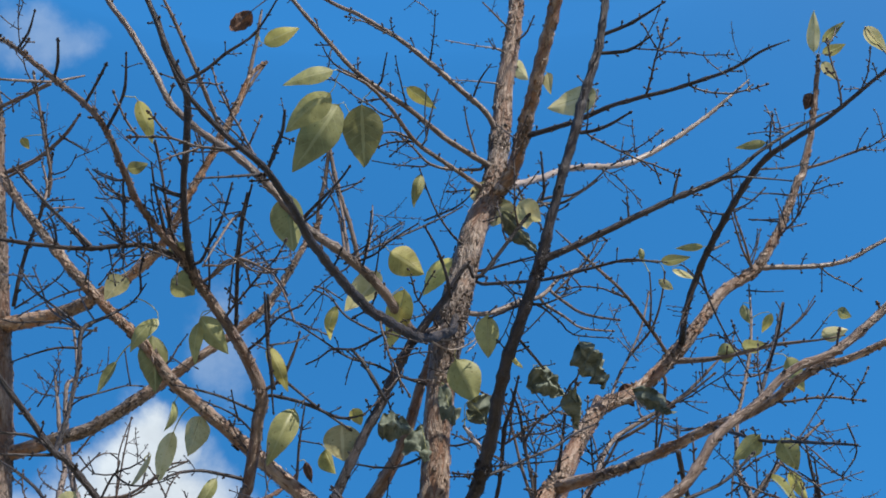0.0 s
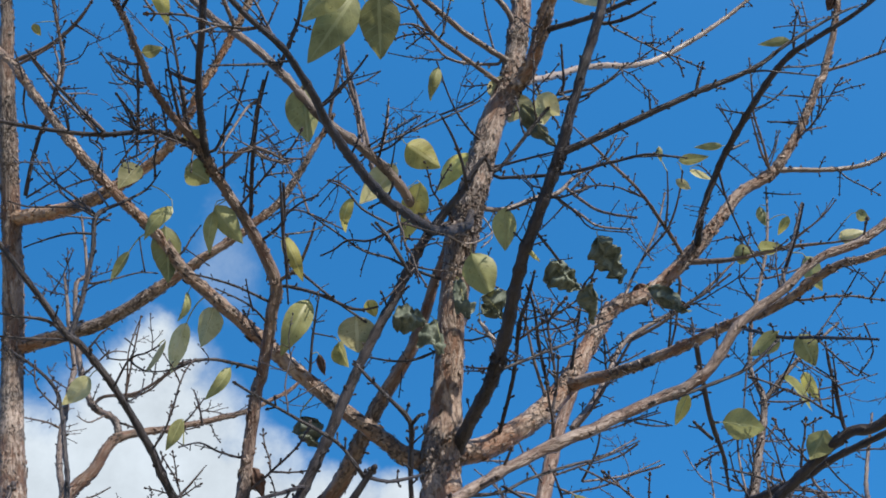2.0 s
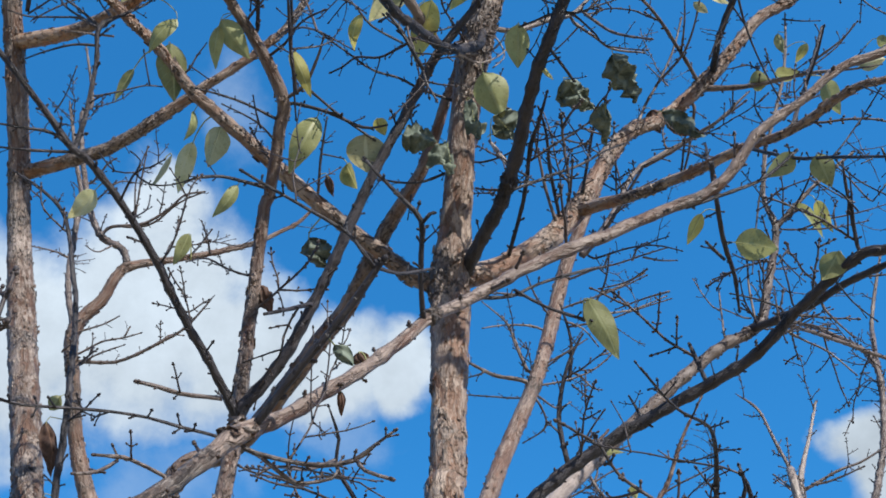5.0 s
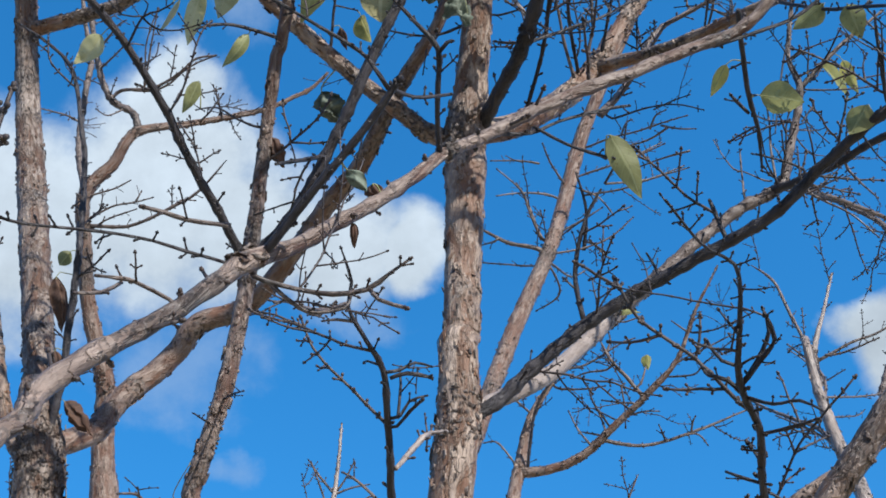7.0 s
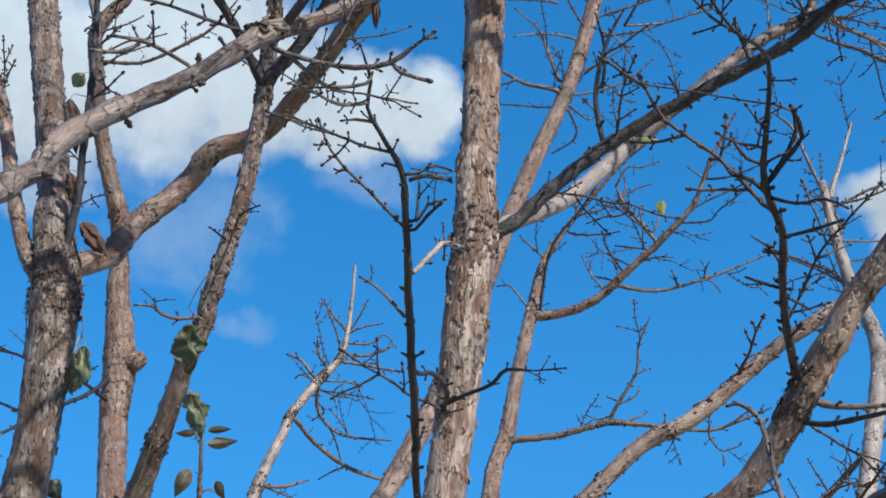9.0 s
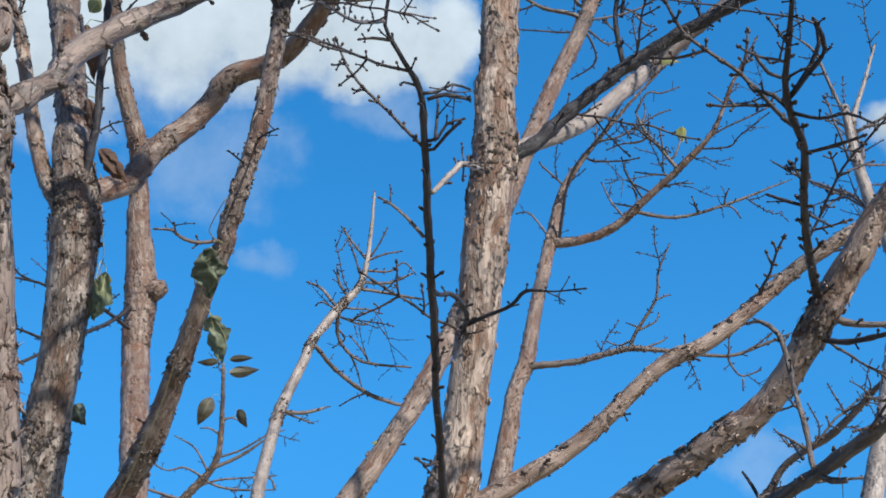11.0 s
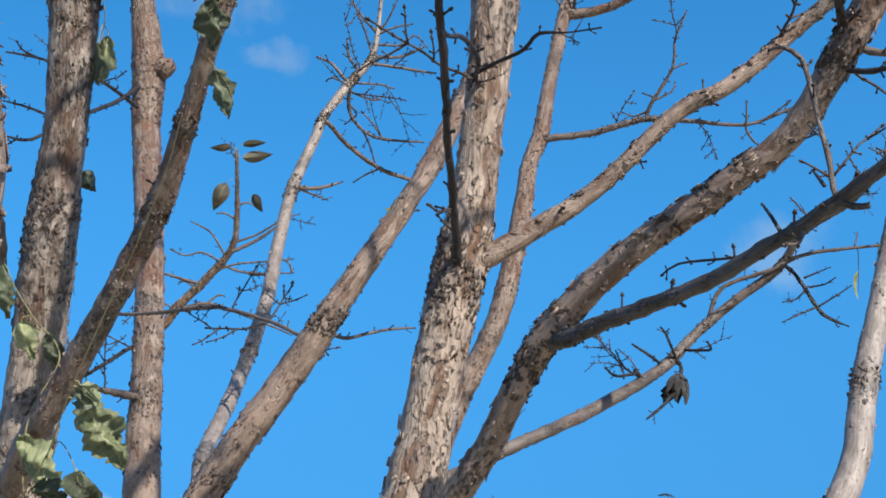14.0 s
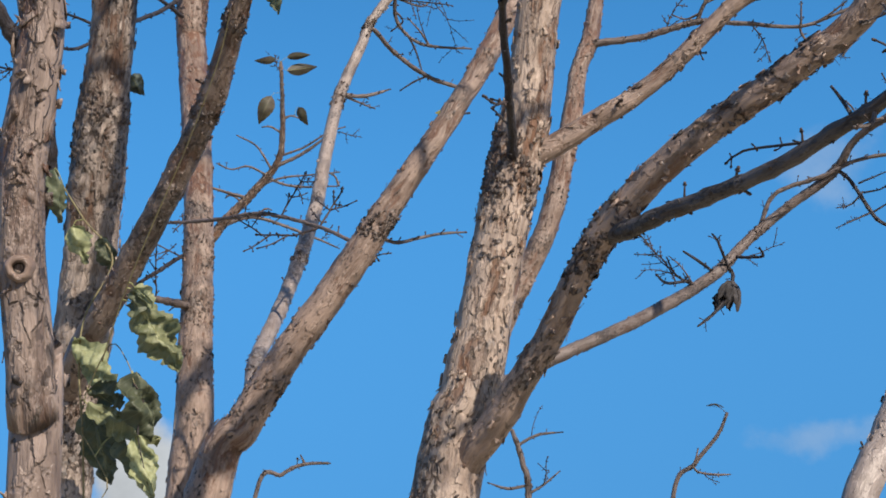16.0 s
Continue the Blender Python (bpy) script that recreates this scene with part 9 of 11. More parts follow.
limb(MAIN, 'branch', MID, 0.05, [(0.270, 1.458, 4.219, 0.0021), (0.215, 1.433, 4.197, 0.0016), (0.152, 1.408, 4.171, 0.0011)])
limb(MAIN, 'branch', MID, 0.05, [(0.195, 1.489, 4.008, 0.0025), (0.180, 1.445, 4.049, 0.0020), (0.174, 1.414, 4.078, 0.0014)])
limb(MAIN, 'branch', MID, 0.05, [(0.292, 1.424, 4.314, 0.0027), (0.299, 1.414, 4.320, 0.0027), (0.323, 1.388, 4.312, 0.0021), (0.340, 1.342, 4.310, 0.0015)])
limb(MAIN, 'branch', YOUNG, 0.05, [(0.091, 1.445, 3.932, 0.0019), (0.083, 1.451, 3.927, 0.0019), (0.025, 1.447, 3.931, 0.0014), (-0.022, 1.440, 3.938, 0.0010)])
limb(MAIN, 'branch', MID, 0.05, [(0.067, 1.408, 3.959, 0.0025), (0.027, 1.393, 3.970, 0.0021), (-0.008, 1.392, 3.970, 0.0017), (-0.042, 1.373, 3.985, 0.0014)])
limb(MAIN, 'branch', MID, 0.05, [(0.212, 1.502, 4.000, 0.0036), (0.204, 1.514, 3.991, 0.0036), (0.143, 1.500, 3.976, 0.0031), (0.095, 1.479, 3.972, 0.0027), (0.061, 1.440, 3.981, 0.0023), (0.027, 1.407, 3.987, 0.0019)])
limb(MAIN, 'branch', YOUNG, 0.05, [(0.052, 1.397, 4.061, 0.0019), (0.037, 1.332, 4.093, 0.0015), (0.032, 1.300, 4.108, 0.0010)])
limb(MAIN, 'branch', YOUNG, 0.05, [(-0.041, 1.345, 4.099, 0.0024), (-0.086, 1.309, 4.087, 0.0020), (-0.107, 1.279, 4.084, 0.0016), (-0.115, 1.258, 4.085, 0.0013)])
limb(MAIN, 'branch', YOUNG, 0.05, [(-0.012, 1.359, 4.087, 0.0024), (0.000, 1.352, 4.093, 0.0024), (0.008, 1.319, 4.106, 0.0018), (0.014, 1.297, 4.115, 0.0013)])
limb(LEFT, 'branch', YOUNG, 0.05, [(-0.688, 1.480, 3.902, 0.0032), (-0.677, 1.429, 3.930, 0.0028), (-0.678, 1.387, 3.951, 0.0022), (-0.682, 1.325, 3.982, 0.0018)])
limb(LEFT, 'branch', MID, 0.05, [(-0.751, 1.447, 3.958, 0.0035), (-0.697, 1.494, 3.901, 0.0030), (-0.640, 1.535, 3.856, 0.0024), (-0.605, 1.559, 3.829, 0.0019)])
limb(LEFT, 'branch', YOUNG, 0.05, [(-0.673, 1.440, 3.926, 0.0018), (-0.642, 1.429, 3.928, 0.0014), (-0.622, 1.401, 3.938, 0.0010)])
limb(LEFT, 'branch', YOUNG, 0.05, [(-0.685, 1.485, 3.898, 0.0019), (-0.658, 1.479, 3.891, 0.0014), (-0.632, 1.473, 3.885, 0.0010)])
limb(LEFT, 'branch', YOUNG, 0.05, [(-0.661, 1.387, 3.988, 0.0023), (-0.620, 1.399, 3.964, 0.0018), (-0.602, 1.406, 3.953, 0.0013)])
limb(LEFT, 'branch', YOUNG, 0.05, [(-0.411, 1.102, 3.482, 0.0022), (-0.429, 1.101, 3.478, 0.0022), (-0.461, 1.118, 3.515, 0.0018), (-0.481, 1.129, 3.544, 0.0013)])
limb(LEFT, 'branch', YOUNG, 0.05, [(-0.432, 1.200, 3.541, 0.0019), (-0.466, 1.181, 3.540, 0.0016), (-0.482, 1.157, 3.550, 0.0013), (-0.494, 1.139, 3.558, 0.0011)])
limb(LEFT, 'branch', YOUNG, 0.05, [(-0.445, 1.284, 3.516, 0.0024), (-0.456, 1.232, 3.516, 0.0020), (-0.466, 1.204, 3.515, 0.0016), (-0.471, 1.191, 3.515, 0.0013)])
limb(LEFT, 'branch', YOUNG, 0.05, [(-0.442, 1.253, 3.495, 0.0016), (-0.461, 1.227, 3.489, 0.0012), (-0.469, 1.214, 3.489, 0.0008)])
limb(LEFT, 'branch', YOUNG, 0.05, [(-0.437, 1.246, 3.502, 0.0016), (-0.408, 1.219, 3.492, 0.0008)])
limb(LEFT, 'branch', YOUNG, 0.05, [(-0.381, 1.222, 3.509, 0.0019), (-0.388, 1.190, 3.524, 0.0015), (-0.388, 1.164, 3.538, 0.0011)])
limb(LEFT, 'branch', YOUNG, 0.05, [(-0.385, 1.204, 3.518, 0.0012), (-0.396, 1.190, 3.512, 0.0007)])
limb(LEFT, 'branch', YOUNG, 0.05, [(-0.385, 1.204, 3.518, 0.0012), (-0.373, 1.189, 3.519, 0.0007)])
limb(LEFT, 'branch', MID, 0.05, [(-0.364, 1.251, 3.534, 0.0021), (-0.372, 1.184, 3.562, 0.0017), (-0.376, 1.129, 3.585, 0.0014), (-0.379, 1.110, 3.593, 0.0011)])
limb(LEFT, 'branch', YOUNG, 0.05, [(-0.340, 1.193, 3.540, 0.0019), (-0.367, 1.173, 3.532, 0.0015), (-0.384, 1.156, 3.531, 0.0011)])
limb(LEFT, 'branch', YOUNG, 0.05, [(-0.333, 1.148, 3.561, 0.0019), (-0.346, 1.123, 3.577, 0.0016), (-0.354, 1.107, 3.588, 0.0013), (-0.372, 1.093, 3.594, 0.0011)])
limb(LEFT, 'branch', MID, 0.05, [(-0.238, 1.223, 3.532, 0.0029), (-0.255, 1.219, 3.506, 0.0025), (-0.271, 1.219, 3.464, 0.0020), (-0.294, 1.221, 3.396, 0.0016)])
limb(LEFT, 'branch', MID, 0.05, [(-0.248, 1.270, 3.461, 0.0016), (-0.267, 1.263, 3.469, 0.0013), (-0.281, 1.257, 3.477, 0.0009)])
limb(LEFT, 'branch', MID, 0.05, [(-0.253, 1.296, 3.490, 0.0021), (-0.223, 1.304, 3.468, 0.0016), (-0.198, 1.302, 3.462, 0.0012)])
limb(LEFT, 'branch', MID, 0.05, [(-0.249, 1.276, 3.474, 0.0021), (-0.220, 1.267, 3.486, 0.0016), (-0.206, 1.263, 3.495, 0.0012)])
limb(LEFT, 'branch', MID, 0.05, [(-0.206, 1.263, 3.495, 0.0012), (-0.219, 1.242, 3.502, 0.0007)])
limb(LEFT, 'branch', MID, 0.05, [(-0.293, 1.221, 3.396, 0.0020), (-0.256, 1.221, 3.394, 0.0016), (-0.238, 1.217, 3.399, 0.0011)])
limb(LEFT, 'branch', MID, 0.05, [(-0.507, 1.276, 3.517, 0.0033), (-0.539, 1.266, 3.551, 0.0029), (-0.571, 1.258, 3.580, 0.0026), (-0.615, 1.242, 3.631, 0.0022), (-0.654, 1.226, 3.675, 0.0019)])
limb(LEFT, 'branch', MID, 0.05, [(-0.598, 1.249, 3.608, 0.0029), (-0.599, 1.244, 3.649, 0.0023), (-0.615, 1.233, 3.700, 0.0017)])
limb(LEFT, 'branch', MID, 0.05, [(-0.600, 1.244, 3.657, 0.0017), (-0.591, 1.254, 3.678, 0.0013), (-0.581, 1.266, 3.697, 0.0009)])
limb(LEFT, 'branch', MID, 0.05, [(-0.583, 1.255, 3.596, 0.0017), (-0.565, 1.284, 3.633, 0.0013), (-0.549, 1.312, 3.663, 0.0010)])
limb(LEFT, 'branch', YOUNG, 0.05, [(-0.718, 1.531, 3.850, 0.0027), (-0.693, 1.474, 3.842, 0.0021), (-0.679, 1.435, 3.836, 0.0015)])
limb(LEFT, 'branch', YOUNG, 0.05, [(-0.660, 1.495, 3.769, 0.0026), (-0.652, 1.491, 3.775, 0.0026), (-0.644, 1.431, 3.762, 0.0020), (-0.646, 1.395, 3.751, 0.0014)])
limb(LEFT, 'branch', YOUNG, 0.05, [(-0.650, 1.456, 3.768, 0.0013), (-0.620, 1.418, 3.728, 0.0007)])
limb(LEFT, 'branch', YOUNG, 0.05, [(-0.750, 1.459, 3.895, 0.0027), (-0.757, 1.493, 3.866, 0.0021), (-0.752, 1.529, 3.839, 0.0015)])
limb(LEFT, 'branch', YOUNG, 0.05, [(-0.751, 1.464, 3.883, 0.0027), (-0.758, 1.438, 3.904, 0.0021), (-0.767, 1.412, 3.925, 0.0015)])
limb(LEFT, 'branch', MID, 0.05, [(-0.780, 1.458, 3.940, 0.0034), (-0.743, 1.440, 3.944, 0.0026), (-0.701, 1.420, 3.953, 0.0019)])
limb(LEFT, 'branch', YOUNG, 0.05, [(-0.499, 1.303, 3.336, 0.0022), (-0.530, 1.318, 3.372, 0.0020), (-0.576, 1.336, 3.427, 0.0018), (-0.602, 1.345, 3.488, 0.0016), (-0.629, 1.353, 3.550, 0.0013)])
limb(LEFT, 'branch', YOUNG, 0.05, [(-0.761, 1.640, 3.744, 0.0023), (-0.710, 1.606, 3.747, 0.0019), (-0.658, 1.566, 3.752, 0.0016), (-0.644, 1.548, 3.756, 0.0012)])
limb(LEFT, 'branch', MID, 0.05, [(-0.587, 1.537, 3.686, 0.0023), (-0.620, 1.542, 3.683, 0.0019), (-0.676, 1.559, 3.671, 0.0016), (-0.721, 1.576, 3.658, 0.0013)])
limb(LEFT, 'branch', YOUNG, 0.05, [(-0.751, 1.597, 3.784, 0.0018), (-0.743, 1.600, 3.784, 0.0018), (-0.711, 1.591, 3.739, 0.0014), (-0.688, 1.584, 3.714, 0.0010)])
limb(LEFT, 'branch', YOUNG, 0.05, [(-0.620, 1.542, 3.683, 0.0017), (-0.638, 1.484, 3.660, 0.0009)])
limb(LEFT, 'branch', YOUNG, 0.05, [(-0.591, 1.531, 3.694, 0.0022), (-0.566, 1.452, 3.678, 0.0017), (-0.573, 1.402, 3.644, 0.0012)])
limb(LEFT, 'branch', YOUNG, 0.05, [(-0.484, 1.302, 3.361, 0.0019), (-0.516, 1.343, 3.434, 0.0015), (-0.555, 1.396, 3.536, 0.0011)])
limb(LEFT, 'branch', MID, 0.05, [(-0.558, 1.565, 3.596, 0.0023), (-0.608, 1.552, 3.592, 0.0018), (-0.648, 1.542, 3.589, 0.0013)])
limb(LEFT, 'branch', MID, 0.05, [(-0.619, 1.349, 3.522, 0.0017), (-0.686, 1.427, 3.612, 0.0014), (-0.736, 1.482, 3.676, 0.0010)])
limb(LEFT, 'branch', MID, 0.05, [(-0.443, 1.256, 3.492, 0.0016), (-0.465, 1.244, 3.500, 0.0013), (-0.481, 1.237, 3.507, 0.0009)])
limb(LEFT, 'branch', YOUNG, 0.05, [(-0.449, 1.252, 3.494, 0.0023), (-0.464, 1.222, 3.518, 0.0018), (-0.477, 1.205, 3.531, 0.0013)])
limb(LEFT, 'branch', YOUNG, 0.05, [(-0.442, 1.252, 3.495, 0.0015), (-0.424, 1.249, 3.505, 0.0012), (-0.410, 1.244, 3.514, 0.0008)])
limb(LEFT, 'branch', YOUNG, 0.05, [(-0.411, 1.282, 3.477, 0.0019), (-0.415, 1.259, 3.495, 0.0015), (-0.416, 1.236, 3.515, 0.0011)])
limb(LEFT, 'branch', YOUNG, 0.05, [(-0.447, 1.256, 3.492, 0.0019), (-0.445, 1.214, 3.414, 0.0010)])
limb(LEFT, 'branch', MID, 0.05, [(-0.450, 1.279, 3.520, 0.0033), (-0.445, 1.232, 3.537, 0.0025), (-0.440, 1.204, 3.548, 0.0018)])
limb(LEFT, 'branch', YOUNG, 0.05, [(-0.442, 1.209, 3.546, 0.0023), (-0.454, 1.190, 3.553, 0.0019), (-0.468, 1.172, 3.560, 0.0016), (-0.470, 1.161, 3.567, 0.0012)])
limb(LEFT, 'branch', YOUNG, 0.05, [(-0.457, 1.192, 3.551, 0.0015), (-0.467, 1.193, 3.542, 0.0012), (-0.484, 1.185, 3.537, 0.0008)])
limb(LEFT, 'branch', MID, 0.05, [(-0.432, 1.204, 3.550, 0.0020), (-0.458, 1.187, 3.553, 0.0017), (-0.480, 1.170, 3.558, 0.0014), (-0.496, 1.148, 3.567, 0.0011)])
limb(LEFT, 'branch', YOUNG, 0.05, [(-0.421, 1.101, 3.477, 0.0018), (-0.459, 1.127, 3.527, 0.0014), (-0.477, 1.142, 3.557, 0.0010)])
limb(LEFT, 'branch', YOUNG, 0.05, [(-0.372, 1.251, 3.506, 0.0027), (-0.378, 1.209, 3.523, 0.0023), (-0.383, 1.164, 3.541, 0.0018), (-0.384, 1.129, 3.555, 0.0015)])
limb(LEFT, 'branch', YOUNG, 0.05, [(-0.344, 1.190, 3.540, 0.0023), (-0.365, 1.172, 3.536, 0.0018), (-0.385, 1.154, 3.531, 0.0012)])
limb(LEFT, 'branch', YOUNG, 0.05, [(-0.403, 1.286, 3.520, 0.0019), (-0.402, 1.275, 3.529, 0.0019), (-0.407, 1.236, 3.542, 0.0015), (-0.406, 1.201, 3.555, 0.0011)])
limb(MAIN, 'branch', MID, 0.05, [(0.487, 1.986, 3.629, 0.0041), (0.551, 1.954, 3.647, 0.0037), (0.599, 1.923, 3.667, 0.0032), (0.646, 1.897, 3.683, 0.0027), (0.693, 1.867, 3.703, 0.0022)])
limb(MAIN, 'branch', MID, 0.1, [(0.347, 2.064, 3.447, 0.0050), (0.398, 2.037, 3.500, 0.0043), (0.437, 2.010, 3.554, 0.0036), (0.483, 1.976, 3.620, 0.0028)])
limb(MAIN, 'branch', MID, 0.05, [(0.438, 2.010, 3.555, 0.0026), (0.462, 2.007, 3.567, 0.0020), (0.525, 2.008, 3.582, 0.0014)])
limb(MAIN, 'branch', YOUNG, 0.05, [(0.572, 2.033, 3.635, 0.0030), (0.567, 1.946, 3.640, 0.0023), (0.563, 1.861, 3.643, 0.0016)])
limb(MAIN, 'branch', YOUNG, 0.05, [(0.655, 1.990, 3.657, 0.0020), (0.618, 1.985, 3.657, 0.0017), (0.555, 1.970, 3.665, 0.0014), (0.506, 1.968, 3.660, 0.0011)])
limb(MAIN, 'branch', YOUNG, 0.05, [(0.538, 1.677, 3.365, 0.0017), (0.563, 1.762, 3.468, 0.0014), (0.582, 1.825, 3.547, 0.0010)])
limb(MAIN, 'branch', YOUNG, 0.05, [(0.357, 2.059, 3.457, 0.0024), (0.371, 2.066, 3.445, 0.0024), (0.431, 1.988, 3.410, 0.0019), (0.478, 1.933, 3.373, 0.0016), (0.518, 1.893, 3.327, 0.0012)])
limb(MAIN, 'branch', YOUNG, 0.05, [(0.441, 1.981, 3.399, 0.0018), (0.465, 1.921, 3.371, 0.0014), (0.489, 1.866, 3.342, 0.0010)])
limb(MAIN, 'branch', MID, 0.05, [(0.445, 1.885, 3.279, 0.0023), (0.407, 1.904, 3.263, 0.0018), (0.353, 1.918, 3.257, 0.0013)])
limb(MAIN, 'branch', MID, 0.05, [(0.486, 1.906, 3.240, 0.0023), (0.438, 1.920, 3.234, 0.0018), (0.384, 1.938, 3.222, 0.0013)])
limb(MAIN, 'branch', MID, 0.05, [(0.737, 1.963, 3.443, 0.0020), (0.745, 1.966, 3.437, 0.0020), (0.798, 1.951, 3.424, 0.0017), (0.850, 1.933, 3.415, 0.0014), (0.902, 1.911, 3.412, 0.0011)])
limb(MAIN, 'branch', MID, 0.05, [(0.819, 1.657, 3.254, 0.0009), (0.810, 1.659, 3.256, 0.0017), (0.752, 1.603, 3.276, 0.0013), (0.707, 1.569, 3.287, 0.0009)])
limb(MAIN, 'branch', MID, 0.05, [(0.670, 1.377, 3.014, 0.0015), (0.657, 1.392, 3.039, 0.0012), (0.630, 1.422, 3.099, 0.0008)])
limb(MAIN, 'branch', YOUNG, 0.05, [(0.674, 1.418, 2.981, 0.0021), (0.668, 1.382, 3.019, 0.0016), (0.664, 1.353, 3.051, 0.0011)])
limb(MAIN, 'branch', YOUNG, 0.05, [(0.831, 1.594, 3.321, 0.0020), (0.843, 1.624, 3.279, 0.0016), (0.819, 1.657, 3.254, 0.0011)])
limb(MAIN, 'branch', MID, 0.08, [(0.616, 2.052, 3.299, 0.0019), (0.603, 2.063, 3.314, 0.0016), (0.587, 2.074, 3.358, 0.0013), (0.576, 2.082, 3.400, 0.0011)])
limb(MAIN, 'branch', MID, 0.08, [(0.599, 1.983, 3.170, 0.0023), (0.593, 1.975, 3.184, 0.0023), (0.600, 1.993, 3.262, 0.0018), (0.606, 2.006, 3.319, 0.0013)])
limb(MAIN, 'branch', MID, 0.08, [(0.697, 2.131, 3.333, 0.0020), (0.681, 2.133, 3.336, 0.0020), (0.659, 2.131, 3.347, 0.0015), (0.637, 2.130, 3.358, 0.0011)])
limb(MAIN, 'branch', MID, 0.08, [(0.662, 1.987, 3.211, 0.0027), (0.666, 2.002, 3.309, 0.0024), (0.674, 2.011, 3.387, 0.0020), (0.676, 2.016, 3.426, 0.0016)])
limb(MAIN, 'branch', MID, 0.08, [(0.713, 1.971, 3.357, 0.0023), (0.696, 1.972, 3.362, 0.0023), (0.675, 2.011, 3.394, 0.0019), (0.657, 2.039, 3.431, 0.0014)])
limb(MAIN, 'branch', MID, 0.08, [(0.713, 1.971, 3.357, 0.0023), (0.696, 1.974, 3.361, 0.0023), (0.659, 2.022, 3.381, 0.0019), (0.620, 2.078, 3.397, 0.0014)])
limb(MAIN, 'branch', MID, 0.08, [(0.680, 1.982, 3.264, 0.0018), (0.688, 2.033, 3.333, 0.0015), (0.690, 2.068, 3.375, 0.0011)])
limb(MAIN, 'branch', MID, 0.08, [(0.707, 1.975, 3.334, 0.0019), (0.736, 2.021, 3.338, 0.0015), (0.771, 2.067, 3.345, 0.0011)])
limb(MAIN, 'branch', MID, 0.08, [(0.715, 1.973, 3.342, 0.0019), (0.747, 2.004, 3.364, 0.0015), (0.780, 2.033, 3.388, 0.0011)])
limb(MAIN, 'branch', MID, 0.08, [(0.685, 1.898, 3.133, 0.0022), (0.703, 1.886, 3.136, 0.0017), (0.744, 1.858, 3.147, 0.0012)])
limb(MAIN, 'branch', MID, 0.08, [(0.685, 1.897, 3.135, 0.0022), (0.675, 1.879, 3.163, 0.0017), (0.669, 1.849, 3.204, 0.0012)])
limb(MAIN, 'branch', MID, 0.08, [(0.695, 1.921, 3.187, 0.0027), (0.703, 1.934, 3.165, 0.0027), (0.734, 1.929, 3.136, 0.0022), (0.769, 1.922, 3.106, 0.0018), (0.810, 1.921, 3.055, 0.0014)])
limb(MAIN, 'branch', MID, 0.08, [(0.748, 1.841, 3.171, 0.0026), (0.754, 1.851, 3.155, 0.0026), (0.767, 1.832, 3.109, 0.0020), (0.781, 1.810, 3.063, 0.0014)])
limb(MAIN, 'branch', MID, 0.08, [(0.755, 1.830, 3.170, 0.0026), (0.753, 1.824, 3.178, 0.0026), (0.731, 1.733, 3.162, 0.0019), (0.714, 1.663, 3.148, 0.0013)])
limb(MAIN, 'branch', MID, 0.08, [(0.576, 1.983, 3.155, 0.0018), (0.566, 2.005, 3.158, 0.0014), (0.577, 2.040, 3.139, 0.0010)])
limb(RIGHT, 'branch', MID, 0.08, [(1.025, 3.109, 3.310, 0.0044), (1.058, 3.173, 3.426, 0.0039), (1.048, 3.241, 3.516, 0.0033), (1.020, 3.337, 3.625, 0.0027)])
limb(RIGHT, 'branch', MID, 0.08, [(1.039, 3.131, 3.351, 0.0032), (1.055, 3.127, 3.347, 0.0032), (1.186, 3.234, 3.406, 0.0026), (1.248, 3.280, 3.439, 0.0019)])
limb(RIGHT, 'branch', MID, 0.08, [(1.145, 3.508, 3.586, 0.0029), (1.168, 3.468, 3.584, 0.0022), (1.198, 3.419, 3.586, 0.0015)])
limb(RIGHT, 'branch', MID, 0.08, [(1.029, 3.101, 3.276, 0.0025), (1.146, 3.235, 3.346, 0.0020), (1.195, 3.303, 3.398, 0.0015)])
limb(RIGHT, 'branch', MID, 0.08, [(1.031, 3.063, 3.173, 0.0037), (0.988, 3.136, 3.255, 0.0030), (0.925, 3.215, 3.336, 0.0021)])
limb(RIGHT, 'branch', MID, 0.08, [(1.040, 3.053, 3.151, 0.0024), (1.013, 3.122, 3.248, 0.0019), (1.011, 3.175, 3.359, 0.0014)])
limb(RIGHT, 'branch', MID, 0.08, [(1.200, 3.585, 3.726, 0.0044), (1.254, 3.562, 3.723, 0.0035), (1.347, 3.508, 3.742, 0.0024)])
limb(RIGHT, 'branch', MID, 0.08, [(1.153, 3.537, 3.605, 0.0029), (1.114, 3.511, 3.665, 0.0022), (1.065, 3.503, 3.700, 0.0016)])
# three dry pale tendrils curling round the trunk, built as thin branches
limb(MAIN, 'branch', PALE, 0.05, [(0.065, 1.582, 3.571, 0.0019), (0.112, 1.573, 3.546, 0.0016), (0.154, 1.549, 3.538, 0.0013), (0.172, 1.516, 3.547, 0.0010)])
limb(MAIN, 'branch', PALE, 0.05, [(0.074, 1.482, 3.465, 0.0018), (0.118, 1.512, 3.461, 0.0016), (0.160, 1.512, 3.483, 0.0013), (0.178, 1.503, 3.508, 0.0010)])
limb(MAIN, 'branch', PALE, 0.05, [(0.124, 1.609, 3.619, 0.0020), (0.153, 1.580, 3.602, 0.0017), (0.171, 1.580, 3.551, 0.0013), (0.149, 1.577, 3.516, 0.0010)])
leaf(MAIN, 'g', (-0.081, 1.252, 3.993), (-0.092, 1.251, 3.993), (-0.192, 1.256, 3.953), 0.0319)
leaf(MAIN, 'g', (-0.078, 1.253, 3.993), (-0.100, 1.288, 3.968), (-0.191, 1.337, 3.907), 0.0513)
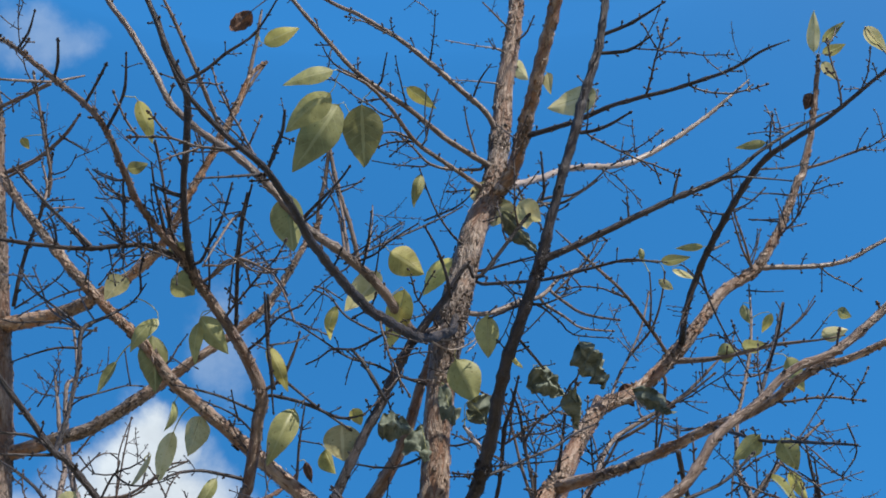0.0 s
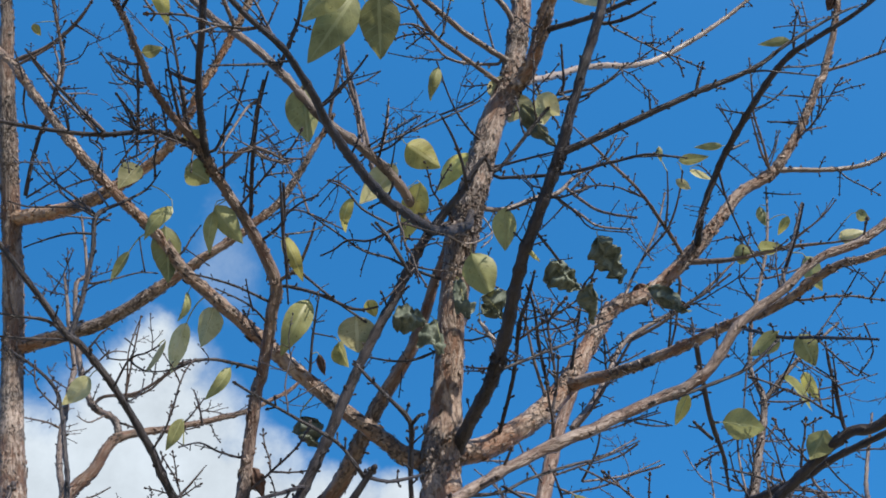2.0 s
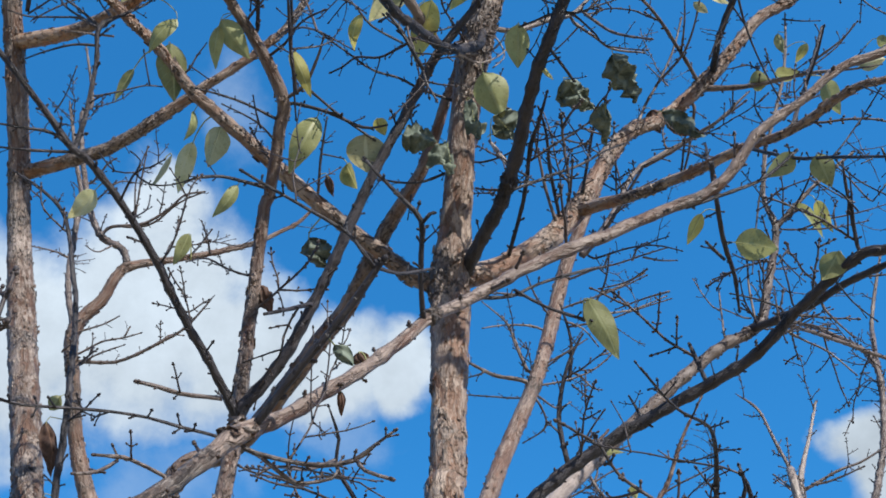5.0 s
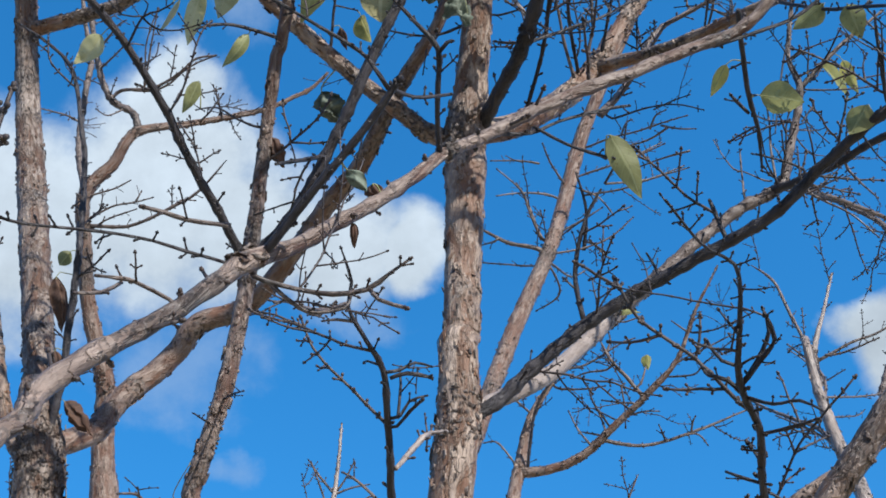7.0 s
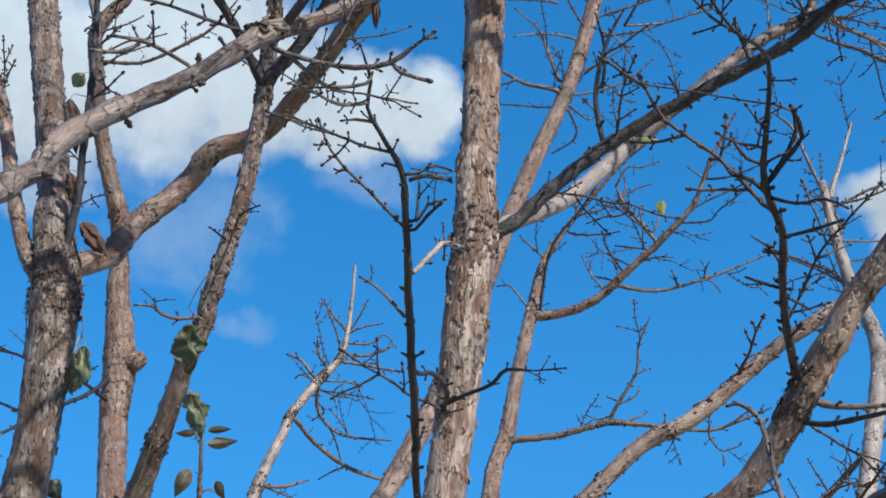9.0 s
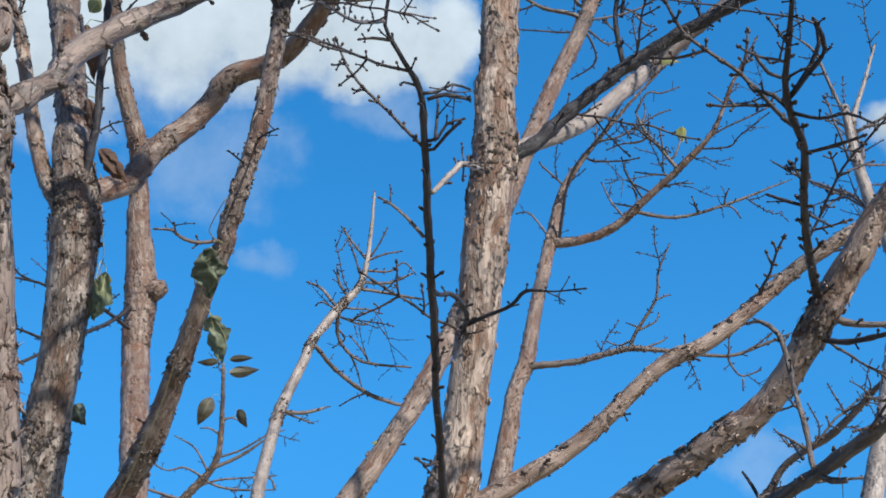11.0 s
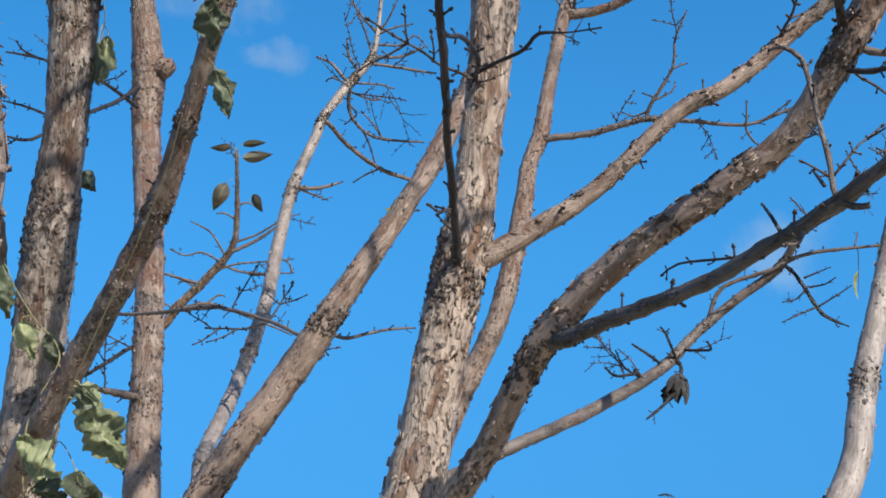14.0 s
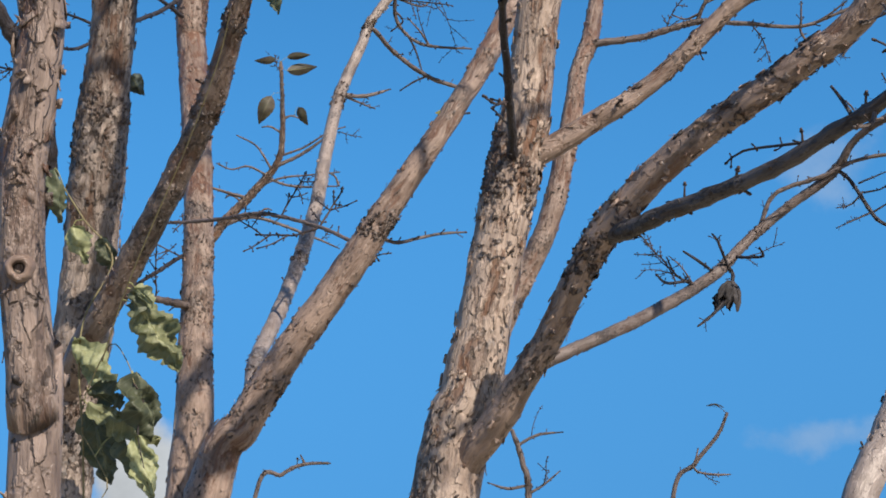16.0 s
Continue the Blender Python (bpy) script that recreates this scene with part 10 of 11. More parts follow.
leaf(MAIN, 'g', (-0.042, 1.373, 3.985), (-0.087, 1.343, 4.004), (-0.186, 1.435, 3.903), 0.0699)
leaf(MAIN, 'g', (-0.015, 1.297, 3.989), (-0.039, 1.321, 3.971), (-0.038, 1.415, 3.885), 0.0712)
limb(BEHIND, 'branch', YOUNG, 0.05, [(0.990, 4.105, 2.672, 0.0036), (1.029, 4.090, 2.686, 0.0027), (1.065, 4.080, 2.699, 0.0018)])
limb(BEHIND, 'branch', YOUNG, 0.05, [(1.004, 4.100, 2.642, 0.0036), (1.048, 4.080, 2.646, 0.0027), (1.073, 4.060, 2.660, 0.0018)])
limb(BEHIND, 'branch', YOUNG, 0.05, [(1.001, 4.100, 2.645, 0.0036), (0.957, 4.070, 2.599, 0.0027), (0.911, 4.050, 2.583, 0.0018)])
limb(BEHIND, 'branch', YOUNG, 0.05, [(1.027, 4.095, 2.580, 0.0034), (1.079, 4.080, 2.610, 0.0025), (1.123, 4.070, 2.638, 0.0017)])
limb(BEHIND, 'branch', YOUNG, 0.05, [(1.024, 4.095, 2.580, 0.0036), (0.969, 4.080, 2.554, 0.0027), (0.909, 4.060, 2.524, 0.0018)])
limb(BEHIND, 'branch', MID, 0.05, [(1.134, 4.050, 2.750, 0.0030), (1.144, 4.050, 2.775, 0.0023), (1.150, 4.050, 2.800, 0.0015)])
limb(BEHIND, 'branch', MID, 0.05, [(0.473, 4.010, 2.346, 0.0028), (0.434, 3.970, 2.392, 0.0021), (0.400, 3.950, 2.418, 0.0014)])
limb(BACK_LEFT, 'branch', YOUNG, 0.05, [(-1.015, 3.740, 3.174, 0.0070), (-1.034, 3.600, 3.071, 0.0063), (-1.056, 3.450, 2.980, 0.0056), (-1.084, 3.300, 2.885, 0.0049), (-1.134, 3.200, 2.803, 0.0042), (-1.158, 3.100, 2.774, 0.0035)])
limb(BACK_LEFT, 'branch', YOUNG, 0.05, [(-1.085, 3.300, 2.888, 0.0045), (-1.143, 3.200, 2.889, 0.0034), (-1.172, 3.100, 2.867, 0.0022)])
limb(BACK_LEFT, 'branch', YOUNG, 0.05, [(-1.008, 3.720, 3.099, 0.0055), (-1.066, 3.500, 3.095, 0.0048), (-1.115, 3.300, 3.050, 0.0041), (-1.134, 3.200, 3.027, 0.0034), (-1.176, 3.100, 2.998, 0.0027)])
limb(BACK_LEFT, 'branch', YOUNG, 0.05, [(-1.134, 3.200, 3.027, 0.0034), (-1.155, 3.150, 3.026, 0.0025), (-1.156, 3.100, 3.028, 0.0017)])
knot(LEFT, (-0.417, 1.860, 2.283), 0.022, 0.0060)
knot(LEFT, (-0.484, 1.950, 2.194), 0.022, 0.0060)
knot(LEFT, (-0.751, 2.250, 2.260), 0.050, 0.0060)
knot(LEFT, (-0.720, 2.160, 2.715), 0.060, 0.0100)
knot(LEFT, (-0.740, 2.250, 2.324), 0.030, 0.0040)
knot(MAIN, (-0.023, 1.750, 2.062), 0.035, 0.0060)
knot(MAIN, (0.090, 1.550, 1.942), 0.030, 0.0060)
knot(MAIN, (0.056, 1.600, 1.892), 0.022, 0.0050)
knot(MAIN, (0.052, 1.720, 2.596), 0.040, 0.0050)
knot(MAIN, (0.059, 1.760, 3.151), 0.035, 0.0050)
knot(MAIN, (0.239, 1.450, 2.129), 0.018, 0.0040)
knot(MAIN, (0.290, 1.440, 2.104), 0.016, 0.0050)
knot(MAIN, (0.224, 1.470, 2.040), 0.016, 0.0040)
knot(MAIN, (-0.030, 1.760, 1.937), 0.018, 0.0040)
knot(BACK_LEFT, (-0.825, 3.330, 2.015), 0.050, 0.0060)
knot(BACK_LEFT, (-0.991, 3.790, 3.241), 0.050, 0.0070)
knot(BACK_LEFT, (-1.043, 3.714, 3.701), 0.045, 0.0120)
knot(MID_TREE, (-0.299, 2.640, 2.198), 0.035, 0.0060)
knot(MID_TREE, (-0.307, 2.640, 2.197), 0.030, 0.0060)
knot(MID_TREE, (-0.516, 3.570, 2.782), 0.020, 0.0060)
knot(MID_TREE, (-0.565, 3.200, 2.244), 0.020, 0.0060)
knot(MID_TREE, (-0.455, 3.700, 3.060), 0.020, 0.0060)
knot(RIGHT, (0.724, 2.530, 2.054), 0.030, 0.0070)
knot(BEHIND, (0.071, 3.700, 2.530), 0.030, 0.0050)
knot(BEHIND, (0.177, 3.790, 3.024), 0.030, 0.0060)
knot(NEAR, (-0.131, 0.760, 2.251), 0.014, 0.0040)
knot(NEAR, (0.023, 0.880, 2.462), 0.012, 0.0030)
leaf(LEFT, 'y', (-0.203, 0.971, 3.701), (-0.188, 0.986, 3.693), (-0.128, 0.977, 3.724), 0.0275)
leaf(MAIN, 'b', (-0.195, 1.204, 4.232), (-0.267, 1.239, 4.202), (-0.314, 1.262, 4.166), 0.0364)
leaf(LEFT, 'y', (-0.388, 0.928, 3.470), (-0.366, 0.936, 3.469), (-0.347, 0.992, 3.430), 0.0226)
leaf(LEFT, 'g', (-0.412, 1.086, 3.478), (-0.408, 1.082, 3.482), (-0.374, 1.077, 3.489), 0.0190)
leaf(LEFT, 'y', (-0.680, 1.366, 3.962), (-0.726, 1.362, 3.949), (-0.714, 1.385, 3.942), 0.0167)
leaf(MAIN, 'p', (0.371, 1.101, 3.696), (0.387, 1.105, 3.690), (0.302, 1.140, 3.692), 0.0526)
leaf(MAIN, 'p', (0.326, 1.318, 4.059), (0.346, 1.318, 4.057), (0.355, 1.374, 4.059), 0.0213)
leaf(MAIN, 'p', (0.284, 1.437, 4.279), (0.296, 1.438, 4.277), (0.329, 1.482, 4.267), 0.0385)
leaf(MAIN, 'y', (0.043, 1.360, 4.079), (0.053, 1.359, 4.079), (0.114, 1.410, 4.069), 0.0262)
leaf(MAIN, 'g', (0.077, 1.425, 3.871), (0.076, 1.425, 3.871), (0.059, 1.464, 3.818), 0.0205)
leaf(MAIN, 'p', (0.232, 1.527, 3.925), (0.241, 1.534, 3.919), (0.225, 1.597, 3.898), 0.0665)
leaf(MAIN, 'p', (0.265, 1.529, 3.950), (0.290, 1.556, 3.925), (0.297, 1.603, 3.896), 0.0455)
leaf(MAIN, 'p', (1.096, 1.658, 4.582), (1.086, 1.651, 4.591), (1.092, 1.576, 4.669), 0.0299)
leaf(MAIN, 'g', (1.096, 1.658, 4.582), (1.105, 1.628, 4.600), (1.156, 1.575, 4.611), 0.0209)
leaf(MAIN, 'g', (1.096, 1.658, 4.582), (1.106, 1.651, 4.584), (1.156, 1.616, 4.571), 0.0269)
leaf(MAIN, 'p', (1.093, 1.666, 4.567), (1.103, 1.664, 4.565), (1.144, 1.711, 4.551), 0.0239)
leaf(MAIN, 'p', (1.009, 1.219, 3.913), (0.954, 1.170, 3.969), (1.003, 1.219, 3.948), 0.0258)
leaf(MAIN, 'g', (0.782, 1.399, 3.867), (0.772, 1.383, 3.883), (0.706, 1.382, 3.868), 0.0164)
leaf(MAIN, 'g', (0.676, 1.626, 3.835), (0.666, 1.622, 3.842), (0.607, 1.627, 3.844), 0.0145)
leaf(MAIN, 'p', (0.657, 1.787, 3.964), (0.638, 1.797, 3.960), (0.693, 1.823, 3.953), 0.0207)
leaf(MAIN, 'b', (1.077, 1.704, 4.496), (1.066, 1.709, 4.496), (1.051, 1.742, 4.470), 0.0266)
leaf(MAIN, 'g', (-0.189, 1.357, 3.715), (-0.175, 1.347, 3.724), (-0.170, 1.412, 3.634), 0.0616)
leaf(LEFT, 'g', (-0.346, 1.319, 3.498), (-0.372, 1.332, 3.481), (-0.331, 1.352, 3.466), 0.0457)
leaf(LEFT, 'g', (-0.379, 1.295, 3.515), (-0.375, 1.293, 3.517), (-0.329, 1.277, 3.519), 0.0179)
leaf(LEFT, 'p', (-0.475, 1.380, 3.568), (-0.472, 1.391, 3.559), (-0.514, 1.435, 3.544), 0.0374)
leaf(LEFT, 'g', (-0.424, 1.320, 3.427), (-0.389, 1.352, 3.407), (-0.436, 1.384, 3.359), 0.0274)
leaf(MAIN, 'g', (-0.474, 1.603, 3.594), (-0.458, 1.594, 3.607), (-0.454, 1.666, 3.523), 0.0509)
leaf(LEFT, 'g', (-0.298, 1.384, 3.460), (-0.328, 1.398, 3.441), (-0.336, 1.449, 3.387), 0.0239)
leaf(LEFT, 'g', (-0.300, 1.381, 3.462), (-0.325, 1.391, 3.448), (-0.276, 1.431, 3.393), 0.0349)
leaf(MAIN, 'g', (-0.482, 1.597, 3.601), (-0.527, 1.620, 3.566), (-0.563, 1.654, 3.512), 0.0200)
leaf(MAIN, 'p', (-0.355, 1.684, 3.488), (-0.366, 1.690, 3.480), (-0.394, 1.751, 3.432), 0.0481)
leaf(MAIN, 'p', (-0.373, 1.676, 3.500), (-0.417, 1.706, 3.456), (-0.453, 1.791, 3.401), 0.0372)
leaf(LEFT, 'p', (-0.379, 1.363, 3.104), (-0.368, 1.360, 3.111), (-0.407, 1.411, 3.089), 0.0268)
leaf(MAIN, 'g', (-0.399, 1.661, 3.520), (-0.415, 1.672, 3.504), (-0.432, 1.688, 3.443), 0.0198)
leaf(LEFT, 'y', (-0.197, 1.360, 3.341), (-0.197, 1.361, 3.340), (-0.166, 1.419, 3.287), 0.0228)
leaf(LEFT, 'g', (-0.162, 1.506, 3.345), (-0.165, 1.515, 3.335), (-0.213, 1.559, 3.244), 0.0417)
leaf(MAIN, 'p', (-0.017, 1.454, 3.618), (-0.010, 1.456, 3.617), (-0.081, 1.531, 3.592), 0.0485)
leaf(MAIN, 'y', (-0.000, 1.409, 3.639), (0.011, 1.418, 3.632), (0.073, 1.458, 3.609), 0.0524)
leaf(MAIN, 'y', (0.161, 1.568, 3.758), (0.139, 1.563, 3.765), (0.071, 1.630, 3.728), 0.0475)
leaf(MAIN, 'y', (0.004, 1.501, 3.594), (0.036, 1.490, 3.604), (0.003, 1.576, 3.531), 0.0445)
leaf(MAIN, 'y', (-0.091, 1.461, 3.538), (-0.091, 1.462, 3.537), (-0.105, 1.516, 3.501), 0.0227)
leaf(MAIN, 'g', (0.180, 1.354, 3.383), (0.178, 1.351, 3.387), (0.176, 1.390, 3.322), 0.0364)
leaf(MAIN, 'g', (0.126, 1.513, 3.463), (0.126, 1.526, 3.451), (0.160, 1.567, 3.377), 0.0554)
leaf(MAIN, 'y', (0.211, 1.381, 3.322), (0.213, 1.383, 3.321), (0.235, 1.408, 3.312), 0.0247)
leaf(MAIN, 'k', (0.267, 1.423, 3.335), (0.255, 1.428, 3.331), (0.302, 1.462, 3.292), 0.0503)
leaf(MAIN, 'k', (0.331, 1.361, 3.340), (0.332, 1.369, 3.332), (0.372, 1.431, 3.278), 0.0439)
leaf(MAIN, 'k', (0.315, 1.497, 3.324), (0.330, 1.486, 3.332), (0.332, 1.539, 3.283), 0.0336)
leaf(MAIN, 'k', (0.099, 1.651, 3.509), (0.104, 1.659, 3.500), (0.114, 1.714, 3.460), 0.0388)
leaf(MAIN, 'k', (0.137, 1.591, 3.342), (0.144, 1.559, 3.376), (0.182, 1.591, 3.354), 0.0365)
leaf(LEFT, 'k', (-0.029, 1.530, 3.315), (-0.017, 1.535, 3.310), (0.039, 1.555, 3.311), 0.0454)
leaf(MAIN, 'k', (0.096, 1.620, 3.467), (0.104, 1.600, 3.455), (0.116, 1.590, 3.344), 0.0400)
leaf(MAIN, 'k', (0.052, 1.620, 3.363), (0.060, 1.600, 3.351), (0.068, 1.590, 3.271), 0.0380)
leaf(MAIN, 'k', (0.355, 1.470, 3.414), (0.363, 1.450, 3.402), (0.376, 1.440, 3.314), 0.0260)
leaf(MAIN, 'k', (0.481, 1.770, 3.575), (0.489, 1.750, 3.563), (0.558, 1.740, 3.488), 0.0340)
leaf(MAIN, 'k', (0.134, 1.620, 3.381), (0.142, 1.600, 3.369), (0.192, 1.590, 3.398), 0.0300)
leaf(LEFT, 'k', (0.038, 1.769, 3.518), (0.058, 1.774, 3.511), (0.078, 1.817, 3.470), 0.0357)
leaf(MAIN, 'k', (-0.162, 1.771, 3.335), (-0.199, 1.799, 3.295), (-0.165, 1.830, 3.242), 0.0450)
leaf(LEFT, 'b', (-0.272, 1.667, 3.080), (-0.267, 1.665, 3.085), (-0.242, 1.704, 3.053), 0.0293)
leaf(LEFT, 'p', (-0.082, 1.523, 3.303), (-0.081, 1.524, 3.302), (-0.081, 1.593, 3.275), 0.0590)
leaf(MAIN, 'y', (-0.135, 1.730, 3.432), (-0.127, 1.737, 3.425), (-0.109, 1.788, 3.405), 0.0390)
leaf(LEFT, 'y', (-0.058, 1.505, 3.302), (-0.060, 1.495, 3.312), (-0.047, 1.526, 3.300), 0.0215)
leaf(MAIN, 'b', (-0.179, 1.736, 3.396), (-0.164, 1.737, 3.396), (-0.153, 1.769, 3.369), 0.0172)
leaf(LEFT, 'p', (-0.474, 1.400, 3.091), (-0.490, 1.405, 3.080), (-0.534, 1.433, 3.047), 0.0364)
leaf(LEFT, 'g', (-0.346, 1.485, 3.001), (-0.348, 1.458, 3.034), (-0.372, 1.481, 2.990), 0.0199)
leaf(LEFT, 'g', (-0.297, 1.559, 3.232), (-0.299, 1.565, 3.225), (-0.341, 1.585, 3.171), 0.0216)
leaf(MAIN, 'g', (0.485, 1.462, 3.000), (0.500, 1.456, 3.002), (0.558, 1.435, 2.971), 0.0434)
leaf(MAIN, 'y', (0.467, 1.397, 3.016), (0.442, 1.403, 3.017), (0.420, 1.435, 2.982), 0.0177)
leaf(MAIN, 'g', (0.617, 1.443, 3.164), (0.616, 1.437, 3.171), (0.572, 1.468, 3.145), 0.0342)
leaf(MAIN, 'g', (0.631, 1.382, 3.109), (0.631, 1.378, 3.113), (0.652, 1.407, 3.070), 0.0331)
leaf(MAIN, 'g', (0.781, 1.953, 3.491), (0.779, 1.953, 3.492), (0.826, 1.966, 3.410), 0.0386)
leaf(MAIN, 'y', (0.806, 1.948, 3.516), (0.825, 1.953, 3.502), (0.862, 2.003, 3.457), 0.0243)
leaf(MAIN, 'g', (0.665, 1.450, 2.954), (0.652, 1.442, 2.972), (0.624, 1.461, 2.930), 0.0381)
leaf(MAIN, 'g', (0.836, 1.929, 3.977), (0.820, 1.933, 3.979), (0.833, 1.948, 3.923), 0.0241)
leaf(MAIN, 'y', (0.829, 1.934, 3.931), (0.875, 1.918, 3.929), (0.853, 1.957, 3.908), 0.0185)
leaf(MAIN, 'g', (0.714, 1.888, 3.770), (0.716, 1.882, 3.776), (0.757, 1.867, 3.767), 0.0376)
leaf(MAIN, 'g', (0.771, 1.864, 3.762), (0.766, 1.855, 3.773), (0.814, 1.841, 3.764), 0.0375)
leaf(MAIN, 'g', (0.715, 1.542, 3.451), (0.740, 1.542, 3.441), (0.759, 1.560, 3.370), 0.0320)
leaf(MAIN, 'p', (0.923, 1.804, 3.734), (0.923, 1.799, 3.740), (0.982, 1.795, 3.752), 0.0311)
leaf(MAIN, 'g', (0.938, 1.778, 3.770), (0.959, 1.761, 3.777), (0.978, 1.746, 3.741), 0.0225)
leaf(MAIN, 'g', (0.594, 1.703, 3.852), (0.586, 1.686, 3.869), (0.647, 1.666, 3.859), 0.0219)
leaf(MAIN, 'p', (0.593, 1.722, 3.845), (0.582, 1.722, 3.848), (0.615, 1.743, 3.840), 0.0171)
leaf(MAIN, 'g', (0.555, 1.678, 3.825), (0.538, 1.640, 3.863), (0.541, 1.661, 3.839), 0.0120)
leaf(MAIN, 'b', (0.488, 1.910, 3.727), (0.503, 1.910, 3.722), (0.525, 1.953, 3.692), 0.0320)
leaf(MAIN, 'b', (0.535, 1.921, 3.714), (0.534, 1.925, 3.710), (0.613, 1.939, 3.673), 0.0321)
leaf(NEAR, 'g', (0.181, 0.921, 2.483), (0.185, 0.908, 2.500), (0.215, 0.940, 2.446), 0.0245)
leaf(MAIN, 'g', (0.078, 1.429, 3.867), (0.073, 1.431, 3.866), (0.059, 1.465, 3.813), 0.0180)
leaf(LEFT, 'k', (0.259, 1.372, 3.646), (0.224, 1.355, 3.665), (0.289, 1.402, 3.600), 0.0272)
leaf(MAIN, 'p', (0.195, 1.517, 3.945), (0.191, 1.516, 3.946), (0.227, 1.570, 3.930), 0.0470)
leaf(LEFT, 'p', (0.277, 1.364, 3.666), (0.256, 1.348, 3.681), (0.297, 1.378, 3.659), 0.0399)
leaf(NEAR, 'k', (-0.061, 0.710, 2.320), (-0.053, 0.714, 2.315), (-0.037, 0.716, 2.297), 0.0123)
leaf(NEAR, 'b', (-0.032, 0.841, 2.378), (-0.040, 0.833, 2.388), (-0.035, 0.839, 2.376), 0.0150)
leaf(NEAR, 'b', (-0.057, 0.819, 2.343), (-0.055, 0.822, 2.339), (-0.054, 0.837, 2.322), 0.0068)
leaf(LEFT, 'b', (-0.680, 2.083, 3.078), (-0.715, 2.076, 3.072), (-0.701, 2.125, 2.976), 0.0291)
leaf(LEFT, 'g', (-0.682, 2.081, 3.131), (-0.696, 2.077, 3.130), (-0.709, 2.064, 3.090), 0.0249)
leaf(MAIN, 'g', (0.331, 1.979, 2.926), (0.327, 1.977, 2.929), (0.376, 1.967, 2.925), 0.0102)
leaf(BEHIND, 'y', (0.704, 3.931, 3.876), (0.707, 3.912, 3.909), (0.711, 3.942, 3.867), 0.0346)
leaf(VINE_PLANT, 'd', (-0.354, 1.689, 2.423), (-0.360, 1.684, 2.430), (-0.362, 1.725, 2.370), 0.0506)
leaf(VINE_PLANT, 'd', (-0.361, 1.735, 2.350), (-0.361, 1.736, 2.347), (-0.344, 1.774, 2.290), 0.0378)
leaf(VINE_PLANT, 'v', (-0.662, 2.200, 2.636), (-0.652, 2.190, 2.612), (-0.663, 2.190, 2.520), 0.0420)
leaf(VINE_PLANT, 'd', (-0.664, 2.196, 2.640), (-0.668, 2.188, 2.598), (-0.676, 2.190, 2.512), 0.0300)
leaf(LEFT, 'b', (-0.689, 2.127, 2.829), (-0.676, 2.128, 2.833), (-0.622, 2.150, 2.774), 0.0310)
leaf(LEFT, 'b', (-0.683, 2.106, 2.926), (-0.702, 2.102, 2.925), (-0.693, 2.138, 2.867), 0.0239)
leaf(LEFT, 'k', (-0.729, 2.224, 2.370), (-0.692, 2.235, 2.373), (-0.678, 2.264, 2.344), 0.0305)
leaf(FAR, 'o', (-1.131, 5.943, 3.637), (-1.179, 5.937, 3.626), (-1.239, 5.967, 3.502), 0.0629)
leaf(FAR, 'o', (-1.076, 5.984, 3.541), (-1.059, 5.973, 3.582), (-1.018, 6.004, 3.504), 0.0472)
leaf(FAR, 'o', (-1.132, 5.908, 3.741), (-1.105, 5.914, 3.739), (-0.969, 5.936, 3.764), 0.0472)
leaf(FAR, 'o', (-1.132, 5.897, 3.775), (-1.104, 5.895, 3.795), (-0.996, 5.901, 3.808), 0.0315)
leaf(FAR, 'o', (-1.132, 5.897, 3.775), (-1.154, 5.889, 3.786), (-1.249, 5.868, 3.772), 0.0315)
leaf(VINE_PLANT, 'v', (-0.622, 2.030, 1.938), (-0.597, 2.040, 1.927), (-0.543, 2.084, 1.838), 0.0742)
leaf(VINE_PLANT, 'v', (-0.609, 2.015, 1.961), (-0.601, 2.019, 1.955), (-0.572, 2.033, 1.928), 0.0299)
leaf(VINE_PLANT, 'd', (-0.614, 2.020, 1.954), (-0.604, 2.024, 1.950), (-0.601, 2.034, 1.911), 0.0387)
leaf(VINE_PLANT, 'v', (-0.729, 2.165, 1.896), (-0.737, 2.162, 1.897), (-0.664, 2.181, 1.821), 0.0624)
leaf(VINE_PLANT, 'd', (-0.702, 2.134, 1.814), (-0.700, 2.135, 1.814), (-0.652, 2.151, 1.785), 0.0537)
leaf(VINE_PLANT, 'd', (-0.614, 2.073, 1.830), (-0.612, 2.074, 1.832), (-0.586, 2.095, 1.728), 0.0750)
leaf(VINE_PLANT, 'v', (-0.708, 2.141, 1.805), (-0.704, 2.144, 1.792), (-0.592, 2.168, 1.734), 0.0576)
leaf(VINE_PLANT, 'v', (-0.608, 2.068, 1.814), (-0.601, 2.078, 1.737), (-0.580, 2.095, 1.640), 0.0462)
leaf(VINE_PLANT, 'd', (-0.724, 2.175, 1.790), (-0.709, 2.180, 1.790), (-0.677, 2.204, 1.669), 0.0623)
leaf(VINE_PLANT, 'd', (-0.692, 2.160, 1.711), (-0.656, 2.169, 1.741), (-0.608, 2.175, 1.661), 0.0466)
leaf(VINE_PLANT, 'v', (-0.739, 2.178, 2.101), (-0.756, 2.175, 2.091), (-0.741, 2.199, 2.029), 0.0426)
leaf(VINE_PLANT, 'd', (-0.778, 2.176, 2.159), (-0.792, 2.164, 2.185), (-0.785, 2.189, 2.099), 0.0391)
leaf(VINE_PLANT, 'd', (-0.709, 2.182, 2.070), (-0.709, 2.182, 2.072), (-0.694, 2.205, 2.015), 0.0385)
curled_leaf(BEHIND, (0.596, 4.090, 2.372), (0.589, 4.083, 2.283), 0.025)
curled_leaf(BEHIND, (0.590, 4.070, 2.368), (0.556, 4.060, 2.300), 0.020)
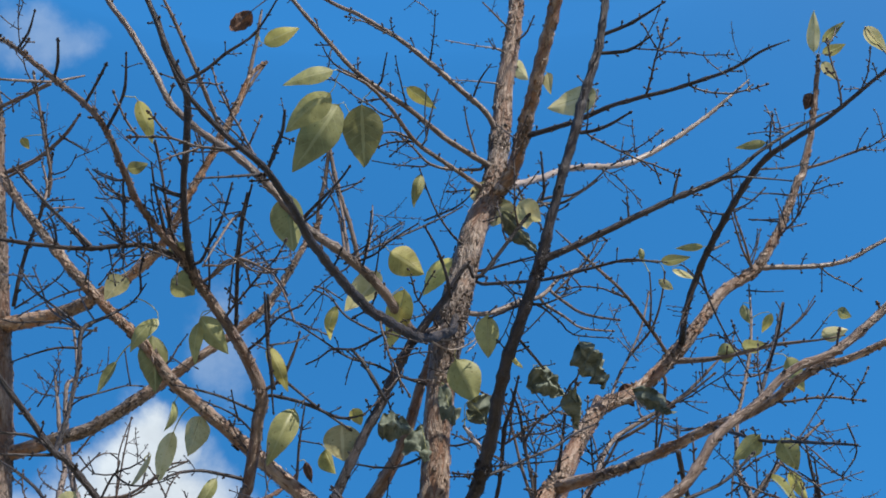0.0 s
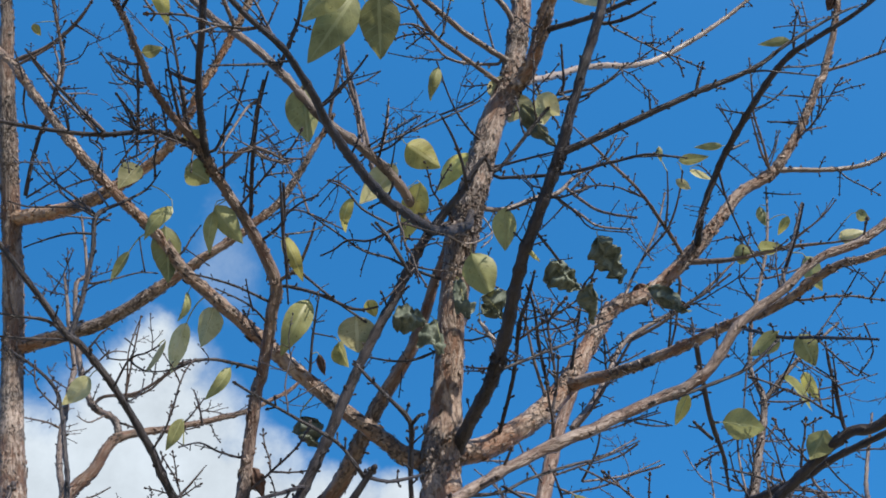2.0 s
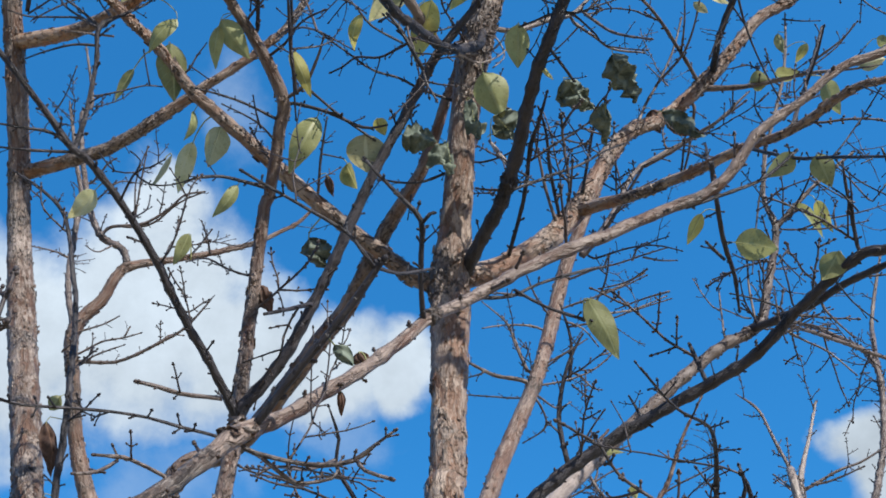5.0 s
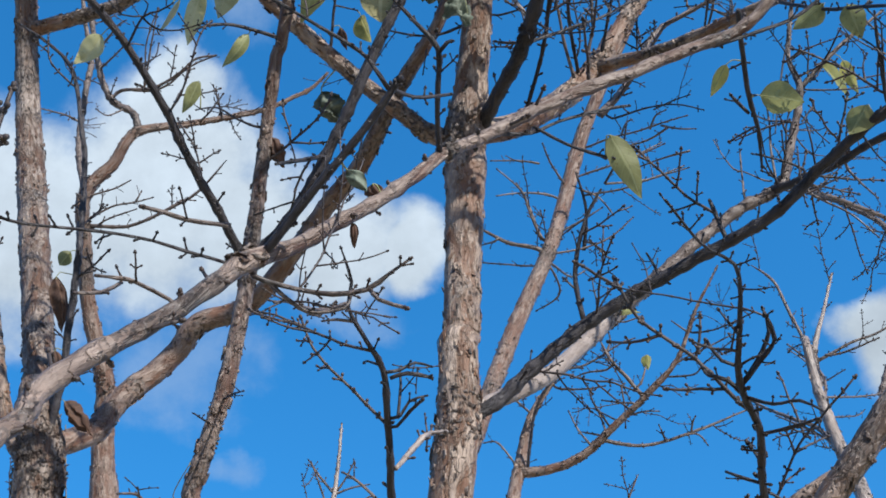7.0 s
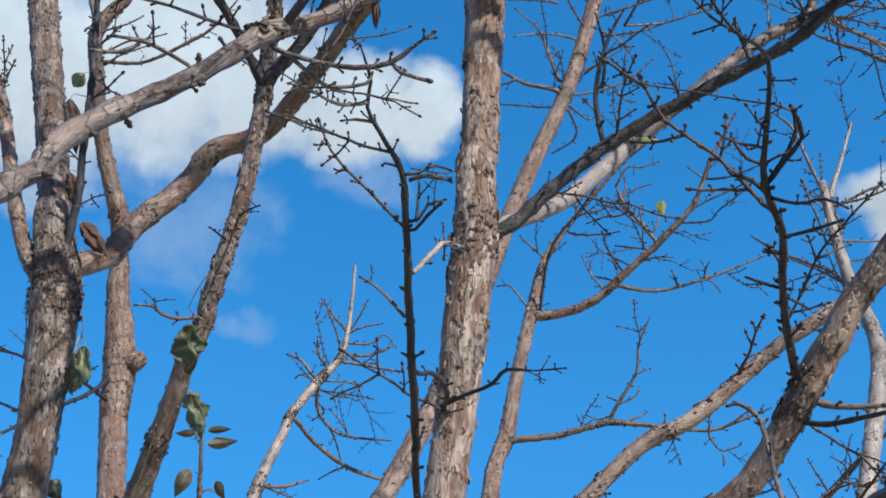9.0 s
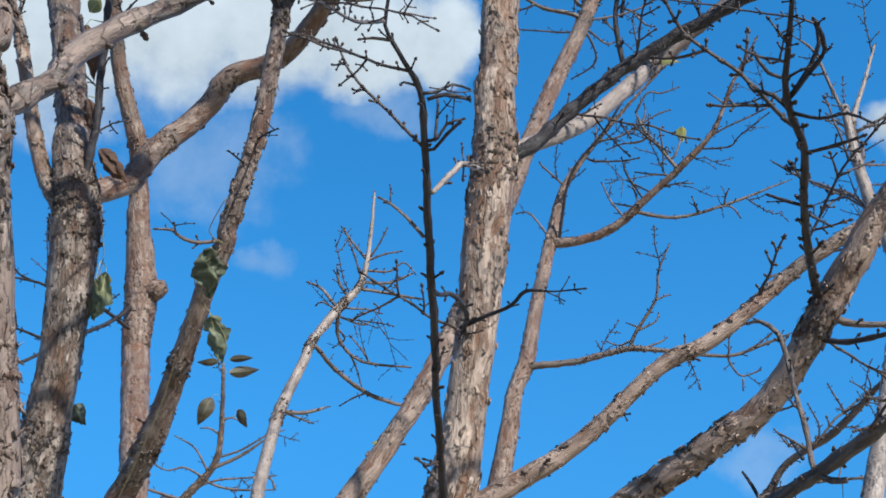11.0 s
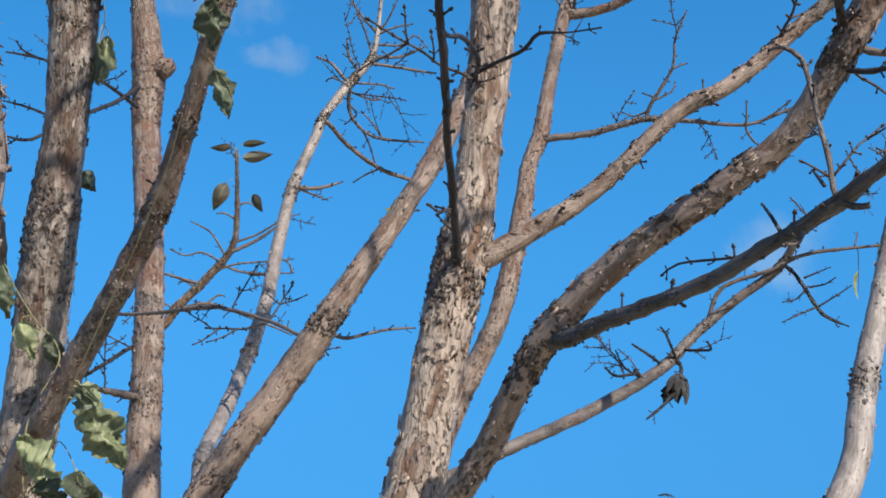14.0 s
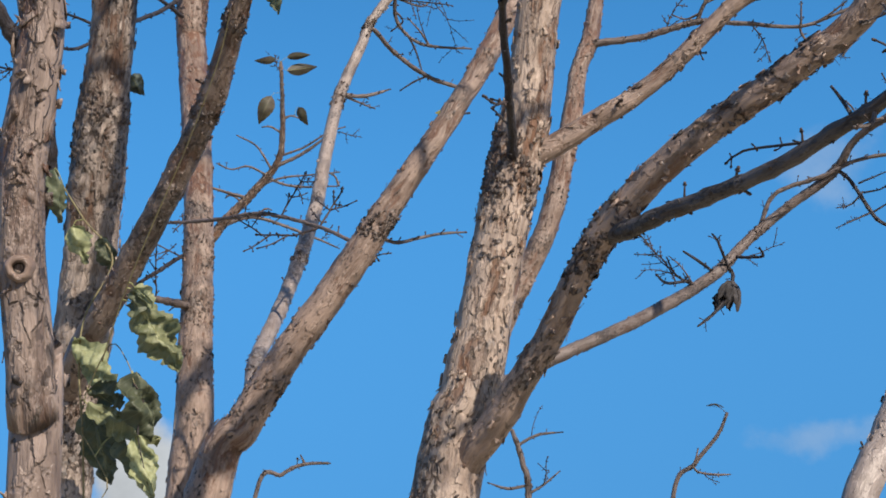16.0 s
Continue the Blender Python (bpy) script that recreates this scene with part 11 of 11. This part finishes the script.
leaf(BEHIND, 'w', (0.578, 4.070, 2.330), (0.560, 4.070, 2.335), (0.545, 4.085, 2.275), 0.0420)
leaf(FAR_RIGHT, 'o', (0.859, 6.209, 2.198), (0.771, 6.217, 2.234), (0.850, 6.215, 2.223), 0.0310)
leaf(MID_TREE, 'y', (-0.165, 2.662, 2.426), (-0.191, 2.657, 2.437), (-0.168, 2.657, 2.434), 0.0138)
leaf(BEHIND, 'g', (1.145, 4.050, 2.753), (1.149, 4.068, 2.685), (1.146, 4.087, 2.598), 0.0290)


def sawn_knot(tree, place, way):
    """The stub of a sawn-off branch with a hollow heart."""
    way = np.array(way) / np.linalg.norm(way)
    u = np.cross(way, (0, 0, 1))
    u /= np.linalg.norm(u)
    v = np.cross(u, way)

    def lathe(profile, name, mat, parent, label):
        line = np.array([(*(np.array(place) + way * h * 0.001), r * 0.001) for r, h in profile])
        n, k = len(line), 24
        ang = np.linspace(0, 2 * math.pi, k, endpoint=False)
        ring = np.cos(ang)[:, None] * u + np.sin(ang)[:, None] * v
        wob = 1 + 0.05 * np.sin(3 * ang + 1) + 0.035 * np.sin(7 * ang)
        verts = (line[:, None, :3] + ring[None] * (line[:, 3][:, None] * wob)[:, :, None]).reshape(-1, 3)
        faces = [(i * k + j, i * k + (j + 1) % k, (i + 1) * k + (j + 1) % k, (i + 1) * k + j) for i in range(n - 1) for j in range(k)]
        uv = [(0.004 * math.cos(a) + 0.001 * i, 0.004 * math.sin(a)) for i in range(n) for a in ang]
        return link_mesh(name, verts, faces, mat, parent, uv, label)

    knot = lathe([(2.7, -5), (2.8, -1.2), (3.1, 0.4), (4.0, 1.2), (5.0, 1.1), (5.9, 0.2), (6.6, -2.0), (7.4, -6), (8.6, -14)], "sawn_knot", TAN, tree, "round pale stub of a sawn-off branch")
    lathe([(2.9, -2.0), (1.5, -3.2), (0.05, -3.6)], "hollow", ROTTEN, knot, "dark rotted heart of the stub")


ROTTEN = plain_stalk("rotted_wood", (0.022, 0.016, 0.013))

sawn_knot(NEAR, (-0.2393, 0.6166, 1.6834), (0.205, -0.914, -0.148))
